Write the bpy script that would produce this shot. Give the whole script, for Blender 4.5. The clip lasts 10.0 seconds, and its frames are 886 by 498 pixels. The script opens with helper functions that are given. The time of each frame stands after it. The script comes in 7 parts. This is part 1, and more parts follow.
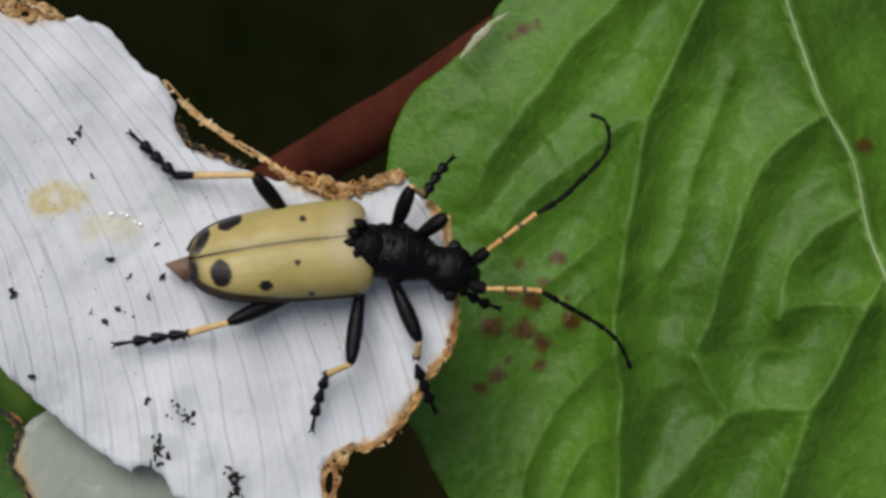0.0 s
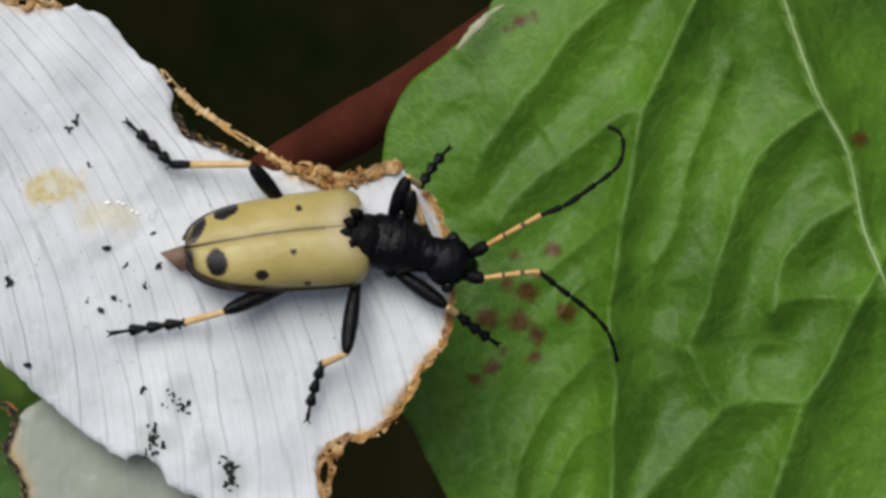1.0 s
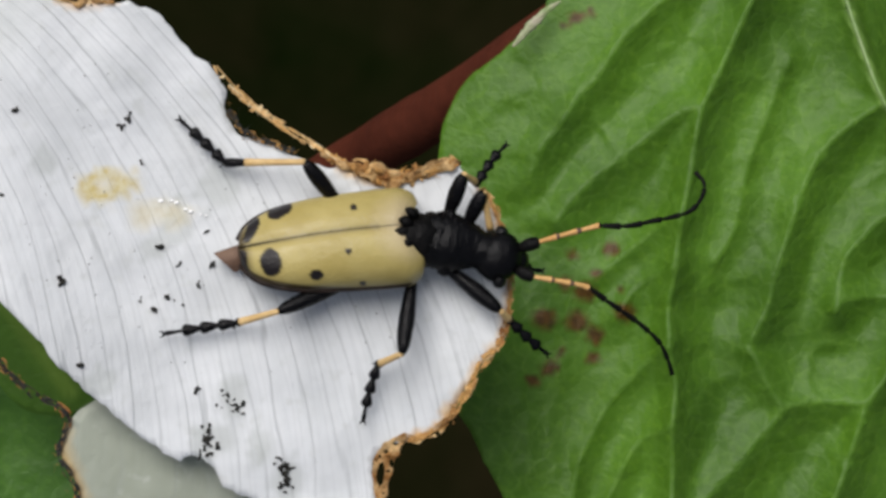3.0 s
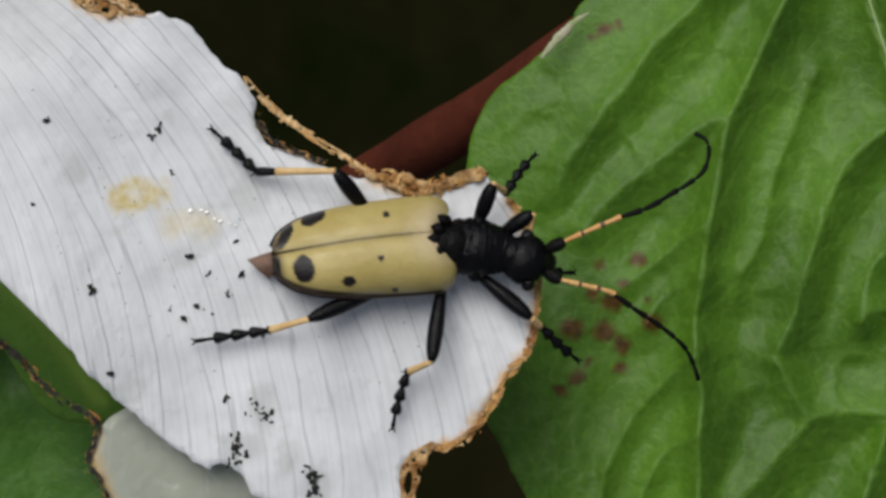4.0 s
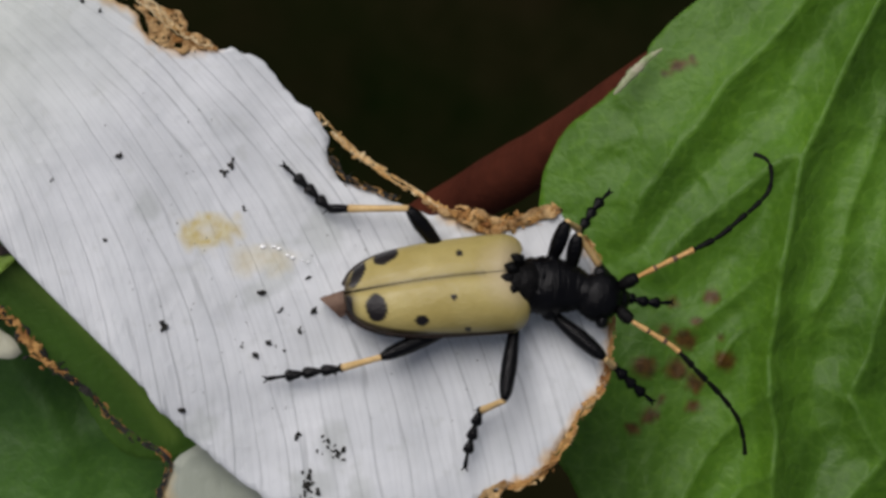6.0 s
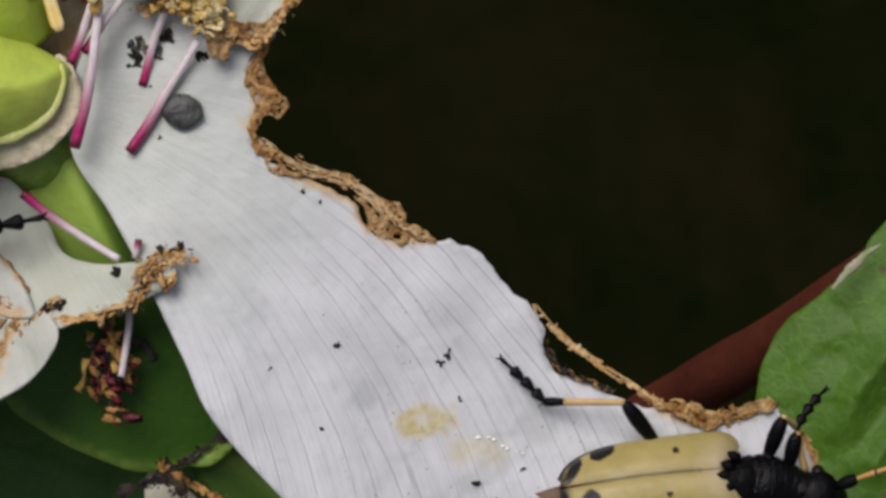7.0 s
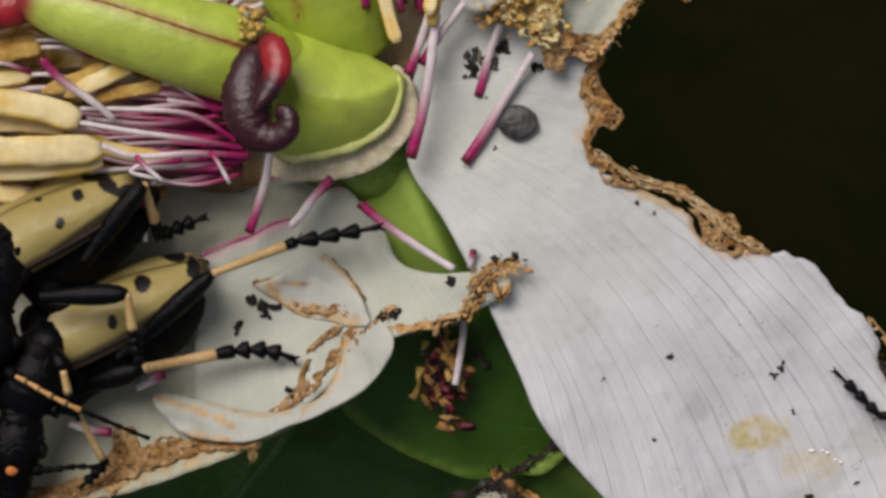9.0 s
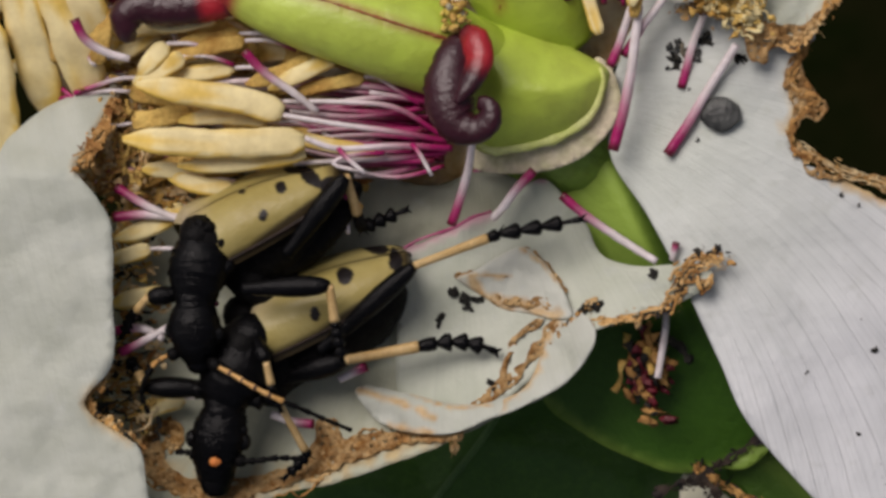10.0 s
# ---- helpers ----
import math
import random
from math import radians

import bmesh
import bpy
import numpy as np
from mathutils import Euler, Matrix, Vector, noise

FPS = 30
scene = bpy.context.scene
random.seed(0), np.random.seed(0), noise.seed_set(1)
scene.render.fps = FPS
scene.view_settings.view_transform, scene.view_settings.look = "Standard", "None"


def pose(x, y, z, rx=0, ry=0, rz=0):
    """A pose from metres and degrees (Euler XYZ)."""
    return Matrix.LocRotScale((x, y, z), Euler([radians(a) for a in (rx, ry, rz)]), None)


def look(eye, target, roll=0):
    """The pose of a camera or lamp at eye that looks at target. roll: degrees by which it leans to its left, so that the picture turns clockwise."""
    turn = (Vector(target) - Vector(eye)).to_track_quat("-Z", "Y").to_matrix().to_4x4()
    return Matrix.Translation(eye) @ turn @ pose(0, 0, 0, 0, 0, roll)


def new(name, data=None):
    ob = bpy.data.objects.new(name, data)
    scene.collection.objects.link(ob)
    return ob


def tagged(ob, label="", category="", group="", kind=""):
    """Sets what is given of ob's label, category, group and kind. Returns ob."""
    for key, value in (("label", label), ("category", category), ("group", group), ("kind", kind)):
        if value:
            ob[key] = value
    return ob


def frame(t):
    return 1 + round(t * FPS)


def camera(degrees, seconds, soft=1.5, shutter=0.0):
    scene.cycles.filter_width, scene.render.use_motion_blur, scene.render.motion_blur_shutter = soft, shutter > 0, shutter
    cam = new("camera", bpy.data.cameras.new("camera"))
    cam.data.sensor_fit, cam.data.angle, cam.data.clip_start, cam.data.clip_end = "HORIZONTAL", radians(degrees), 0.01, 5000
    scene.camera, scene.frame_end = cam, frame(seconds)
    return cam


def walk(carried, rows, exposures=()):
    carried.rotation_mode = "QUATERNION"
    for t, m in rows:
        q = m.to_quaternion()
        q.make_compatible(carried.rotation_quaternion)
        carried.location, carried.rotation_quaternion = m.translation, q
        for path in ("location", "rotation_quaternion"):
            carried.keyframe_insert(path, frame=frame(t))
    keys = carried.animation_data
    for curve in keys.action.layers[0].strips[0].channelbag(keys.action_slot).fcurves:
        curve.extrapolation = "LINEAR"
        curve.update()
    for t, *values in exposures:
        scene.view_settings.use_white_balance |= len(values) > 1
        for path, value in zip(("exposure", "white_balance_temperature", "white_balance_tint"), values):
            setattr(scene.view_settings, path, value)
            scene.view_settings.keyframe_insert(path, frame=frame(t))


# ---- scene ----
import itertools
from mathutils.geometry import delaunay_2d_cdt

# ---------------------------------------------------------------- camera
cam = camera(16, 10.0, soft=3.2)
walk(cam, [
    (0, pose(0.00081, 0.00152, 0.1797, -1.745, -7.733, -0.594)),
    (0.5, pose(-0.00167, -0.0006, 0.17821, -0.978, -8.451, -0.884)),
    (1, pose(1e-05, 0.00087, 0.17973, -1.747, -8.044, -0.319)),
    (1.5, pose(0, -0.00018, 0.17862, -1.476, -7.636, -0.478)),
    (2, pose(-0.00025, 0.00055, 0.17876, -1.861, -7.543, 0.352)),
    (2.5, pose(6e-05, 0.00108, 0.17948, -2.065, -7.472, -0.187)),
    (3, pose(0.00016, -0.00078, 0.17746, -1.248, -7.063, -0.556)),
    (3.2, pose(0.00035, -0.00087, 0.17845, -1.093, -6.537, -0.423)),
    (4.3, pose(0.00026, -0.00061, 0.17887, -1.076, -6.459, -0.426)),
    (4.5, pose(8e-05, 0.00016, 0.17943, -2.355, -6.695, 0.206)),
    (5, pose(-0.00042, 0.00036, 0.17806, -2.693, -7.784, 0.272)),
    (5.5, pose(-0.0002, -0.00014, 0.17785, -2.655, -7.688, -0.208)),
    (6, pose(-0.00062, -0.00057, 0.17752, -0.488, -5.466, -0.267)),
    (6.2, pose(0.0013, -0.00098, 0.17714, 0.676, -3.982, -0.107)),
    (7.3, pose(7e-05, -0.00065, 0.17862, 3.646, -0.236, 0.516)),
    (7.5, pose(0.00059, 0.00027, 0.17836, 4.106, 0.734, 0.29)),
    (8, pose(-0.00019, -0.00013, 0.17845, 4.435, 1.952, 0.674)),
    (8.5, pose(-0.00024, 0.00015, 0.17812, 4.143, 3.633, 0.963)),
    (9, pose(-0.00032, 0.00058, 0.17888, 2.789, 4.588, 1.156)),
    (9.5, pose(0.00035, 3e-05, 0.1783, 3.619, 6.263, 1.013)),
    (10, pose(-1e-05, -0.0002, 0.17849, 2.937, 8.358, 1.407)),
], exposures=[(0, 0.15, 6350, 12), (1.0, 0.33, 6400, 11), (2.5, 0.38, 6450, 11), (3.2, 0.36, 6450, 11), (4.5, 0.05, 6450, 12), (5.5, 0.03, 6450, 13), (6.2, -0.02, 6450, 14), (7.5, -0.03, 6550, 18), (10, -0.14, 6800, 17)])

# ---------------------------------------------------------------- light
world = bpy.data.worlds.new("world")
scene.world = world
world.use_nodes = True
wn = world.node_tree
sky = wn.nodes.new("ShaderNodeTexSky")
sky.sky_type = 'NISHITA'
sky.sun_disc = False
sky.sun_elevation, sky.sun_rotation = radians(56), radians(-33)
sky.air_density, sky.dust_density, sky.ozone_density = 0.7, 3.0, 0.6
haze = wn.nodes.new("ShaderNodeHueSaturation")  # bright overcast greys the blue
haze.inputs["Saturation"].default_value = 0.55
wn.links.new(sky.outputs[0], haze.inputs["Color"])
wn.links.new(haze.outputs[0], wn.nodes["Background"].inputs[0])
wn.nodes["Background"].inputs[1].default_value = 0.085
sun = new("sun", bpy.data.lights.new("sun", "SUN"))
sun.data.energy, sun.data.angle, sun.data.color = 2.35, radians(38), (1.0, 0.97, 0.93)
sun.matrix_world = look((-0.36, 0.56, 1.0), (0, 0, 0))

# ---------------------------------------------------------------- plan helpers: millimetres, heights over the large petal
MM = 0.001
HIGH = 178.5


def up(p, h=0.0):
    """The place over plan point p at height h, in metres."""
    k = (1 - h / HIGH) * MM
    return Vector((p[0] * k, p[1] * k, h * MM))


def spline(pts, n=6, closed=False):
    """Catmull-Rom through points of any dimension."""
    P = [np.array(p, float) for p in pts]
    m = len(P)
    out = []
    for i in range(m if closed else m - 1):
        a, b, c, d = (P[(i + k) % m] if closed else P[min(max(i + k, 0), m - 1)] for k in (-1, 0, 1, 2))
        for j in range(n):
            t = j / n
            out.append(0.5 * (2 * b + (c - a) * t + (2 * a - 5 * b + 4 * c - d) * t * t + (3 * b - a - 3 * c + d) * t ** 3))
    if not closed:
        out.append(P[-1])
    return out


def resample(pts, step, closed=False):
    P = np.array(pts)
    if closed:
        P = np.vstack([P, P[:1]])
    s = np.r_[0, np.cumsum(np.linalg.norm(np.diff(P, axis=0), axis=1))]
    n = max(2, int(round(s[-1] / step)))
    q = np.linspace(0, s[-1], n + 1)
    out = np.stack([np.interp(q, s, P[:, k]) for k in range(P.shape[1])], 1)
    return out[:-1] if closed else out


def ragged(pts, step, amp, seed, fine=0.5):
    """A closed outline through control points, with an uneven edge."""
    P = resample(spline(pts, 8, True), step, True)
    d = np.roll(P, -1, 0) - np.roll(P, 1, 0)
    n = np.stack([d[:, 1], -d[:, 0]], 1) / (np.linalg.norm(d, axis=1)[:, None] + 1e-9)
    a = [amp * (noise.noise(Vector((x * 0.5, y * 0.5, seed))) + fine * noise.noise(Vector((x * 1.9, y * 1.9, seed + 7.3)))) for x, y in P]
    return P + n * np.array(a)[:, None]


def inside(P, poly):
    x, y = P[:, 0], P[:, 1]
    r = np.zeros(len(P), bool)
    for (x0, y0), (x1, y1) in zip(poly, np.roll(poly, -1, 0)):
        c = (y0 > y) != (y1 > y)
        r ^= c & (x < (x1 - x0) * (y - y0) / (y1 - y0 + 1e-12) + x0)
    return r


def to_lines(P, lines):
    """Distance from each of the points P to the nearest of some polylines."""
    best = np.full(len(P), 1e9)
    for l in lines:
        l = np.array(l, float)
        for a, b in zip(l[:-1], l[1:]):
            ab = b - a
            t = np.clip(((P - a) @ ab) / (ab @ ab + 1e-12), 0, 1)
            best = np.minimum(best, np.linalg.norm(P - a - t[:, None] * ab, axis=1))
    return best


def sheet(outline, height, step, thick, marks=None, holes=(), along=()):
    """A thin curved blade with that outline: height(P) gives its top, marks(P) named values at its points."""
    rng = np.random.default_rng(5)
    loops = [np.array(outline), *[np.array(h) for h in holes]]
    lo, hi = loops[0].min(0), loops[0].max(0)
    gx, gy = np.meshgrid(np.arange(lo[0], hi[0], step), np.arange(lo[1], hi[1], step * 0.87))
    gx[1::2] += step / 2
    G = np.stack([gx.ravel(), gy.ravel()], 1) + rng.normal(0, step * 0.06, (gx.size, 2))
    keep = inside(G, loops[0])
    for h in loops[1:]:
        keep &= ~inside(G, h)
    for l in along:
        l = np.array(l)
        d = np.gradient(l, axis=0)
        d = np.stack([d[:, 1], -d[:, 0]], 1) / (np.linalg.norm(d, axis=1)[:, None] + 1e-9)
        extra = np.vstack([l + d * o for o in (-0.2, 0.0, 0.2)])
        near = to_lines(G[keep], [l]) < 0.3
        keep[np.flatnonzero(keep)[near]] = False
        ok = inside(extra, loops[0])
        G, keep = np.vstack([G, extra[ok]]), np.r_[keep, np.ones(ok.sum(), bool)]
    G = G[keep]
    G = G[to_lines(G, [np.vstack([l, l[:1]]) for l in loops]) > step * 0.45]
    P, edges = np.vstack([*loops, G]), []
    k = 0
    for l in loops:
        edges += [(k + i, k + (i + 1) % len(l)) for i in range(len(l))]
        k += len(l)
    v, _, f, *_ = delaunay_2d_cdt([Vector(p) for p in P], edges, [], 2 if holes else 1, 1e-5)
    P = np.array([tuple(p) for p in v])
    if holes:
        mid = np.array([P[list(t)].mean(0) for t in f])
        cut = np.zeros(len(f), bool)
        for h in loops[1:]:
            cut |= inside(mid, h)
        f = [t for t, c in zip(f, cut) if not c]
    H = height(P)
    n = len(P)
    M = marks(P) if marks else {}
    top = [tuple(up(p, h)) for p, h in zip(P, H)]
    low = [tuple(up(p, h - thick)) for p, h in zip(P, H)]
    used = {}
    for t in f:
        for a, b in zip(t, (*t[1:], t[0])):
            used[(a, b)] = used.get((a, b), 0) + 1
    rim = [(a, b) for a, b in used if (b, a) not in used]
    faces = [tuple(t) for t in f] + [tuple(n + i for i in reversed(t)) for t in f] + [(b, a, n + a, n + b) for a, b in rim]
    return top + low, faces, {k: np.r_[m, m] for k, m in M.items()}


BASE = {}


def thing(name, p, h, label, category, group=""):
    """An Empty at the base of a thing."""
    ob = new(name)
    ob.empty_display_size = 0.002
    ob.location = up(p, h)
    BASE[ob.name] = ob.location.copy()
    return tagged(ob, label, category, group)


def mesh_part(name, data, mats, parent, label="", pivot=None):
    """Links (verts, faces, marks[, slots]) in world metres as one smooth mesh under parent."""
    v, f, marks = data[:3]
    base = BASE[parent.name] if parent else Vector()
    o = Vector(pivot) if pivot is not None else (base if parent else Vector(np.mean(v, 0)))
    me = bpy.data.meshes.new(name)
    me.from_pydata([tuple(Vector(p) - o) for p in v], [], f)
    me.polygons.foreach_set("use_smooth", [True] * len(me.polygons))
    if len(data) > 3:
        me.polygons.foreach_set("material_index", data[3])
    for k, m in marks.items():
        me.attributes.new(k, "FLOAT", "POINT").data.foreach_set("value", np.array(m, np.float32))
    for m in (mats if isinstance(mats, (list, tuple)) else [mats]):
        me.materials.append(m)
    ob = new(name, me)
    BASE[ob.name] = o
    if parent:
        ob.parent = parent
    ob.location = o - base
    if label:
        ob["label"] = label
    return ob


class Build:
    """Collects the pieces of one mesh."""

    def __init__(self):
        self.v, self.f, self.s, self.m = [], [], [], {}

    def add(self, v, f, slot=0, **marks):
        n = len(self.v)
        self.v += [tuple(p) for p in v]
        self.f += [tuple(n + i for i in t) for t in f]
        self.s += [slot] * len(f)
        for k in set(self.m) | set(marks):
            old = self.m.get(k, [0.0] * n)
            self.m[k] = list(old) + list(marks.get(k, [0.0] * len(v)))
        return self

    def tube(self, pts, radii, sides=8, slot=0, flat=1.0, rough=0.0, seed=0):
        """A round limb along world points; flat squeezes it; marks 'along' from 0 to 1."""
        P = [Vector(p) for p in pts]
        v, f, al = [], [], []
        n = len(P)
        prev = None
        for i, p in enumerate(P):
            t = (P[min(i + 1, n - 1)] - P[max(i - 1, 0)]).normalized()
            a = prev if prev is not None else (Vector((0, 0, 1)) if abs(t.z) < 0.9 else Vector((1, 0, 0)))
            a = (a - t * a.dot(t)).normalized()
            prev = a
            b = t.cross(a)
            r = radii[i] if not np.isscalar(radii) else radii
            for k in range(sides):
                w = 2 * math.pi * k / sides
                q = 1 + rough * noise.noise(Vector((p.x * 900 + k * 1.7, p.y * 900 + seed, p.z * 900 + i * 0.9)))
                v.append(p + (a * math.cos(w) * flat + b * math.sin(w)) * r * q)
                al.append(i / max(1, n - 1))
        for i in range(n - 1):
            for k in range(sides):
                f.append((i * sides + k, i * sides + (k + 1) % sides, (i + 1) * sides + (k + 1) % sides, (i + 1) * sides + k))
        f.append(tuple(reversed(range(sides))))
        f.append(tuple(range((n - 1) * sides, n * sides)))
        return self.add(v, f, slot, along=al)

    def blob(self, c, r, slot=0, seed=0.0, rough=0.25, rings=6, sides=9, turn=None):
        """A lumpy rounded body about c with half sizes r."""
        c, r = Vector(c), (r if hasattr(r, "__len__") else (r, r, r))
        v, f = [], []
        for i in range(rings + 1):
            ph = math.pi * i / rings
            for k in range(sides):
                th = 2 * math.pi * k / sides
                d = Vector((math.sin(ph) * math.cos(th), math.sin(ph) * math.sin(th), math.cos(ph)))
                q = 1 + rough * noise.noise(d * 1.8 + Vector((seed * 3.1, seed, -seed)))
                e = Vector((d.x * r[0], d.y * r[1], d.z * r[2])) * q
                v.append(c + (turn @ e if turn is not None else e))
        for i in range(rings):
            for k in range(sides):
                f.append((i * sides + k, (i + 1) * sides + k, (i + 1) * sides + (k + 1) % sides, i * sides + (k + 1) % sides))
        return self.add(v, f, slot)

    def data(self):
        return self.v, self.f, self.m, self.s


# ---------------------------------------------------------------- materials
def shader(name):
    m = bpy.data.materials.new(name)
    m.use_nodes = True
    t = m.node_tree
    return m, t, t.nodes["Principled BSDF"], t.nodes["Material Output"]


def node(t, kind, **values):
    n = t.nodes.new(kind)
    for k, v in values.items():
        if k in n.inputs:
            n.inputs[k].default_value = v
    return n


def coords(t, scale=1.0):
    c = t.nodes.new("ShaderNodeTexCoord")
    g = t.nodes.new("ShaderNodeNewGeometry")
    return g.outputs["Position"] if scale == 0 else c.outputs["Object"]


def grain(t, scale, detail=4.0, rough=0.6, lo=0.35, hi=0.65):
    """Noise spread over 0 to 1."""
    n = node(t, "ShaderNodeTexNoise", Scale=scale, Detail=detail, Roughness=rough)
    t.links.new(coords(t), n.inputs["Vector"])
    r = t.nodes.new("ShaderNodeMapRange")
    r.inputs["From Min"].default_value, r.inputs["From Max"].default_value = lo, hi
    t.links.new(n.outputs["Fac"], r.inputs["Value"])
    return r.outputs["Result"]


def blend(t, fac, a, b, mode="MIX"):
    """Mixes two colours (or sockets) by a socket or number."""
    n = t.nodes.new("ShaderNodeMix")
    n.data_type, n.blend_type = "RGBA", mode
    for s, k in ((fac, 0), (a, 6), (b, 7)):
        if isinstance(s, bpy.types.NodeSocket):
            t.links.new(s, n.inputs[k])
        else:
            n.inputs[k].default_value = (*s, 1) if k > 5 else s
    return n.outputs[2]


def relief(t, b, height, depth):
    """Fine relief of that depth in millimetres."""
    n = t.nodes.new("ShaderNodeBump")
    n.inputs["Strength"].default_value = 1.0
    n.inputs["Distance"].default_value = depth * MM
    t.links.new(height, n.inputs["Height"])
    t.links.new(n.outputs[0], b.inputs["Normal"])
    return n


def value(t, name):
    a = t.nodes.new("ShaderNodeAttribute")
    a.attribute_name = name
    return a.outputs["Fac"]


def maths(t, op, a, b=0.0, c=0.0):
    n = t.nodes.new("ShaderNodeMath")
    n.operation = op
    for i, s in enumerate((a, b, c)):
        if isinstance(s, bpy.types.NodeSocket):
            t.links.new(s, n.inputs[i])
        else:
            n.inputs[i].default_value = s
    return n.outputs[0]


def ramp(t, fac, a, b):
    r = t.nodes.new("ShaderNodeMapRange")
    r.interpolation_type = "SMOOTHSTEP"
    r.inputs["From Min"].default_value, r.inputs["From Max"].default_value = a, b
    t.links.new(fac, r.inputs["Value"])
    return r.outputs["Result"]


def plain(name, a, b, scale, rough=0.5, fine=6000, depth=0.02, spec=0.4, through_light=0.0, lo=0.35, hi=0.65):
    """A surface that varies between two colours at one scale and has fine relief at another."""
    m, t, p, out = shader(name)
    col = blend(t, grain(t, scale, lo=lo, hi=hi), a, b)
    col = blend(t, grain(t, fine, 3), col, blend(t, 1.0, col, (0.82, 0.8, 0.78), "MULTIPLY"))
    t.links.new(col, p.inputs["Base Color"])
    p.inputs["Roughness"].default_value = rough
    p.inputs["Specular IOR Level"].default_value = spec
    relief(t, p, grain(t, fine, 3), depth)
    if through_light:
        seep(t, p, out, col, through_light)
    return m


def seep(t, p, out, col, share):
    """Lets a share of the light through a thin leaf or petal."""
    s = t.nodes.new("ShaderNodeBsdfTranslucent")
    t.links.new(col, s.inputs["Color"])
    x = t.nodes.new("ShaderNodeMixShader")
    x.inputs[0].default_value = share
    t.links.new(p.outputs[0], x.inputs[1])
    t.links.new(s.outputs[0], x.inputs[2])
    t.links.new(x.outputs[0], out.inputs["Surface"])


def along_fan(t, across, out, detail, lo, hi):
    """Noise drawn out along the petal's veins, spread over 0 to 1."""
    n = t.nodes.new("ShaderNodeTexNoise")
    n.noise_dimensions = "2D"
    n.inputs["Scale"].default_value, n.inputs["Detail"].default_value = 1.0, detail
    c = t.nodes.new("ShaderNodeCombineXYZ")
    t.links.new(maths(t, "MULTIPLY", value(t, "fan"), across), c.inputs[0])
    t.links.new(maths(t, "MULTIPLY", value(t, "reach"), out), c.inputs[1])
    t.links.new(c.outputs[0], n.inputs["Vector"])
    r = t.nodes.new("ShaderNodeMapRange")
    r.inputs["From Min"].default_value, r.inputs["From Max"].default_value = lo, hi
    t.links.new(n.outputs["Fac"], r.inputs["Value"])
    return r.outputs["Result"]


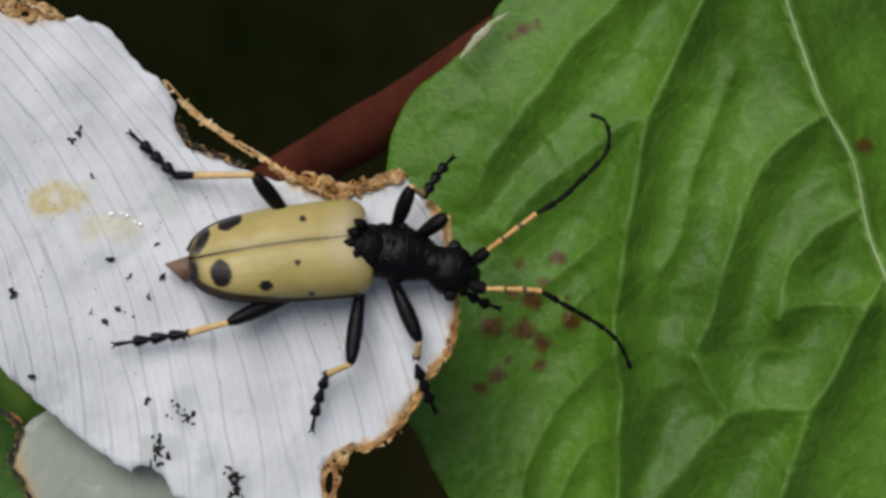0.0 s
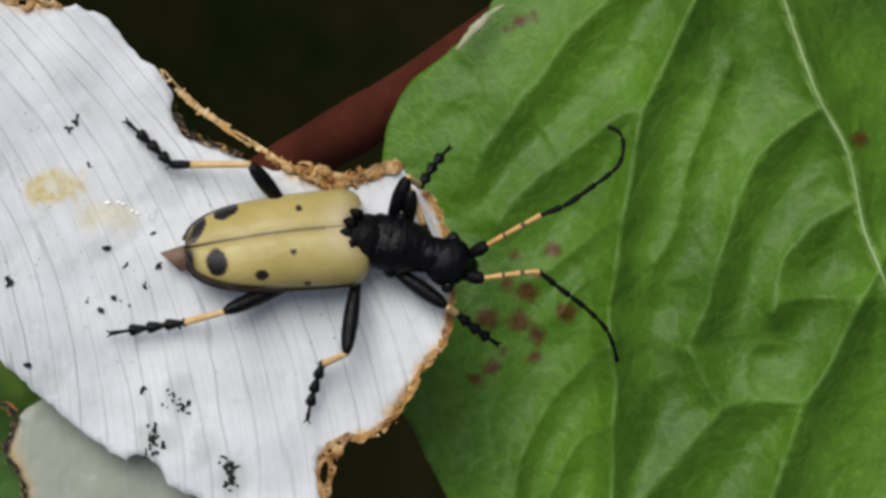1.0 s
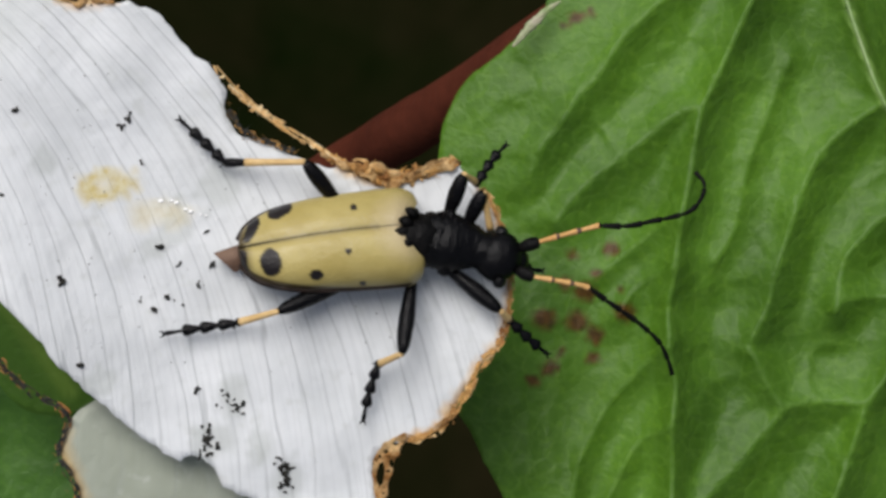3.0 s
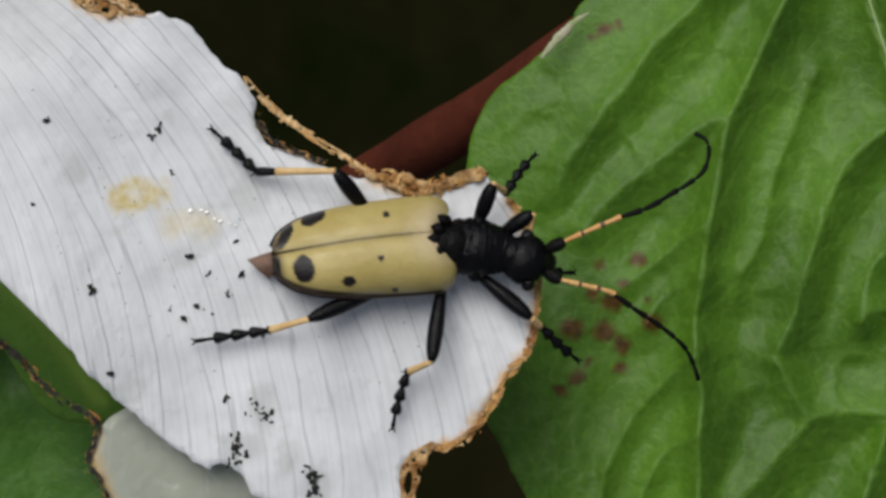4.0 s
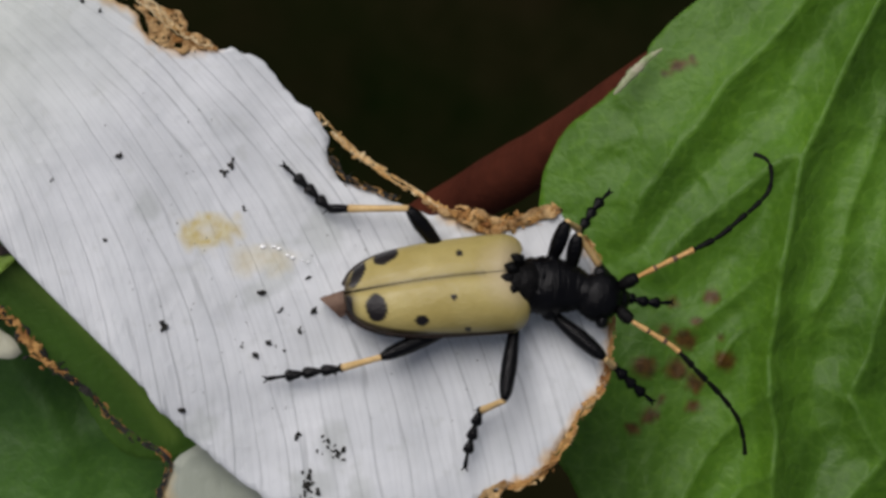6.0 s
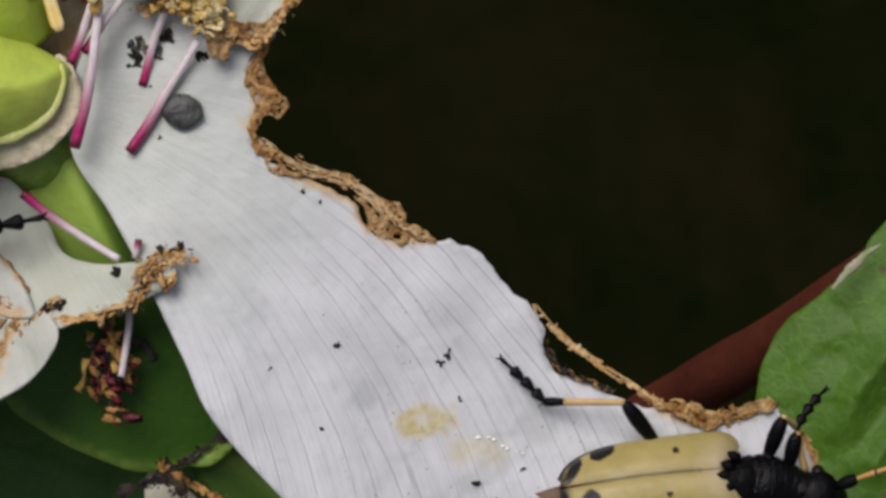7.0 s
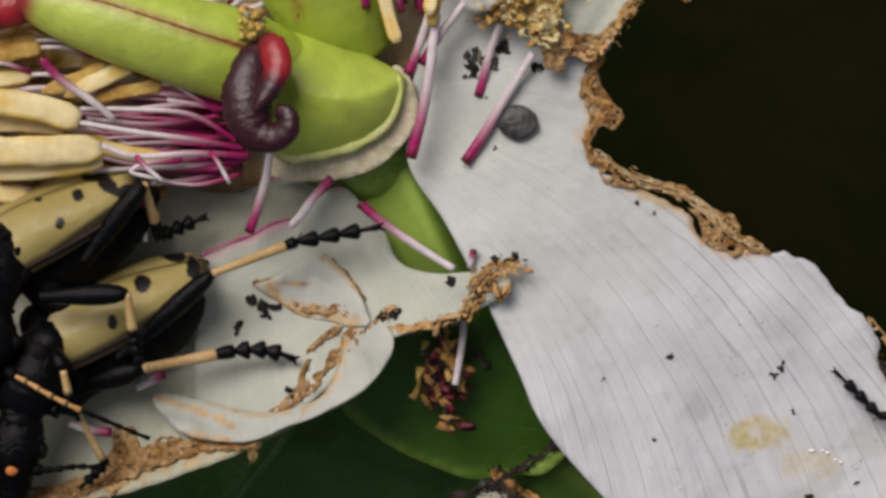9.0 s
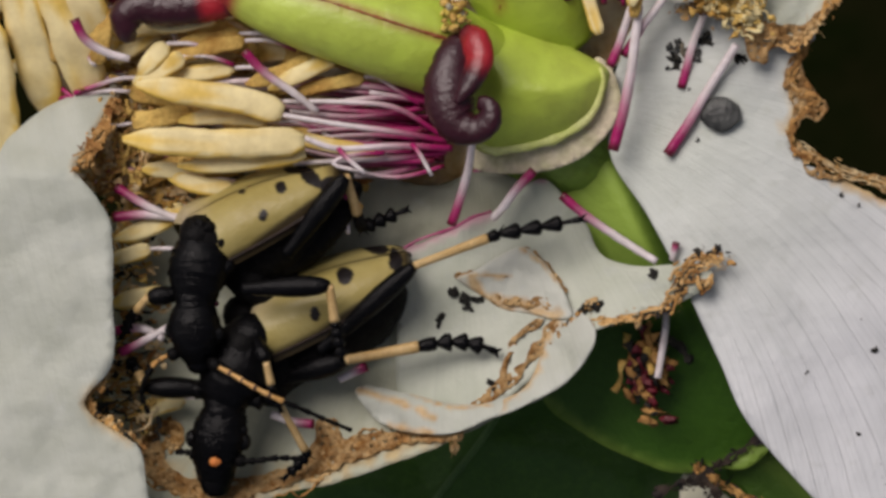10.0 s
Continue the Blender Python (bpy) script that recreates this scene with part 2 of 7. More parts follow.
def petal_material(name, white, stain, veins, share):
    """White petal with fine grey veins that follow 'fan', soft blotches and dry stains ('dry')."""
    m, t, p, out = shader(name)
    col = blend(t, grain(t, 260, 3, lo=0.4, hi=0.75), white, stain)
    col = blend(t, maths(t, "MULTIPLY", grain(t, 700, 2, lo=0.6, hi=0.72), 0.5), col, (0.6, 0.62, 0.6))
    fan = value(t, "fan")
    n = t.nodes.new("ShaderNodeTexNoise")
    n.noise_dimensions = "2D"
    n.inputs["Scale"].default_value, n.inputs["Detail"].default_value = 1.0, 2.0
    c = t.nodes.new("ShaderNodeCombineXYZ")
    t.links.new(maths(t, "MULTIPLY", fan, 1.3), c.inputs[0])
    t.links.new(maths(t, "MULTIPLY", value(t, "reach"), 0.1), c.inputs[1])
    t.links.new(c.outputs[0], n.inputs["Vector"])
    wob = maths(t, "ADD", fan, maths(t, "MULTIPLY", n.outputs["Fac"], 1.0))
    wave = maths(t, "ABSOLUTE", maths(t, "SUBTRACT", maths(t, "FRACT", wob), 0.5))
    line = maths(t, "MULTIPLY", ramp(t, wave, 0.075, 0.0), along_fan(t, 0.9, 0.07, 2.0, 0.2, 0.55))
    streak = along_fan(t, 4.0, 0.3, 4.0, 0.3, 0.7)
    col = blend(t, maths(t, "MULTIPLY", streak, 0.13), col, blend(t, 1.0, col, (0.86, 0.875, 0.89), "MULTIPLY"))
    patch = along_fan(t, 1.1, 0.11, 3.0, 0.42, 0.7)
    col = blend(t, maths(t, "MULTIPLY", patch, 0.22), col, blend(t, 1.0, col, (0.8, 0.82, 0.82), "MULTIPLY"))
    fine = ramp(t, maths(t, "ABSOLUTE", maths(t, "SUBTRACT", maths(t, "FRACT", maths(t, "MULTIPLY", wob, 3.0)), 0.5)), 0.22, 0.0)
    lines = maths(t, "ADD", line, maths(t, "MULTIPLY", fine, 0.35))
    broken = maths(t, "MULTIPLY", lines, maths(t, "ADD", maths(t, "MULTIPLY", grain(t, 250, 2), 0.4), 0.6))
    out_there = maths(t, "ADD", maths(t, "MULTIPLY", ramp(t, value(t, "reach"), 12.0, 26.0), 0.75), 0.25)
    col = blend(t, maths(t, "MULTIPLY", maths(t, "MULTIPLY", broken, out_there), veins), col, (0.33, 0.35, 0.35))
    col = blend(t, maths(t, "MULTIPLY", value(t, "dry"), 0.9), col, blend(t, grain(t, 1500, 4), (0.55, 0.29, 0.07), (0.74, 0.5, 0.21)))
    col = blend(t, maths(t, "MULTIPLY", value(t, "blot"), 0.42), col, (0.42, 0.45, 0.42))
    col = blend(t, maths(t, "MULTIPLY", value(t, "green"), 0.8), col, (0.42, 0.55, 0.22))
    col = blend(t, maths(t, "MULTIPLY", value(t, "wet"), 0.95), col, blend(t, grain(t, 1800, 3), (0.6, 0.47, 0.14), (0.72, 0.66, 0.42)))
    col = blend(t, value(t, "pink"), col, (0.72, 0.22, 0.4))
    t.links.new(col, p.inputs["Base Color"])
    t.links.new(maths(t, "SUBTRACT", 0.5, maths(t, "MULTIPLY", value(t, "wet"), 0.4)), p.inputs["Roughness"])
    p.inputs["Specular IOR Level"].default_value = 0.35
    relief(t, p, maths(t, "SUBTRACT", maths(t, "MULTIPLY", grain(t, 900, 4), 0.8), maths(t, "ADD", maths(t, "MULTIPLY", maths(t, "MULTIPLY", lines, out_there), veins), maths(t, "MULTIPLY", streak, 0.3))), 0.05)
    seep(t, p, out, col, share)
    return m


def leaf_material(name, dark, light, vein, share=0.2, gloss=0.55, net_share=1.0):
    """Green leaf: mottled cells, paler veins ('vein'), brown spots ('spot')."""
    m, t, p, out = shader(name)
    col = blend(t, grain(t, 120, 4), dark, light)
    v = t.nodes.new("ShaderNodeTexVoronoi")
    v.feature = "DISTANCE_TO_EDGE"
    v.inputs["Scale"].default_value = 900
    t.links.new(coords(t), v.inputs["Vector"])
    cell = ramp(t, v.outputs["Distance"], 0.0, 0.12)
    w = t.nodes.new("ShaderNodeTexVoronoi")
    w.feature = "DISTANCE_TO_EDGE"
    w.inputs["Scale"].default_value = 420
    bend = node(t, "ShaderNodeTexNoise", Scale=500, Detail=2.0)
    t.links.new(coords(t), bend.inputs["Vector"])
    shift = t.nodes.new("ShaderNodeVectorMath")
    shift.operation = "MULTIPLY_ADD"
    shift.inputs[1].default_value = (0.0016, 0.0016, 0.0)
    t.links.new(bend.outputs["Color"], shift.inputs[0])
    t.links.new(coords(t), shift.inputs[2])
    t.links.new(shift.outputs[0], w.inputs["Vector"])
    net = ramp(t, w.outputs["Distance"], 0.0, 0.3)
    col = blend(t, maths(t, "MULTIPLY", maths(t, "SUBTRACT", 1.0, cell), 0.1 * net_share), col, vein)
    col = blend(t, maths(t, "MULTIPLY", grain(t, 480, 3), 0.25), col, blend(t, 1.0, col, (0.66, 0.74, 0.6), "MULTIPLY"))
    col = blend(t, maths(t, "MULTIPLY", grain(t, 2600, 3), 0.35), col, blend(t, 1.0, col, (0.6, 0.72, 0.5), "MULTIPLY"))
    # bright flecks: speckled highlights on the cells, put into the colour
    col = blend(t, maths(t, "MULTIPLY", grain(t, 1700, 2, lo=0.5, hi=0.68), 0.3 * net_share), col, blend(t, 1.0, col, (1.7, 1.5, 1.3), "MULTIPLY"))
    col = blend(t, maths(t, "MULTIPLY", value(t, "vein"), 0.55), col, vein)
    col = blend(t, maths(t, "MULTIPLY", value(t, "spot"), 0.95), col, blend(t, grain(t, 1800, 3), (0.046, 0.017, 0.001), (0.098, 0.038, 0.002)))
    t.links.new(col, p.inputs["Base Color"])
    p.inputs["Roughness"].default_value = gloss
    p.inputs["Specular IOR Level"].default_value = 0.36
    h = maths(t, "ADD", maths(t, "MULTIPLY", cell, 0.25), maths(t, "MULTIPLY", grain(t, 2200, 2), 0.6))
    h = maths(t, "ADD", h, maths(t, "MULTIPLY", net, 1.3 * net_share))
    relief(t, p, h, 0.036)
    seep(t, p, out, col, share)
    return m


def two_tone(name, a, b, mark, lo, hi, rough=0.45, scale=1500, depth=0.02, share=0.0, third=None):
    """Changes from one colour to another along the value of that name."""
    m, t, p, out = shader(name)
    w = maths(t, "ADD", value(t, mark), maths(t, "MULTIPLY", maths(t, "SUBTRACT", grain(t, scale, 3), 0.5), 0.08))
    col = blend(t, ramp(t, w, lo, hi), a, b)
    if third:
        col = blend(t, ramp(t, value(t, "tip"), 0.2, 0.8), col, third)
    col = blend(t, grain(t, scale, 3), col, blend(t, 1.0, col, (0.8, 0.78, 0.76), "MULTIPLY"))
    t.links.new(col, p.inputs["Base Color"])
    p.inputs["Roughness"].default_value = rough
    relief(t, p, grain(t, scale * 2, 3), depth)
    if share:
        seep(t, p, out, col, share)
    return m


PETAL = petal_material("white_petal", (0.745, 0.765, 0.775), (0.63, 0.65, 0.655), 0.43, 0.22)
PETAL_CREAM = petal_material("cream_white_petal", (0.64, 0.66, 0.59), (0.53, 0.56, 0.48), 0.12, 0.25)
PETAL_COOL = petal_material("cool_white_petal", (0.6, 0.62, 0.57), (0.5, 0.52, 0.46), 0.2, 0.25)
PETAL_DULL = petal_material("dull_cream_petal", (0.58, 0.59, 0.49), (0.45, 0.45, 0.35), 0.16, 0.25)
# white petal greyed, standing in for shade under the long petal
PETAL_SHADED = petal_material("dull_grey_petal", (0.41, 0.43, 0.38), (0.33, 0.35, 0.3), 0.24, 0.25)
PETAL_SOFT = petal_material("greenish_white_petal", (0.64, 0.67, 0.58), (0.5, 0.53, 0.44), 0.24, 0.25)
DRY = plain("dried_brown_edge", (0.24, 0.1, 0.03), (0.62, 0.36, 0.12), 700, 0.8, 4000, 0.08, 0.2)
DRY_PALE = plain("dried_pale_tissue", (0.55, 0.29, 0.08), (0.76, 0.55, 0.28), 700, 0.8, 4000, 0.08, 0.2)
LEAF = leaf_material("green_leaf", (0.05, 0.128, 0.0055), (0.094, 0.218, 0.012), (0.2, 0.34, 0.07))
# darker copy of the leaf green, shade under the flower put into it
LEAF_SHADED = leaf_material("dark_green_leaf", (0.038, 0.108, 0.011), (0.066, 0.165, 0.018), (0.09, 0.19, 0.045), share=0.1)
SEPAL = leaf_material("green_sepal", (0.036, 0.1, 0.006), (0.055, 0.15, 0.01), (0.34, 0.5, 0.08), share=0.2, net_share=0.0)
CARPEL = two_tone("lime_green_carpel", (0.36, 0.49, 0.04), (0.5, 0.62, 0.1), "along", 0.0, 1.0, 0.4, 500, 0.03, 0.0, third=(0.28, 0.025, 0.02))
SEAM = plain("red_seam", (0.2, 0.035, 0.015), (0.34, 0.1, 0.03), 900, 0.5)
COLLAR = plain("cream_collar", (0.58, 0.55, 0.33), (0.72, 0.63, 0.48), 600, 0.6, 2500, 0.05)
STIGMA = two_tone("dark_red_stigma", (0.034, 0.003, 0.009), (0.36, 0.012, 0.02), "tip", 0.15, 0.8, 0.36, 1400, 0.02)
FILAMENT = two_tone("pink_white_filament", (0.46, 0.016, 0.15), (0.9, 0.83, 0.84), "along", 0.1, 0.66, 0.35, 1500, 0.02, 0.2, third=(0.16, 0.006, 0.03))
ANTHER = two_tone("pale_yellow_anther", (0.92, 0.79, 0.41), (0.86, 0.6, 0.12), "lobe", 0.25, 1.0, 0.6, 700, 0.01, 0.12)
STRAW = plain("pale_straw_fibre", (0.5, 0.32, 0.13), (0.82, 0.68, 0.42), 500, 0.7, 4000, 0.05, 0.2)
ANTHER_OLD = plain("withered_yellow_anther", (0.45, 0.25, 0.06), (0.78, 0.56, 0.17), 400, 0.8, 3500, 0.06, 0.2)
CHITIN = plain("black_chitin", (0.002, 0.002, 0.0025), (0.0035, 0.0035, 0.004), 1500, 0.26, 5200, 0.025, 0.13)
PALE_LEG = plain("straw_yellow_chitin", (0.52, 0.34, 0.13), (0.66, 0.47, 0.22), 900, 0.45, 6000, 0.02)
FRASS = plain("black_frass", (0.006, 0.006, 0.005), (0.03, 0.028, 0.02), 1500, 0.7, 6000, 0.08)
TISSUE = plain("dried_tan_tissue", (0.38, 0.18, 0.05), (0.78, 0.53, 0.25), 1100, 0.75, 4500, 0.16, 0.25, 0.12, 0.38, 0.6)
STEM_RED = plain("red_brown_stem", (0.07, 0.018, 0.01), (0.105, 0.027, 0.014), 90, 0.7, 1200, 0.03, 0.12)
STEM_GREEN = plain("green_stem", (0.2, 0.34, 0.05), (0.28, 0.42, 0.08), 120, 0.5, 1500, 0.05)
# near-black soil: the deep shade down there is put into the colour
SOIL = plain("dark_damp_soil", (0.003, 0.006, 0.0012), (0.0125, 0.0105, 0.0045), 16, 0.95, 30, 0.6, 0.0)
TAIL = plain("brown_membrane", (0.07, 0.036, 0.022), (0.16, 0.095, 0.06), 900, 0.6)
SEED = plain("grey_seed_coat", (0.02, 0.022, 0.021), (0.085, 0.09, 0.085), 1300, 0.32, 3500, 0.04)

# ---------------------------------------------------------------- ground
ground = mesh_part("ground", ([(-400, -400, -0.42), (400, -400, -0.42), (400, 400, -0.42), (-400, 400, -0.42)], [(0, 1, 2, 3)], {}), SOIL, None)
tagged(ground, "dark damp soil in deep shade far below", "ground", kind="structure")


# ---------------------------------------------------------------- leaf with quilted veins
def leaf_height(P, veins, minor, base, sag, groove):
    """Hollowed between the veins, which stand proud as low crests."""
    d, e = to_lines(P, veins), to_lines(P, minor)
    near = np.minimum(d / 1.6, 1)
    h = base(P) - sag * (1 - np.exp(-d / 2.1)) - 0.15 * sag * near * (1 - np.exp(-e / 0.85)) + groove * np.exp(-(d / 0.2) ** 2) + 0.3 * groove * np.exp(-(e / 0.16) ** 2)
    return h + np.array([0.3 * noise.noise(Vector((x * 0.16, y * 0.16, 3.0))) + 0.16 * noise.noise(Vector((x * 0.55, y * 0.55, 9.0))) + 0.05 * noise.noise(Vector((x * 1.6, y * 1.6, 5.0))) for x, y in P])


def broad_leaf():
    main = [[(43.2, 15.2), (41.4, 11.6), (39.6, 8.2), (38.4, 5.6), (37.6, 4.0), (37.0, 2.7), (36.4, -0.8), (35.7, -4.4), (35.5, -6.4), (35.1, -8.3), (35.2, -11.2), (35.5, -12.9), (35.3, -15.1), (35.2, -19.7), (35.1, -23.0), (35.2, -30.2)],
            [(48.0, 3.4), (45.4, 1.7), (44.1, 0.4), (43.1, -1.5), (42.4, -3.5), (41.4, -6.4), (40.9, -8.4), (39.8, -10.7), (40.3, -11.6), (40.8, -12.8), (41.8, -14.3)],
            [(50.0, -2.3), (47.8, -3.3), (46.5, -4.5), (45.5, -5.6), (45.1, -7.1), (44.9, -8.7)]]
    main += [[(52.2, -4.6), (50.8, -7.1), (49.8, -8.8), (48.5, -11.4), (47.8, -12.7), (46.8, -14.0), (46.4, -15.0), (45.6, -17.3), (44.5, -20.2), (43.6, -22.2), (42.5, -25.8)],
             [(37.0, -19.6), (38.1, -18.5), (39.1, -17.5), (39.9, -16.4), (41.1, -15.2), (41.8, -14.3), (43.5, -13.9), (44.8, -14.0), (46.5, -14.1)],
             [(37.0, 3.1), (35.8, 2.8), (34.5, 1.9), (33.5, 1.1), (32.5, 0.3), (30.9, -0.8), (29.6, -2.1), (28.7, -3.2)],
             [(38.2, 13.2), (36.0, 10.4), (33.7, 8.2), (32.4, 6.9), (31.2, 5.0), (30.2, 4.0), (29.4, 2.9), (28.7, 1.9), (27.9, 1.0), (27.2, -0.6)]]
    main = [resample(spline(l, 6), 0.8) for l in main]
    rib = resample(spline([(43.8, 16.2), (45.4, 10.0), (47.1, 5.0), (47.9, 3.2), (49.4, 0.4), (50.3, -3.9), (51.4, -6.6), (53.8, -13.0), (55.8, -20.0)], 6), 0.8)
    # side veins of the second rank, then the net between them
    minor = [[(44.9, -8.7), (45.2, -8.2), (45.8, -8.0), (47.8, -7.9), (50.0, -7.9)], [(35.3, -10.4), (34.1, -11.2), (33.1, -12.2), (32.2, -13.1), (31.2, -14.4), (30.0, -16.7), (29.6, -18.0), (29.3, -20.3)],
             [(35.2, -15.2), (34.5, -15.5), (33.5, -15.9), (32.8, -16.7), (31.5, -19.2)], [(35.1, -20.0), (34.1, -20.4), (33.1, -21.1), (32.0, -23.2)], [(35.7, -3.0), (33.8, -4.3), (32.8, -5.1), (31.0, -6.6)],
             [(35.4, -6.0), (33.6, -6.9), (32.8, -7.6), (32.2, -8.8)], [(42.3, 5.8), (41.6, 4.3), (41.1, 3.0), (40.4, 1.4), (39.8, -0.2), (38.9, -4.1), (37.9, -5.7)]]
    minor += [[(38.6, 7.3), (36.6, 7.2), (35.0, 6.6), (34.0, 5.1)], [(24.4, 2.6), (25.3, 3.4), (26.3, 4.0), (27.3, 4.2), (30.1, 3.9)], [(25.3, 0.3), (26.3, 0.6), (27.9, 0.1)], [(25.6, -1.8), (26.3, -1.4), (27.3, -1.3), (29.4, -2.1)],
              [(30.9, 3.7), (31.5, 1.9), (32.5, 0.3)], [(41.1, 2.4), (42.4, 1.3), (44.1, 0.3)], [(37.5, -7.2), (38.4, -6.9), (41.3, -6.5)], [(39.4, -1.7), (41.1, -2.0), (42.6, -2.3)], [(37.3, 4.2), (38.3, 4.7), (41.6, 4.8)]]
    minor += [[(44.4, -4.1), (45.1, -2.9), (45.8, -1.7), (47.6, -0.9)], [(46.8, -15.3), (47.8, -15.9), (48.5, -18.8), (48.2, -20.6)], [(43.4, -13.8), (43.2, -12.8), (43.4, -11.0), (44.1, -10.7), (46.8, -10.4), (48.5, -10.7)],
              [(39.1, -17.3), (38.3, -15.3), (38.8, -14.4), (40.8, -13.5)], [(25.4, -10.5), (26.6, -13.4), (27.1, -17.6)], [(29.0, -11.2), (28.2, -15.0), (28.5, -17.6)], [(43.6, -22.2), (43.0, -22.4), (42.1, -23.1)],
              [(37.8, -18.6), (39.5, -19.1), (40.5, -20.5), (43.5, -21.9)], [(44.0, -9.7), (44.6, -9.2), (44.9, -8.7)]]
    minor += [[(45.3, -10.9), (45.7, -12.0), (45.5, -13.6)], [(45.5, -17.3), (43.5, -16.9), (41.8, -15.9), (41.8, -14.3)], [(43.4, 4.2), (44.8, 3.5), (45.8, 2.5)], [(35.8, -9.6), (37.5, -9.9), (39.6, -10.6)], [(36.8, -13.5), (37.9, -12.6), (40.5, -12.1)],
              [(48.4, 4.0), (50.1, 4.5), (52.5, 4.7)], [(49.4, 0.1), (51.1, -0.3), (53.2, -1.0)], [(50.6, -4.5), (52.6, -4.9), (55.0, -6.2)], [(46.0, 8.9), (49.0, 9.6), (52.0, 11.0)]]
    minor = [resample(spline(l, 5), 0.7) for l in minor]
    edge = [*[(29.1, 10.4), (27.8, 8.1), (26.4, 7.0), (23.6, 4.7), (22.1, 2.0), (21.8, -0.6), (21.5, -3.5), (21.1, -6.8), (21.3, -10.7), (22.9, -14.1), (24.1, -16.3), (25.2, -18.6), (27.1, -22.6), (30.7, -26.9)],
            *[(40.8, -34.0), (56.0, -32.4), (64.2, -20.9), (65.5, -4.3)], *[(54.8, 21.8), (43.3, 23.7), (37.4, 18.1)], *[(34.8, 15.2)]]
    out = ragged(edge, 0.5, 0.15, 1.0)
    ribs, second = [rib], minor[:7]

    def base(P):
        side = np.where(P[:, 0] > np.interp(P[:, 1], rib[::-1, 1], rib[::-1, 0]), 1.0, 0.0) * to_lines(P, ribs)
        return -6.6 + 0.05 * (P[:, 1] - 5) - 0.5 * np.clip(side, 0, 7) + 0.02 * (P[:, 0] - 40) - 0.016 * np.clip(31 - P[:, 0], 0, 12) ** 2 * np.clip((P[:, 1] + 5) / 5, 0, 1) + 0.2 * np.clip(34 - P[:, 0], 0, 10) * np.clip((-4 - P[:, 1]) / 5, 0, 1)

    def height(P):
        return leaf_height(P, main + ribs, minor, base, 1.75, -0.09) - 0.75 * (1 - np.exp(-to_lines(P, second) / 1.2)) - 1.2 * (1 - np.exp(-to_lines(P, main[:1]) / 1.7)) - 0.9 * (1 - np.exp(-to_lines(P, main[3:4]) / 1.8)) - 0.5 * (1 - np.exp(-to_lines(P, main[1:2]) / 1.8)) + 0.4 * np.exp(-(to_lines(P, ribs) / 0.25) ** 2)

    spots = [(*p, r) for p, r in zip([(27.9, -8.9), (29.8, -9.1), (30.8, -9.9), (31.8, -5.0), (30.3, -7.4), (32.5, -8.6), (28.2, -11.7), (27.2, -12.4), (29.1, -6.9), (30.7, -11.2), (29.5, -5.3), (30.9, -6.3), (28.9, -10.8), (32.3, -7.3)],
                                     (0.85, 0.9, 0.7, 0.62, 0.8, 0.72, 0.6, 0.5, 0.55, 0.5, 0.4, 0.4, 0.35, 0.35))]
    spots += [(*(50.02, 1.31), 0.65), (*(29.91, 8.25), 0.55), (*(30.74, 8.57), 0.4), (*(29.25, 7.77), 0.35), (*(40.33, -21.51), 0.22), (*(42.13, 7.96), 0.18)]

    def marks(P):
        v = np.maximum(0.03 * np.exp(-(to_lines(P, main) / 0.2) ** 2), 0.03 * np.exp(-(to_lines(P, minor) / 0.15) ** 2))
        v = np.maximum(v, 2.0 * np.exp(-(to_lines(P, ribs) / 0.2) ** 2))
        s = np.zeros(len(P))
        for x, y, r in spots:
            wob = np.array([0.25 * noise.noise(Vector((a * 1.6, b * 1.6, x))) for a, b in P])
            s = np.maximum(s, np.clip((r * (1 + wob) - np.hypot((P[:, 0] - x), (P[:, 1] - y) * 1.15)) / (0.35 * r), 0, 1))
        return {"vein": v, "spot": s}

    leaf = thing("peony_leaf", (42, 3), -9, "broad mid-green peony leaf, hollowed between raised veins, brown-spotted", "leaf")
    mesh_part("blade", sheet(out, height, 0.36, 0.25, marks, along=[resample(l, 0.3) for l in main + minor]), LEAF, leaf)
    b = Build()
    b.tube([up(p, h + 0.05) for p, h in zip(rib, height(rib))], 0.0001, 6)
    mesh_part("midrib", b.data(), plain("pale_midrib", (0.2, 0.34, 0.1), (0.3, 0.42, 0.18), 400, 0.5), leaf, "pale green raised midrib")
    b = Build()
    P = resample(spline([(29.0, 9.2), (28.1, 8.6), (27.1, 7.6), (26.2, 6.6)], 6), 0.15)
    b.tube([up(p, -10.0) for p in P], [0.00005 + 0.00024 * math.sin(3.1 * i / len(P)) for i in range(len(P))], 7, flat=0.3, rough=0.6)
    mesh_part("torn_strip", b.data(), plain("pale_torn_leaf", (0.2, 0.28, 0.1), (0.36, 0.34, 0.24), 900, 0.4), leaf, "pale torn strip at the leaf margin")
    return leaf


broad_leaf()


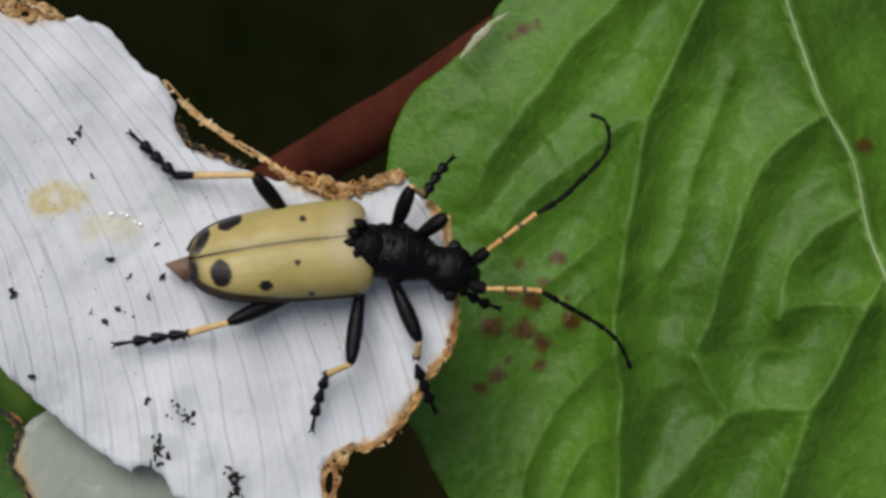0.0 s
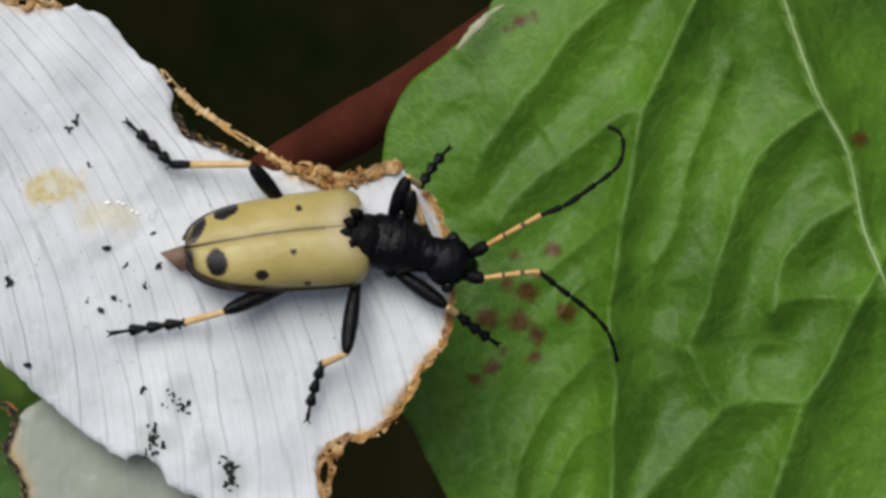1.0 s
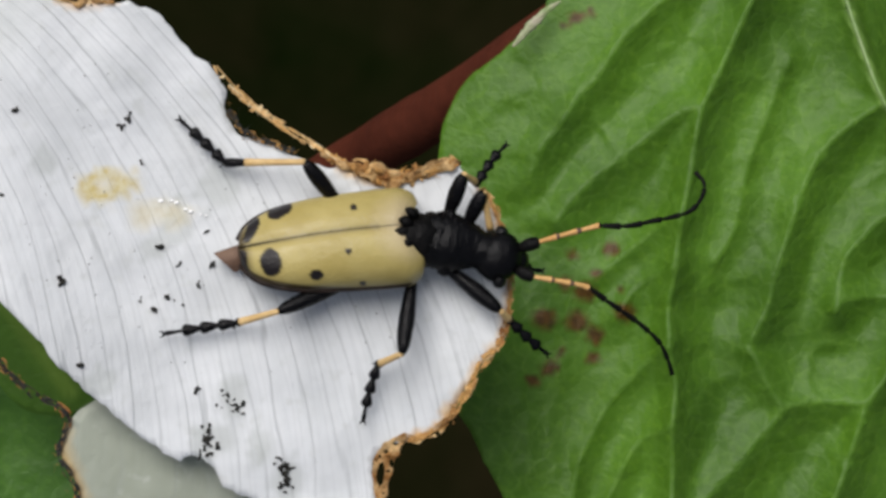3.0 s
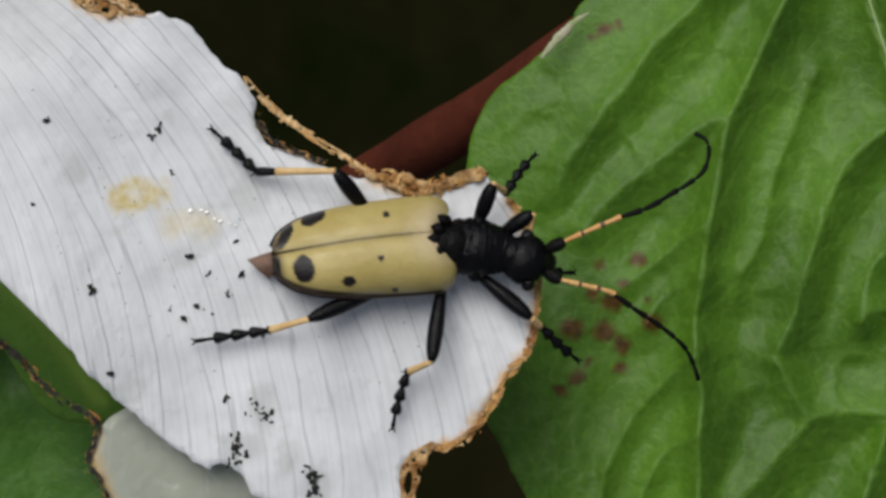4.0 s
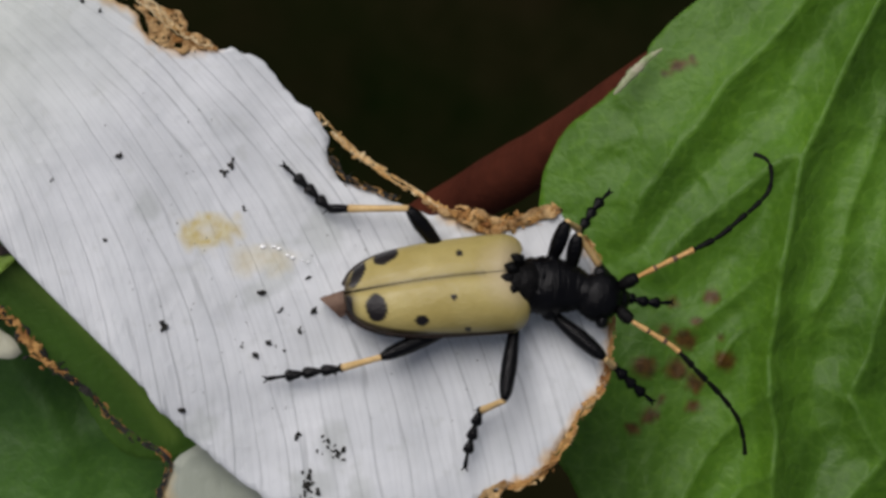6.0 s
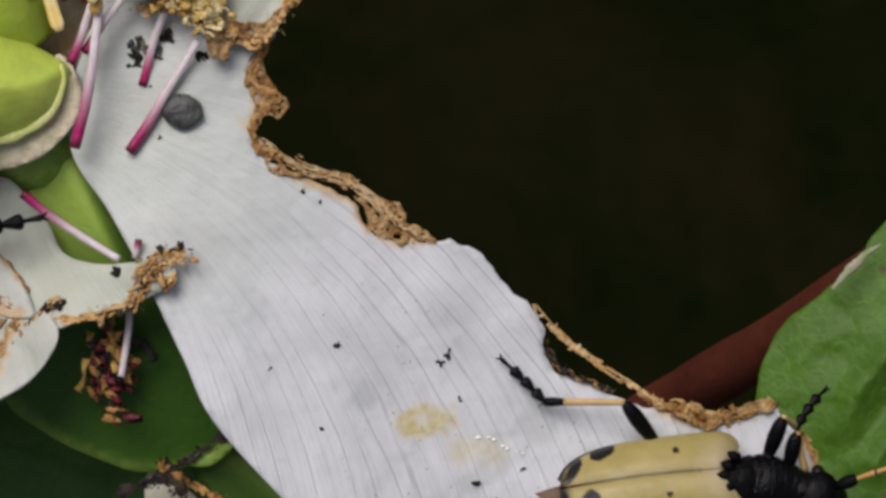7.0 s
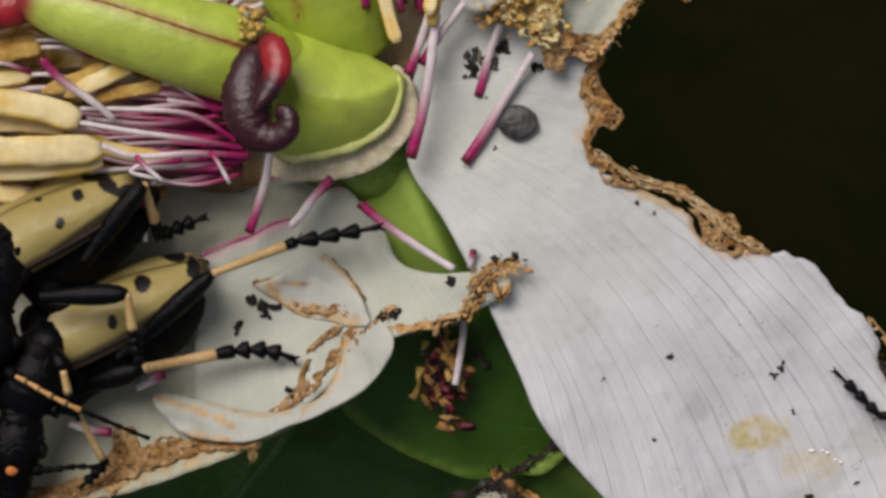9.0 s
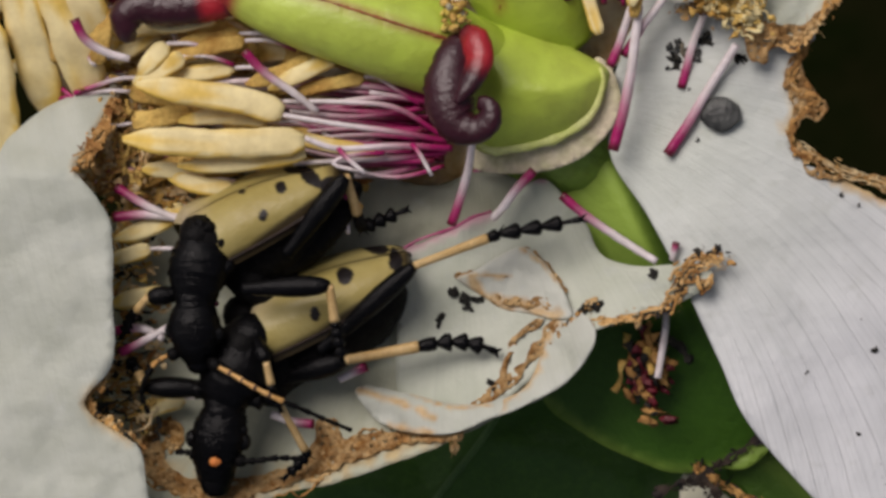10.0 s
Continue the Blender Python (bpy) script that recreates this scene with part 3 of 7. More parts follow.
def lower_leaf():
    edge = [*[(-39.4, -6.8), (-31.6, -0.7), (-22.5, 0.4), (-11.2, 0.4), (-5.8, -1.4)], *[(-11.8, 0.2), (-6.4, -2.6), (-1.7, -7.1), (2.4, -12.2), (5.2, -16.6)], *[(6.9, -18.6), (8.1, -27.9), (-4.6, -30.8), (-17.0, -30.4)], *[(-28.5, -19.3), (-43.4, -16.7)]]
    veins = [resample(spline(l, 6), 0.8) for l in ([(-31.3, -13.0), (-26.9, -6.4), (-24.0, -2.5), (-22.5, 0.1)], [(-24.0, -2.5), (-19.2, -3.0), (-15.9, -4.5)],
             [(-13.0, -5.1), (-9.3, -7.0), (-6.4, -10.2), (-4.9, -13.4)], [(-3.1, -12.0), (-0.0, -13.4), (2.5, -15.3), (3.7, -18.5)], [(-26.9, -6.4), (-30.8, -5.2), (-33.5, -5.6)])]

    def height(P):
        return leaf_height(P, veins, veins[:1], lambda Q: -18 + 0 * Q[:, 0], 1.4, 0.1)

    def marks(P):
        return {"vein": 0.5 * np.exp(-(to_lines(P, veins) / 0.3) ** 2), "spot": np.zeros(len(P))}

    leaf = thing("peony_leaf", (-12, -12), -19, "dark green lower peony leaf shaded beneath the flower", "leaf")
    mesh_part("blade", sheet(ragged(edge, 0.7, 0.2, 5.0), height, 0.7, 0.25, marks), LEAF_SHADED, leaf)
    b = Build()
    b.tube([up(p, h + 0.05) for p, h in zip(veins[0], height(veins[0]))], 0.00025, 6)
    mesh_part("midrib", b.data(), plain("green_midrib", (0.06, 0.14, 0.03), (0.1, 0.2, 0.05), 400, 0.5), leaf, "green midrib")
    return leaf


lower_leaf()

# the reddish stem that carries the broad leaf
stem = thing("leaf_stem", (19.19, 0.72), -40, "thick red-brown plant stem in shade behind the leaf", "stem")
b = Build()
line = resample(spline([(*(34.41, 11.98), -12.5), (*(27.43, 7.07), -22), (*(22.48, 3.44), -32), (*(17.90, 0.73), -42), (*(13.33, -2.12), -60), (*(10.41, -4.65), -150), (*(10.08, -5.29), -421)], 8), 2.0)
b.tube([up(p, p[2]) for p in line], [0.0011 + 0.0008 * min(1, i / 14) for i in range(len(line))], 14, rough=0.06)
mesh_part("stem", b.data(), STEM_RED, stem)


# ---------------------------------------------------------------- the flower
flower = thing("peony_flower", (-19.50, 12.11), -12, "overblown white peony flower with gnawed brown petal edges", "flower")
FAN = (-23.0, 17.0)


def fan_marks(P, count=26, mid=FAN, curl=0.0175):
    d = P - np.array(mid)
    r = np.hypot(d[:, 0], d[:, 1])
    return {"fan": (np.arctan2(d[:, 1], d[:, 0]) + curl * r) * count, "reach": r}


def spot_mark(P, c, rx, ry, seed=0.0, soft=0.3):
    w = np.array([0.5 * noise.noise(Vector((x * 0.9, y * 0.9, seed))) + 0.25 * noise.noise(Vector((x * 2.7, y * 2.7, seed))) for x, y in P])
    q = np.hypot((P[:, 0] - c[0]) / rx, (P[:, 1] - c[1]) / ry) * (1 + w)
    return np.clip((1 - q) / soft, 0, 1)


def soft_noise(P, scale, seed):
    return np.array([noise.noise(Vector((x * scale, y * scale, seed))) for x, y in P])


def crumbs(b, line, height, size, spread, seed, count, slots=2, lift=0.1):
    """A ragged dried edge: a knotted rim, hanging fibres and crumbs along a line."""
    rng = random.Random(seed)
    L = resample(spline(line, 5), 0.22)
    pts, rad = [], []
    for i, p in enumerate(L):
        q = p + np.array([rng.gauss(0, 0.06), rng.gauss(0, 0.06)])
        pts.append(up(q, height(q) + lift + rng.gauss(0, 0.05)))
        whole = min(1.0, max(0.12, 0.55 + 1.6 * noise.noise(Vector((p[0] * 0.7, p[1] * 0.7, seed + 2.5)))))
        rad.append(size * MM * whole * (0.18 + 0.6 * abs(noise.noise(Vector((p[0] * 1.3, p[1] * 1.3, seed)))) + 0.2 * rng.random()))
    b.tube(pts, rad, 7, rng.randrange(slots), rough=0.7, seed=seed)
    # crumpled ribbons of dead tissue, with gaps
    for layer in range(2):
        v, f, n = [], [], len(L)
        for i, p in enumerate(L):
            d = L[min(i + 1, n - 1)] - L[max(i - 1, 0)]
            d = np.array([d[1], -d[0]]) / (np.hypot(*d) + 1e-9)
            w = spread * (0.5 + 1.6 * abs(noise.noise(Vector((p[0] * 0.9, p[1] * 0.9, seed + layer * 5.5))))) + 0.05
            for k in range(6):
                s = (k / 5 - 0.5) * 2 * w
                q = p + d * (s + 0.5 * w * noise.noise(Vector((p[0] * 2.6, p[1] * 2.6, k * 0.8 + seed))))
                v.append(up(q, height(q) + lift + 0.08 + 0.7 * size * noise.noise(Vector((q[0] * 2.2, q[1] * 2.2, seed + layer * 3))) + 0.1 * layer))
        for i in range(n - 1):
            for k in range(5):
                c = L[i] + np.array([k * 0.3, 0])
                if noise.noise(Vector((c[0] * 2.1, c[1] * 2.1, seed + k * 0.7))) > -0.16 and rng.random() > 0.08:
                    f.append((i * 6 + k, (i + 1) * 6 + k, (i + 1) * 6 + k + 1, i * 6 + k + 1))
        b.add(v, f, layer % slots)
    for _ in range(int(count * 0.35)):
        p = L[rng.randrange(len(L))] + np.array([rng.gauss(0, spread), rng.gauss(0, spread)])
        h = height(p) + lift + rng.uniform(-0.1, 0.35)
        r = size * MM * rng.uniform(0.12, 0.45)
        if rng.random() < 0.6:
            b.blob(up(p, h), (r * rng.uniform(0.8, 1.8), r * rng.uniform(0.4, 1), r * 0.7), rng.randrange(slots), rng.random() * 50, 1.3, 5, 7, turn=pose(0, 0, 0, rng.uniform(-40, 40), rng.uniform(-40, 40), rng.uniform(0, 180)).to_3x3())
        else:
            a, l = rng.uniform(0, 6.28), rng.uniform(0.25, 0.85) * (0.45 + size)
            q = [p + np.array([math.cos(a + 0.5 * k * rng.uniform(-1, 1)), math.sin(a + 0.5 * k * rng.uniform(-1, 1))]) * l * k / 4 for k in range(5)]
            b.tube([up(x, h + 0.1 * math.sin(k + p[0])) for k, x in enumerate(q)], [r * 0.4 * (1 - 0.15 * k) for k in range(5)], 5, rng.randrange(slots), rough=0.6)


def lace(b, line, height, width, strands, thick, seed, slots=2, lift=0.15):
    """Torn fibres that wander along a line and cross each other, with flat flakes between."""
    rng = random.Random(seed)
    L = resample(spline(line, 6), 0.16)
    n = len(L)
    for k in range(strands):
        i0 = rng.randrange(max(1, int(n * 0.75)))
        i1 = min(n - 1, i0 + rng.randrange(8, max(9, int(n * 0.5))))
        if i1 - i0 < 4:
            continue
        off, pts, rad = rng.gauss(0, 0.5), [], []
        for i in range(i0, i1):
            d = L[min(i + 1, n - 1)] - L[max(i - 1, 0)]
            d = np.array([d[1], -d[0]]) / (np.hypot(*d) + 1e-9)
            w = width * (off + 0.9 * noise.noise(Vector((i * 0.11, k * 3.3, seed))) + 0.35 * noise.noise(Vector((i * 0.5, k * 7.1, seed))))
            q = L[i] + d * w
            pts.append(up(q, height(q) + lift + 0.12 * noise.noise(Vector((i * 0.2, k, 4.0)))))
            rad.append(thick * MM * (0.25 + 0.8 * abs(noise.noise(Vector((i * 0.23, k * 2.0, 9.0)))) + 0.15 * rng.random()))
        b.tube(pts, rad, 6, rng.randrange(slots), flat=0.3, rough=0.3, seed=k)
    for _ in range(strands * 2):
        i = rng.randrange(n)
        q = L[i] + np.array([rng.gauss(0, width * 0.5), rng.gauss(0, width * 0.5)])
        r = thick * MM * rng.uniform(0.3, 1.2)
        b.blob(up(q, height(q) + lift), (r * rng.uniform(1, 3), r, thick * MM * 0.2), rng.randrange(slots), rng.random() * 50, 1.2, 4, 8, turn=pose(0, 0, 0, rng.uniform(-20, 20), rng.uniform(-20, 20), rng.uniform(0, 180)).to_3x3())


def oval(c, rx, ry, tilt=0.0):
    """A small uneven closed outline about c."""
    a, o = math.radians(tilt), []
    for k in range(9):
        w = 2 * math.pi * k / 9
        q = 1 + 0.3 * noise.noise(Vector((c[0] * 3 + math.cos(w), c[1] * 3 + math.sin(w), 4.0)))
        x, y = rx * math.cos(w) * q, ry * math.sin(w) * q
        o.append((c[0] + x * math.cos(a) - y * math.sin(a), c[1] + x * math.sin(a) + y * math.cos(a)))
    return o


def band(line, wide):
    """Closed outline of an uneven strip along a line, pointed at both ends."""
    L = resample(spline(line, 6), 0.3)
    d = np.gradient(L, axis=0)
    d = np.stack([d[:, 1], -d[:, 0]], 1) / (np.linalg.norm(d, axis=1)[:, None] + 1e-9)
    s = np.linspace(0, 1, len(L))
    fade = np.minimum(1, 0.25 + 5 * np.minimum(s, 1 - s))
    a, c = (wide * fade * (0.75 + 0.8 * soft_noise(L, 0.9, seed)) for seed in (3.0, 11.0))
    return np.vstack([L + d * np.maximum(a, 0.06)[:, None], (L - d * np.maximum(c, 0.06)[:, None])[::-1]])


def tissue(parent, outline, height, holes, label, crumple=0.22, lift=0.1, tears=6):
    """Dead brown tissue at a gnawed margin: a crumpled thin sheet with torn holes."""
    def top(P):
        return np.array([height(p) for p in P]) + lift + crumple * (soft_noise(P, 1.6, 3.0) + 0.7 * soft_noise(P, 4.2, 8.0) + 0.35 * soft_noise(P, 9.0, 1.0))

    out = ragged(ragged(outline, 0.3, 0.12, 40.0, 0.8), 0.1, 0.16, 47.0, 1.2)
    rng = random.Random(len(outline))
    torn = [np.array(h) for h in holes]
    lo, hi = out.min(0), out.max(0)
    # small random tears, clear of the rim and of each other
    for _ in range(600):
        c = np.array([rng.uniform(lo[0], hi[0]), rng.uniform(lo[1], hi[1])])
        r = rng.uniform(0.06, 0.15)
        if len(torn) < len(holes) + tears and inside(c[None], out)[0] and to_lines(c[None], [np.vstack([out, out[:1]])])[0] > r + 0.12 and all(np.linalg.norm(h - c, axis=1).min() > r + 0.1 and not inside(c[None], h)[0] for h in torn):
            torn.append(np.array(oval(c, r, r * 0.6, rng.uniform(0, 180))))
    return mesh_part("dried_tissue", sheet(out, top, 0.15, 0.07, None, torn), TISSUE, parent, label)


def large_petal():
    """The long white petal on which the spotted beetle sits."""
    edge = [*[(-17.0, 14.1), (-14.8, 10.6), (-12.7, 6.8), (-10.5, 2.3), (-8.3, -1.8)], *[(-1.2, -9.2), (0.6, -11.5), (2.8, -13.4), (5.0, -15.3), (6.7, -16.4), (7.1, -16.7), (7.7, -16.3), (9.0, -17.2), (9.6, -18.1), (11.3, -19.0), (12.6, -19.9), (14.2, -20.9), (15.2, -22.6), (16.4, -24.4)],
            *[(17.8, -22.8), (18.6, -20.5), (18.25, -19.1), (17.95, -16.9), (19.1, -15.9), (20.0, -15.7), (21.2, -15.4), (22.5, -14.3), (23.3, -13.0), (24.3, -11.4), (25.3, -10.5), (25.8, -8.5), (26.0, -7.2), (25.8, -5.3), (25.2, -2.9), (24.3, -1.5), (23.3, -0.9)],
            *[(22.9, 0.1), (21.9, -0.2), (20.8, -0.6), (19.1, -1.0), (17.9, -0.9), (16.3, -0.3), (14.0, 0.4), (12.3, 1.2), (10.7, 1.8), (10.0, 2.9), (9.8, 4.3)], *[(9.1, 5.7), (7.8, 6.4), (6.5, 8.3), (4.6, 9.3), (3.7, 9.2), (1.5, 9.1), (-0.3, 9.9), (-0.9, 11.2), (-2.6, 12.1), (-4.7, 13.0), (-6.4, 14.1)],
            *[(-6.9, 15.5), (-6.4, 16.7), (-6.9, 18.4), (-6.3, 19.6), (-5.6, 21.4), (-6.6, 24.3), (-9.9, 26.2), (-13.7, 25.8), (-15.3, 22.9), (-16.7, 18.7)]]
    out, smooth = ragged(edge, 0.28, 0.22, 2.0, 0.9), ragged(edge, 0.28, 0.0, 2.0)
    whole = to_lines(smooth, [[(-17.0, 14.1), (-14.8, 10.6), (-12.7, 6.8), (-10.5, 2.3), (-8.3, -1.8), (-1.2, -9.2)]]) < 0.7
    out[whole] = smooth[whole]

    def height(P):
        P = np.atleast_2d(P)
        m = fan_marks(P)
        lift = 1.6 * np.exp(-((P[:, 0] + 8) / 9) ** 2) - 0.3 * np.clip((-3 - P[:, 1]) / 8, 0, 2) ** 2 * np.clip((24 - P[:, 0]) / 8, 0, 1)
        h = lift + 0.7 * soft_noise(P, 0.09, 4.0) + 0.22 * soft_noise(P, 0.3, 8.0)
        h += 0.018 * np.sin(m["fan"] * 2 * math.pi * 0.5) + 0.4 * np.exp(-((P[:, 0] - 27) / 3) ** 2)
        return h

    def marks(P):
        d = fan_marks(P)
        chewed = [[(20.0, -15.7), (21.2, -15.4), (22.5, -14.3), (23.3, -13.0), (24.3, -11.4), (25.3, -10.5), (25.8, -8.5), (26.0, -7.2), (25.8, -5.3), (25.2, -2.9), (24.3, -1.5)], [(-6.9, 15.5), (-6.4, 16.7), (-6.9, 18.4), (-6.3, 19.6)], [(21.7, -0.3), (19.1, -1.0), (17.9, -0.9), (16.3, -0.3)], [(3.7, 9.2), (1.5, 9.1), (-0.3, 9.9), (-0.9, 11.2), (-2.6, 12.1), (-4.7, 13.0)]]
        near = to_lines(P, chewed)
        d["dry"] = np.clip(1.2 - near / (0.3 + 0.75 * np.clip(soft_noise(P, 1.1, 2.0) + 0.5 * soft_noise(P, 3.0, 6.0), 0, 1)), 0, 1)
        d["green"] = 0.3 * np.clip(1 - np.hypot(P[:, 0] + 14, P[:, 1] - 15) / 16, 0, 1)
        d["wet"] = np.maximum(spot_mark(P, (3.17, -1.12), 1.6, 1.05, 3.0, 0.25) * (1 - 0.65 * spot_mark(P, (3.1, -1.05), 0.8, 0.5, 6.0, 0.7)), 0.45 * spot_mark(P, (5.90, -2.68), 2.4, 1.0, 7.0, 0.6))
        blots = [(*p, a, c) for p, (a, c) in zip([(13.1, -18.0), (10.1, -13.0), (8.8, -15.6), (2.6, -12.1), (9.5, -1.1), (5.7, -4.6), (11.6, -15.9), (-0.4, 0.3), (7.0, -3.5)], ((1.0, 1.6), (1.0, 1.6), (1.5, 1.3), (1.2, 0.9), (1.1, 1.6), (0.9, 0.8), (0.9, 1.3), (0.9, 0.9), (1.1, 1.3)))]
        d["blot"] = np.max([spot_mark(P, b[:2], b[2], b[3], 5.0 + i, 0.3) for i, b in enumerate(blots)], axis=0)
        return d

    petal = mesh_part("petal", sheet(out, height, 0.42, 0.12, marks), PETAL, flower, "long white petal with fine grey veins and gnawed edge")
    hh = lambda p: float(height(p)[0])
    b = Build()
    lace(b, [(9.3, 5.5), (9.9, 4.7), (11.0, 3.6), (12.4, 2.6), (14.0, 1.5), (15.3, 0.8), (16.6, 0.0), (17.9, -0.5), (19.2, -0.9)], hh, 0.2, 16, 0.11, 1)
    mesh_part("dried_edge", b.data(), [STRAW, DRY_PALE], petal, "thin pale brown dried strand along the gnawed margin")
    b = Build()
    crumbs(b, [(10.0, 3.1), (10.6, 2.1), (11.5, 1.5), (12.4, 1.2), (13.7, 0.7)], hh, 0.1, 0.16, 9, 70)
    mesh_part("dried_edge", b.data(), [DRY, FRASS], petal, "frayed dark fringe of the bitten notch")
    b = Build()
    crumbs(b, [(16.6, -0.1), (17.9, -0.4), (19.2, -0.8), (20.4, -0.6), (21.6, -0.3), (22.5, -0.1), (22.9, 0.1)], hh, 0.32, 0.2, 2, 60)
    lace(b, [(15.9, 0.2), (17.9, -0.4), (19.2, -0.9), (20.8, -0.7), (22.1, -0.2), (22.9, 0.0)], hh, 0.35, 18, 0.16, 51)
    crumbs(b, [(17.5, -0.3), (17.9, -0.4), (18.3, -0.3)], hh, 0.6, 0.2, 3, 25)
    mesh_part("dried_edge", b.data(), [DRY_PALE, DRY], petal, "thick crumbly orange-brown dried margin")
    b = Build()
    crumbs(b, [(24.3, -1.5), (25.2, -2.7), (25.8, -5.1), (26.0, -7.2), (25.8, -8.7), (25.2, -10.5), (24.3, -11.4), (23.5, -13.0)], hh, 0.15, 0.16, 4, 110, 2, 0.0)
    crumbs(b, [(23.5, -12.9), (22.7, -14.1), (21.7, -15.1), (20.7, -15.6), (20.0, -15.6)], hh, 0.18, 0.18, 5, 80, 2, 0.0)
    mesh_part("dried_edge", b.data(), [DRY_PALE, DRY], petal, "ochre dried bits along the petal tip")
    tissue(petal, [(18.0, -16.7), (18.5, -16.0), (19.3, -15.5), (19.9, -15.2), (19.6, -16.3), (19.2, -17.3), (18.9, -18.2), (18.6, -19.4), (18.4, -19.6), (18.1, -18.9), (18.0, -17.8)], hh,
           [oval((18.4, -17.6), 0.26, 0.7, -8), oval((19.05, -17.0), 0.13, 0.24), oval((19.3, -15.9), 0.15, 0.1), oval((18.75, -16.35), 0.14, 0.1, 30)], "dry tan tissue with torn holes at the petal tip")
    tissue(petal, [(-6.5, 15.1), (-5.8, 14.4), (-4.4, 13.6), (-3.3, 13.2), (-1.7, 13.0), (-0.8, 12.5), (0.2, 11.7), (1.0, 11.3), (1.6, 11.3), (1.9, 10.8), (2.2, 10.0), (2.9, 9.9), (3.8, 9.2), (3.5, 9.0), (2.6, 9.2), (1.6, 9.0), (0.2, 9.5), (-0.2, 10.2), (-0.5, 11.2), (-1.7, 12.1), (-3.3, 12.6), (-4.4, 12.7), (-5.5, 12.9), (-6.1, 13.5), (-6.4, 14.3)], hh,
           [oval((-5.6, 13.45), 0.33, 0.25), oval((-4.4, 13.12), 0.45, 0.16, -14), oval((-3.5, 12.9), 0.22, 0.1), oval((-2.3, 12.56), 0.75, 0.18, -18), oval((-0.95, 11.85), 0.5, 0.2, -38), oval((0.0, 11.1), 0.24, 0.13, -40), oval((1.35, 10.05), 0.5, 0.12, -38), oval((1.5, 9.32), 0.26, 0.18), oval((0.9, 10.8), 0.3, 0.07, -40)], "tan dead tissue with torn holes along the bitten margin", 0.3, 0.1, 12)
    b = Build()
    lace(b, [(-6.4, 14.9), (-5.5, 14.1), (-4.3, 13.4), (-2.9, 12.9), (-1.2, 12.4), (0.3, 11.3), (1.4, 10.3), (2.5, 9.6), (3.9, 9.2)], hh, 0.35, 22, 0.09, 70, 3, 0.25)
    mesh_part("dried_edge", b.data(), [STRAW, DRY, STRAW], petal, "shredded brown fibres at the bitten margin")
    tissue(petal, [(15.3, 0.4), (16.6, -0.3), (17.9, -0.9), (19.1, -1.3), (20.8, -0.9), (21.7, -0.6), (22.9, -0.3), (22.9, 0.2), (22.1, 0.3), (21.1, 0.0), (20.1, -0.5), (19.2, -0.5), (18.2, 0.0), (17.5, -0.3), (16.6, -0.1), (15.3, 0.7)], hh, [], "crumbly orange-brown dried margin", 0.35, 0.3)
    tissue(petal, [(-6.8, 19.6), (-6.3, 19.9), (-6.1, 18.6), (-5.5, 17.9), (-4.7, 17.2), (-4.7, 16.6), (-5.3, 16.1), (-6.0, 16.2), (-6.4, 15.4), (-6.7, 15.0), (-7.0, 15.8), (-6.7, 16.9), (-7.1, 18.2)], hh, [oval((-6.5, 18.2), 0.12, 0.2), oval((-5.9, 16.8), 0.2, 0.12)], "tan dried lobe of the gnawed margin", 0.4)
    b = Build()
    crumbs(b, [(-5.6, 21.4), (-6.3, 19.6), (-6.8, 18.4), (-6.1, 17.6), (-5.3, 17.2), (-6.2, 16.4), (-6.8, 15.5), (-6.5, 14.4), (-5.6, 13.8)], hh, 0.26, 0.18, 8, 90)
    mesh_part("dried_edge", b.data(), [DRY_PALE, DRY], petal)
    return petal, hh


P_LARGE, on_petal = large_petal()


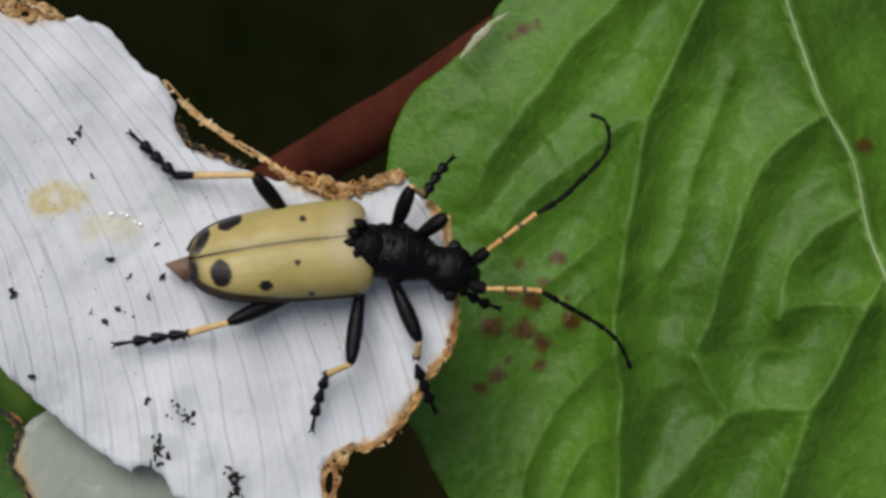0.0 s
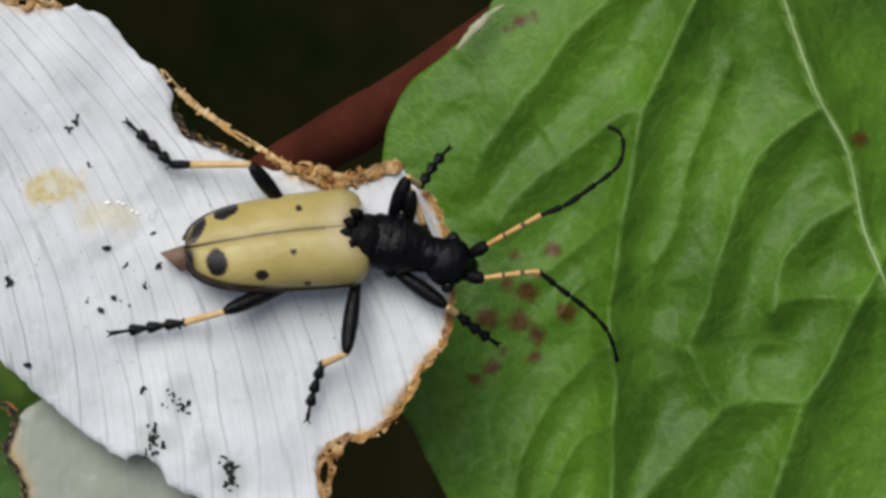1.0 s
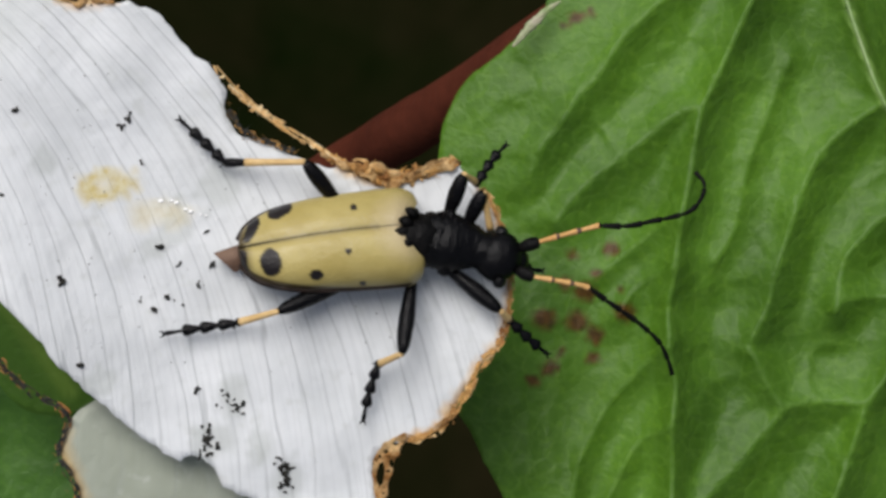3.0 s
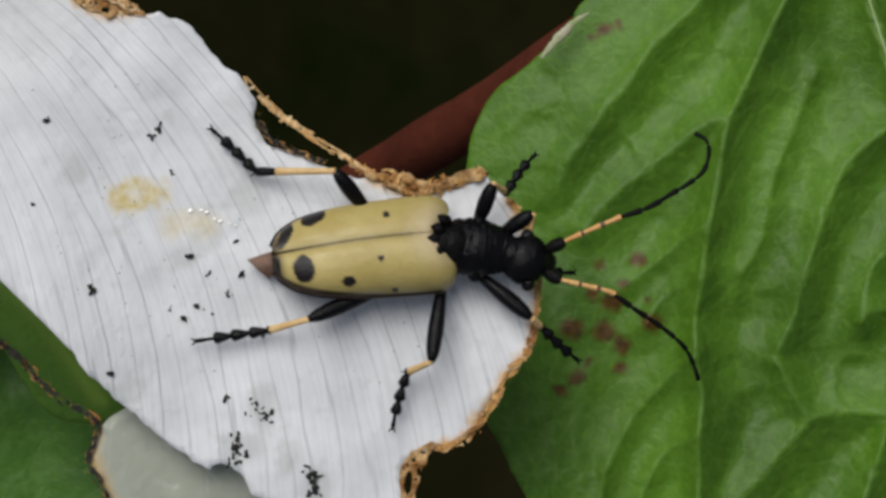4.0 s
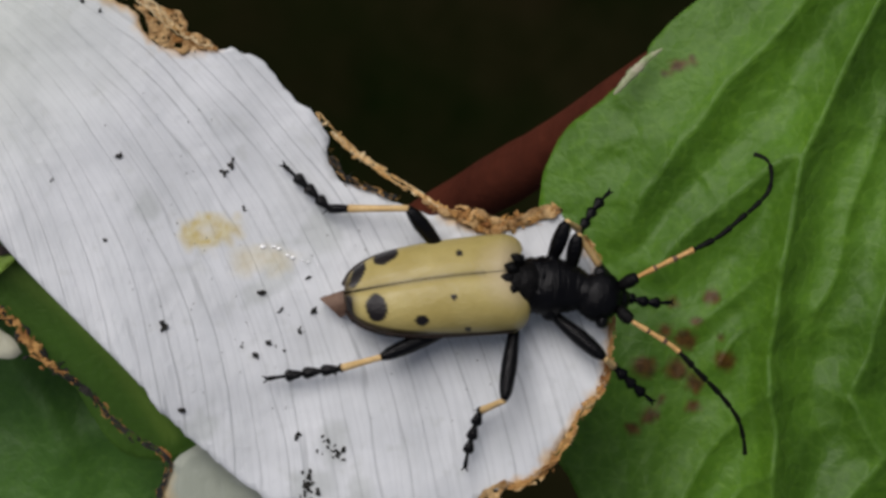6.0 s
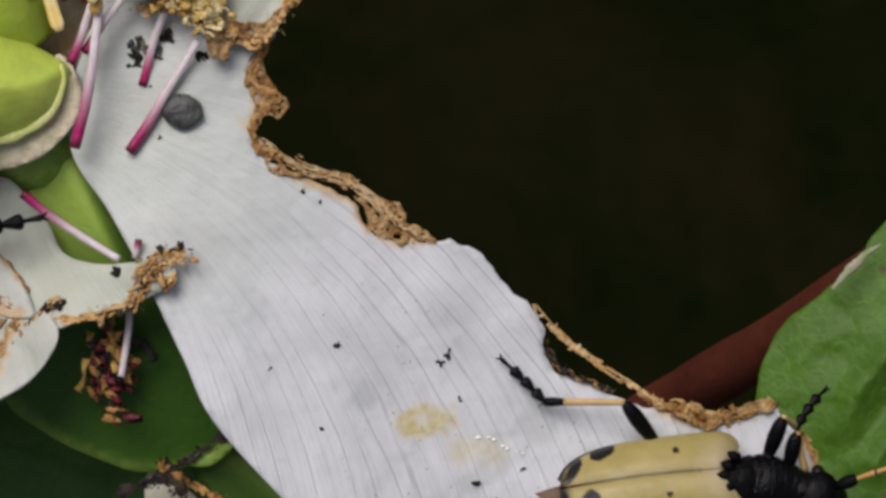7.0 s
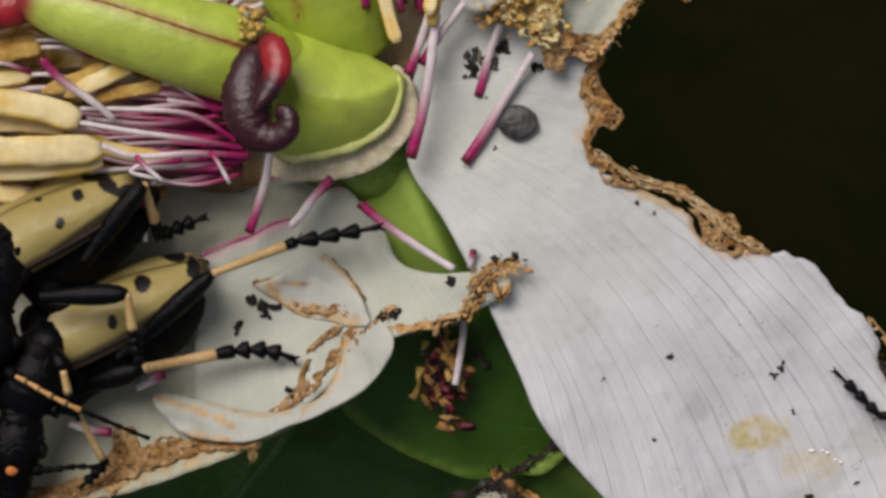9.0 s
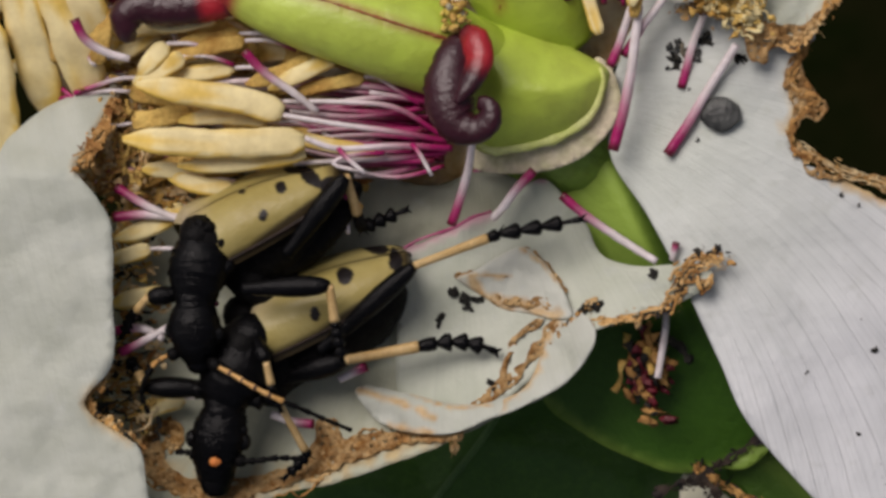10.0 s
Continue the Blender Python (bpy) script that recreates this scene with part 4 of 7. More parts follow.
def other_petals():
    # petal below the long one, its shade put into the grey colour
    edge = [*[(4.1, -12.5), (2.2, -13.3), (1.1, -14.2), (0.3, -15.9), (1.0, -17.5), (1.3, -18.5), (0.5, -20.7), (0.5, -22.9), (2.4, -27.8), (8.1, -29.5), (15.1, -28.1), (18.4, -23.3), (16.5, -18.7), (12.0, -13.5), (8.2, -10.9)]]
    h5 = lambda P: -2.6 - 0.12 * np.clip(-12 - P[:, 1], 0, 20) + 0.5 * soft_noise(P, 0.1, 2.0) + 0.06 * np.sin(P[:, 0] * 1.2)
    out = ragged(edge, 0.4, 0.2, 6.0)
    m5 = lambda P: {**fan_marks(P, 14), "dry": np.clip(1 - to_lines(P, [[(0.3, -14.6), (0.3, -15.9), (1.0, -17.5), (1.3, -18.5), (0.5, -20.7), (0.5, -22.9)]]) / 0.8, 0, 1), "wet": 0 * P[:, 0], "green": 0.12 + 0 * P[:, 0]}
    p = mesh_part("petal", sheet(out, h5, 0.6, 0.12, m5), PETAL_SHADED, flower, "greyish white petal in shade beneath the long one")
    hh = lambda q: float(h5(np.atleast_2d(q))[0])
    b = Build()
    crumbs(b, [(-0.6, -12.9), (0.4, -13.5), (0.9, -14.3), (0.3, -15.9), (1.0, -17.5), (1.3, -18.5), (0.6, -20.7)], hh, 0.11, 0.16, 11, 70)
    crumbs(b, [(9.7, -21.8), (10.4, -21.5), (10.8, -22.5)], hh, 0.4, 0.3, 12, 40)
    mesh_part("dried_edge", b.data(), [DRY, FRASS], p, "dark brown frayed rim")
    b = Build()
    crumbs(b, [(-4.9, -9.1), (-4.1, -9.7), (-3.3, -10.4), (-2.1, -11.8), (-0.8, -12.9)], lambda q: -6.0, 0.2, 0.15, 13, 40)
    mesh_part("dried_edge", b.data(), [DRY, FRASS], p, "thin orange-brown dried strand")
    edge = [(-12.4, -3.9), (-11.2, -4.6), (-9.6, -5.4), (-8.4, -6.4), (-7.7, -7.0), (-7.4, -7.8), (-8.1, -8.2), (-9.3, -8.1), (-11.2, -8.0), (-12.4, -7.6)]
    h9 = lambda P: -7.6 + 0.4 * soft_noise(P, 0.3, 2.0)
    m9 = lambda P: {**fan_marks(P, 14), "dry": 0.2 + 0 * P[:, 0], "wet": 0 * P[:, 0], "green": 0.1 + 0 * P[:, 0]}
    p9 = mesh_part("petal", sheet(ragged(edge, 0.4, 0.2, 6.0), h9, 0.6, 0.12, m9), PETAL_SOFT, flower, "shrivelled whitish petal scrap with blackened edge")
    b = Build()
    crumbs(b, [(-11.8, -3.6), (-10.9, -4.2), (-9.3, -5.1), (-7.7, -6.1), (-7.1, -7.0), (-6.3, -8.0), (-4.9, -9.1)], lambda q: -6.6, 0.45, 0.28, 14, 90)
    mesh_part("dried_edge", b.data(), [FRASS, DRY], p9, "blackened dried margin")

    # cupped petal that holds the pair of beetles
    cup = [*[(-24.8, 12.9), (-22.8, 13.0), (-20.8, 12.5), (-19.5, 11.5), (-18.2, 9.9), (-17.3, 8.2), (-15.2, 7.5), (-13.0, 7.8), (-11.5, 7.7), (-11.0, 7.0), (-12.4, 5.8), (-15.5, 4.8), (-17.5, 4.1), (-17.7, 3.1), (-18.6, 1.5), (-20.2, 0.2), (-22.4, -0.8), (-25.7, -2.5), (-28.9, -3.9), (-32.2, -5.0), (-35.4, -5.9), (-39.4, -6.8), (-43.7, -6.3), (-45.5, -3.7), (-46.0, 1.2), (-46.8, 6.1), (-45.9, 10.1), (-41.6, 11.8), (-35.9, 12.9), (-31.0, 12.9), (-27.3, 12.0)]]
    out2 = ragged(cup, 0.35, 0.12, 14.0)
    low = [[(-17.5, 3.5), (-18.6, 1.5), (-20.2, 0.2), (-22.4, -0.8), (-25.7, -2.5), (-28.9, -3.9), (-32.2, -5.0), (-35.4, -5.9), (-39.4, -6.8), (-43.7, -6.3)]]

    def h2(P):
        rim = to_lines(P, low)
        arm = np.clip((P[:, 0] + 19) / 6, 0, 1.5)
        return -1.5 + 2.4 * np.exp(-rim / 2.2) + 2.7 * arm + 0.4 * soft_noise(P, 0.18, 5.0) + 0.12 * soft_noise(P, 0.8, 6.0)

    pink = [[(-29.2, 8.1), (-27.9, 8.9), (-26.0, 9.6), (-24.7, 10.3), (-23.7, 10.6)], [(-24.8, 12.9), (-22.8, 13.1), (-20.8, 12.6)]]
    m2 = lambda P: {**fan_marks(P, 20, (-26, 22), 0.0), "dry": np.clip(1 - to_lines(P, [[(-25.7, -2.0), (-28.9, -2.9), (-32.2, -4.2), (-35.4, -5.2), (-39.4, -6.0), (-43.1, -4.6), (-43.7, -3.0)], [(-17.5, 4.2), (-15.5, 4.8), (-12.4, 5.8), (-11.0, 7.1)]]) / 1.1 + 1.3 * soft_noise(P, 1.5, 7.0), 0, 1) * 0.75, "wet": 0 * P[:, 0], "green": 0.16 + 0 * P[:, 0]}
    p2 = mesh_part("petal", sheet(out2, h2, 0.42, 0.14, m2), PETAL_DULL, flower, "cupped cream-white petal with curled gnawed rim")
    hh2 = lambda q: float(h2(np.atleast_2d(q))[0])
    b = Build()
    crumbs(b, [(-17.7, 3.9), (-19.3, 4.2), (-16.1, 4.6), (-14.2, 5.1), (-12.9, 5.8)], hh2, 0.16, 0.24, 21, 110)
    crumbs(b, [(-13.1, 5.6), (-12.5, 6.8), (-11.7, 7.9), (-10.4, 8.2)], hh2, 0.2, 0.3, 22, 120, 3)
    lace(b, [(-15.1, 4.6), (-13.6, 5.3), (-13.1, 6.4), (-12.2, 8.0), (-10.3, 8.2)], hh2, 0.7, 16, 0.16, 36, 3, 0.4)
    lace(b, [(-12.8, 6.8), (-11.7, 6.9), (-11.0, 6.8), (-11.8, 6.0)], hh2, 0.2, 6, 0.16, 37, 3, 0.4)
    lace(b, [(-19.3, 3.9), (-18.7, 4.6), (-18.1, 5.3), (-17.3, 5.6)], hh2, 0.2, 7, 0.16, 38, 3, 0.5)
    mesh_part("dried_edge", b.data(), [DRY, DRY_PALE, FRASS], p2)
    b = Build()
    lace(b, [(-25.7, -1.9), (-27.6, -2.1), (-30.2, -2.6), (-32.2, -3.3), (-33.5, -4.4), (-35.8, -5.1), (-38.1, -5.7), (-41.1, -5.6)], hh2, 0.7, 12, 0.13, 23)
    lace(b, [(-33.6, -1.4), (-32.9, -2.4), (-32.2, -3.3), (-33.2, -4.3), (-34.1, -5.0)], hh2, 0.6, 7, 0.14, 33)
    lace(b, [(-43.9, -2.2), (-43.4, -3.3), (-43.4, -4.6), (-42.1, -5.4), (-39.4, -5.9)], hh2, 0.7, 10, 0.15, 24)
    lace(b, [(-43.5, -2.5), (-42.5, -2.1), (-41.7, -2.6), (-42.2, -3.6)], hh2, 0.4, 12, 0.2, 34)
    crumbs(b, [(-25.7, -1.9), (-25.5, -2.8), (-25.6, -3.2)], hh2, 0.3, 0.15, 25, 25)
    mesh_part("dried_edge", b.data(), [DRY, DRY_PALE], p2, "ochre crumbly dried rim")
    tissue(p2, [(-43.0, -2.4), (-42.3, -4.2), (-40.8, -5.0), (-38.0, -5.1), (-35.6, -4.5), (-33.8, -3.4), (-33.4, -1.7), (-32.4, -1.5), (-31.9, -2.6), (-29.5, -2.0), (-26.5, -1.5), (-25.3, -1.7), (-25.4, -2.5), (-27.6, -2.8), (-30.2, -3.5), (-32.6, -4.4), (-35.6, -5.5), (-38.2, -6.2), (-41.2, -6.2), (-43.4, -5.1), (-44.0, -3.6), (-43.7, -2.6)], hh2, [], "ochre dried tissue flaking off the cupped rim", 0.4, 0.25, 34)
    # curled flaps of the cupped petal
    def flap(name, outline, ridge, low, rise, stains, label):
        out = ragged(outline, 0.25, 0.07, 33.0)

        def hf(P):
            return h2(P) + 0.75 - 0.6 * np.clip((P[:, 0] + 22) / 4, 0, 1) + low + rise * np.exp(-(to_lines(P, [ridge]) / 0.8) ** 2) + 0.12 * soft_noise(P, 1.1, 3.0)

        def mf(P):
            dry = np.zeros(len(P))
            for line, wide in stains:
                dry = np.maximum(dry, np.clip(1.25 - to_lines(P, [line]) / wide + 1.1 * soft_noise(P, 1.7, 8.0), 0, 1))
            return {**fan_marks(P, 20, (-26, 22), 0.0), "dry": dry * 0.85, "wet": 0 * P[:, 0], "green": 0.02 + 0 * P[:, 0]}

        mesh_part(name, sheet(out, hf, 0.2, 0.12, mf), PETAL_CREAM, p2, label)

    flap("curled_flap", [(-25.7, 6.8), (-24.6, 7.2), (-23.5, 7.9), (-22.0, 8.6), (-20.9, 8.0), (-19.9, 6.9), (-19.2, 5.7), (-18.9, 4.7), (-19.8, 4.5), (-21.3, 4.8), (-22.9, 5.1), (-24.2, 5.8), (-25.2, 6.4)], [(-24.6, 7.2), (-22.0, 8.2), (-19.9, 6.6), (-19.2, 5.0)], 0.1, 0.4,
         (([(-24.9, 6.5), (-23.6, 5.6), (-21.6, 5.1), (-19.8, 4.7)], 0.42), ([(-21.9, 8.5), (-20.7, 7.7), (-19.5, 6.3)], 0.12), ([(-25.7, 6.8), (-24.6, 7.0), (-22.5, 6.9)], 0.12)), "curled white flap with brown lower edge")
    flap("curled_flap", [(-19.0, 5.2), (-17.7, 4.3), (-17.7, 3.1), (-18.7, 1.4), (-20.3, 0.2), (-23.1, -1.1), (-23.5, -0.6), (-21.7, 0.5), (-20.9, 1.8), (-20.4, 3.4), (-19.8, 4.4)], [(-18.4, 4.1), (-18.6, 2.1), (-20.5, 0.5), (-22.8, -0.8)], 0.16, 0.3,
         (([(-19.7, 4.5), (-20.6, 3.4), (-20.9, 1.8), (-21.7, 0.5), (-23.5, -0.7)], 0.35),), "white rim of the cupped petal, folded inwards")
    for line, wide, label in (([(-25.8, 6.8), (-25.0, 7.0), (-24.3, 6.3), (-23.3, 5.7), (-22.0, 5.4), (-20.7, 5.4), (-19.8, 4.9)], 0.4, "ochre dried lower edge of the curl"),
                              ([(-21.7, 8.7), (-20.8, 7.7), (-19.9, 6.7), (-19.3, 6.1)], 0.2, "thin tan dried strip"),
                              ([(-19.2, 5.5), (-19.6, 4.5), (-20.3, 3.5), (-21.0, 2.5), (-21.6, 1.7), (-22.4, 0.9), (-23.4, 0.2), (-24.6, -0.6)], 0.46, "crumpled ochre dried tissue along the inner fold"),
                              ([(-20.3, 4.6), (-21.7, 3.8), (-22.4, 2.8), (-22.8, 1.8), (-22.9, 0.6)], 0.2, "thin straw-coloured dried strand"),
                              ([(-25.4, 7.0), (-24.0, 7.1), (-22.4, 6.9)], 0.13, "thin tan dried strip")):
        tissue(p2, band(line, wide), lambda q: hh2(q) + 0.45 - 0.5 * min(1.0, max(0.0, (q[0] + 22) / 4)), [], label, 0.26, 0.42, 8)
    # white roll on the lower rim
    flap("rolled_rim", [(-31.4, 0.2), (-30.5, 0.5), (-28.3, 0.1), (-25.7, -0.4), (-23.9, -0.4), (-22.3, 0.1), (-22.5, -0.6), (-24.1, -1.5), (-26.0, -2.2), (-28.3, -2.1), (-29.9, -1.6), (-30.9, -0.6)], [(-31.0, -0.1), (-28.3, -0.7), (-25.7, -1.1), (-23.1, -0.6)], 0.1, 0.4,
         (([(-31.2, 0.2), (-29.6, -0.2), (-27.7, -0.8), (-26.7, -1.3)], 0.22), ([(-28.0, -0.0), (-25.7, -0.7), (-23.4, -0.4)], 0.12), ([(-29.3, -1.8), (-27.0, -2.2)], 0.25)), "white rolled petal rim with orange-brown stains")
    edge = [(-29.1, 7.9), (-27.7, 8.8), (-26.0, 9.5), (-24.7, 10.2), (-23.4, 10.7), (-21.0, 12.5), (-19.5, 11.5), (-18.2, 9.9), (-17.4, 8.3), (-15.2, 7.6), (-13.0, 7.8), (-11.5, 7.7), (-11.0, 7.0), (-12.4, 5.8), (-15.5, 4.7), (-17.5, 4.0), (-19.0, 3.7), (-19.8, 2.8), (-21.5, 0.8), (-24.1, -0.9), (-27.0, -1.1), (-28.8, -0.0), (-29.0, 3.2)]
    h7 = lambda P: h2(P) + 0.75 + 1.5 * np.exp(-(np.hypot(P[:, 0] + 22.0, P[:, 1] - 13.5) / 3.0) ** 2) - 0.6 * np.clip((P[:, 0] + 22) / 4, 0, 1)
    mesh_part("petal", sheet(ragged(edge, 0.3, 0.08, 24.0), h7, 0.45, 0.12, lambda P: {**m2(P), "dry": 0 * P[:, 0], "pink": 0.8 * np.clip(1 - to_lines(P, pink) / (0.7 + 0.4 * soft_noise(P, 0.8, 3.0)), 0, 1) ** 1.5}), PETAL_CREAM, flower, "inner cream-white petal with pink gnawed margin")
    rng = random.Random(5)
    for p, r in zip([(-25.7, 6.0), (-25.1, 5.6), (-24.5, 5.6), (-24.9, 5.0), (-26.6, 4.3), (-23.4, 0.7), (-17.7, 5.2), (-14.5, 7.2)], (0.22, 0.26, 0.2, 0.14, 0.2, 0.16, 0.24, 0.2)):
        b = Build()
        for k in range(3):
            q = np.array(p) + np.array([rng.gauss(0, 0.16), rng.gauss(0, 0.12)])
            s = r * MM * rng.uniform(0.6, 1.1)
            b.blob(up(q, float(h7(np.array([q]))[0]) + 0.12), (s * 1.5, s * 0.9, s * 0.7), 0, rng.random() * 40, 1.1, 5, 8, turn=pose(0, 0, 0, 0, 0, rng.uniform(0, 180)).to_3x3())
        tagged(mesh_part("frass_pellet", b.data(), FRASS, None), "black frass pellet on the cream inner petal", "frass", "frass on the petal")
    # pink gnawed margin
    b = Build()
    for l in pink:
        L = resample(spline(l, 6), 0.25)
        b.tube([up(q, hh2(q) + 0.8) for q in L], 0.00009, 6, rough=0.5)
    mesh_part("pink_margin", b.data(), plain("pink_margin", (0.5, 0.06, 0.2), (0.7, 0.3, 0.42), 600, 0.5), p2, "pink gnawed margin")

    # upright petal at the far side
    edge = [(-54.8, 11.6), (-52.2, 14.6), (-50.2, 16.3), (-47.8, 17.2), (-45.6, 17.6), (-46.6, 15.5), (-47.4, 14.0), (-48.2, 12.7), (-47.1, 11.2), (-46.0, 9.4), (-45.8, 5.5), (-45.7, 1.5), (-46.8, -0.1), (-47.3, -1.0), (-46.4, -1.9), (-44.7, -2.9), (-43.8, -3.7), (-43.3, -6.3), (-42.6, -10.1), (-52.0, -12.1), (-62.3, -10.8), (-66.3, 2.4), (-61.3, 10.9)]
    fold = [[(-63.1, 12.5), (-52.8, 12.4), (-50.4, 12.4), (-48.0, 12.6)]]

    def h3(P):
        d = np.clip(P[:, 1] - fold[0][1][1], 0, 9)
        return 7.0 - 0.75 * d + 0.25 * np.clip(P[:, 0] + 37, -6, 4) + 0.5 * soft_noise(P, 0.2, 12.0) + 0.03 * np.sin(P[:, 0] * 2.2 + 0.4 * P[:, 1]) + 0.15 * soft_noise(P, 0.7, 21.0)

    STAINS = ((-50.2, -5.1, 0.6, 0.35), (-49.2, -5.9, 0.5, 1.0), (-51.2, 11.9, 0.35, 0.5), (-49.0, 12.3, 0.7, 0.4))
    m3 = lambda P: {"fan": P[:, 0] * 0.9 + 0.25 * P[:, 1], "reach": P[:, 1], "dry": np.clip(1 - to_lines(P, [[(-45.6, 17.6), (-46.6, 15.5), (-47.4, 14.0), (-48.2, 12.7)], [(-46.8, -0.1), (-47.3, -1.0), (-46.4, -1.9), (-44.7, -2.9)]]) / 0.5, 0, 1) * 0.8, "wet": 0.0 * P[:, 0], "green": 0.12 + 0 * P[:, 0], "blot": np.max([spot_mark(P, (x, y), rx, ry, x, 0.7) for x, y, rx, ry in STAINS], axis=0)}
    p3 = mesh_part("petal", sheet(ragged(edge, 0.4, 0.1, 15.0), h3, 0.5, 0.14, m3), PETAL_COOL, flower, "folded cream-white petal standing up at the side")
    hh3 = lambda q: float(h3(np.atleast_2d(q))[0])
    b = Build()
    crumbs(b, [(-46.0, 16.9), (-46.4, 15.5), (-47.2, 14.2), (-47.9, 13.0)], hh3, 0.4, 0.35, 31, 110, 2)
    mesh_part("dried_edge", b.data(), [DRY_PALE, DRY], p3)
    b = Build()
    crumbs(b, [(-46.0, 1.5), (-46.8, -0.1), (-47.3, -1.0), (-46.4, -1.9), (-44.7, -2.9), (-43.8, -3.7)], hh3, 0.35, 0.4, 32, 130, 3, -0.6)
    mesh_part("dried_edge", b.data(), [DRY_PALE, DRY, FRASS], p3, "dark shrivelled corner")

    # torn petal above the long one
    edge = [(-9.7, 21.1), (-8.7, 22.7), (-8.1, 25.3), (-6.5, 26.6), (-4.5, 27.6), (-3.3, 29.3), (0.6, 31.2), (0.3, 28.6), (-1.3, 26.7), (-2.3, 25.0), (-3.9, 23.7), (-4.8, 22.4), (-5.5, 21.3), (-6.4, 20.3), (-8.0, 21.1)]
    h4 = lambda P: 2.3 + 0.4 * soft_noise(P, 0.3, 3.0) + 0.12 * np.sin((P[:, 0] - 0.6 * P[:, 1]) * 3)
    out4 = ragged(edge, 0.3, 0.15, 16.0)
    m4 = lambda P: {"fan": (P[:, 0] + 0.7 * P[:, 1]) * 1.2, "reach": P[:, 0], "dry": np.clip(1 - to_lines(P, [[(-9.7, 21.1), (-8.0, 21.1), (-6.4, 20.3), (-5.5, 21.3), (-4.8, 22.4), (-3.9, 23.7), (-2.3, 25.0), (-1.3, 26.7), (0.3, 28.6)]]) / 0.5, 0, 1), "wet": 0.0 * P[:, 0], "green": 0.1 + 0 * P[:, 0]}
    p4 = mesh_part("petal", sheet(out4, h4, 0.4, 0.14, m4), PETAL_SOFT, flower, "torn white petal with crumbly brown margin")
    hh4 = lambda q: float(h4(np.atleast_2d(q))[0])
    b = Build()
    crumbs(b, [(-9.5, 20.8), (-8.0, 21.0), (-6.8, 20.3), (-5.8, 21.0), (-4.8, 22.4), (-3.9, 23.6), (-2.3, 25.0), (-1.3, 26.7), (-0.4, 28.3)], hh4, 0.25, 0.3, 41, 150)
    tissue(p4, [(-9.6, 21.2), (-8.6, 21.6), (-7.3, 21.3), (-6.0, 21.5), (-5.1, 22.6), (-4.1, 23.5), (-2.8, 24.5), (-1.9, 25.4), (-1.4, 26.5), (-1.2, 27.8), (-0.1, 28.0), (-0.8, 26.8), (-1.0, 25.9), (-1.3, 24.6), (-1.1, 23.4), (-2.0, 24.1), (-3.1, 23.8), (-4.4, 22.7), (-5.0, 21.8), (-6.0, 20.5), (-7.0, 20.4), (-7.9, 20.0), (-8.3, 19.1), (-9.1, 19.4), (-9.4, 20.4)], hh4,
           [oval((-8.2, 20.6), 0.25, 0.14), oval((-3.8, 23.7), 0.2, 0.12, 40), oval((-2.4, 24.7), 0.2, 0.12, 40), oval((-6.9, 20.9), 0.2, 0.12), oval((-1.4, 25.9), 0.12, 0.2)], "crumpled orange-brown dried band", 0.45, 0.25, 22)
    crumbs(b, [(-2.3, 24.9), (-1.6, 24.2), (-1.1, 23.7)], hh4, 0.25, 0.15, 42, 30)
    crumbs(b, [(-13.2, 22.1), (-11.9, 22.4), (-10.0, 21.9), (-8.7, 21.3), (-7.7, 20.8)], hh4, 0.35, 0.35, 43, 120)
    mesh_part("dried_edge", b.data(), [DRY, DRY_PALE], p4)
    edge = [(-15.7, 25.4), (-15.4, 26.2), (-14.8, 26.5), (-13.8, 26.1), (-12.5, 25.4), (-11.1, 24.6), (-11.2, 24.0), (-11.8, 23.2), (-12.5, 22.7), (-13.8, 22.8), (-14.8, 24.0)]
    h6 = lambda P: 3.5 + 0.5 * soft_noise(P, 0.35, 5.0) + 0.15 * soft_noise(P, 1.2, 2.0)
    m6 = lambda P: {"fan": P[:, 0] * 0.6, "reach": P[:, 1], "dry": 0.03 + 0 * P[:, 0], "wet": 0 * P[:, 0], "green": 0.03 + 0 * P[:, 0], "pink": 0.05 + 0 * P[:, 0]}
    mesh_part("petal", sheet(ragged(edge, 0.3, 0.1, 18.0), h6, 0.35, 0.14, m6), PETAL_CREAM, flower, "small pinkish white petal scrap")
    edge = [(-13.9, 29.8), (-13.4, 27.9), (-11.3, 27.4), (-9.3, 26.7), (-8.3, 26.9), (-7.4, 26.7), (-6.1, 26.4), (-5.3, 26.8), (-4.5, 27.7), (-3.5, 29.9), (-6.0, 32.5), (-11.0, 32.8)]
    h8 = lambda P: 3.3 + 0.2 * np.clip(P[:, 1] - 27, 0, 6) + 0.4 * soft_noise(P, 0.4, 15.0)
    mesh_part("petal", sheet(ragged(edge, 0.3, 0.12, 19.0), h8, 0.35, 0.14, m6), PETAL, flower, "bright white petal edge above the torn one")


other_petals()


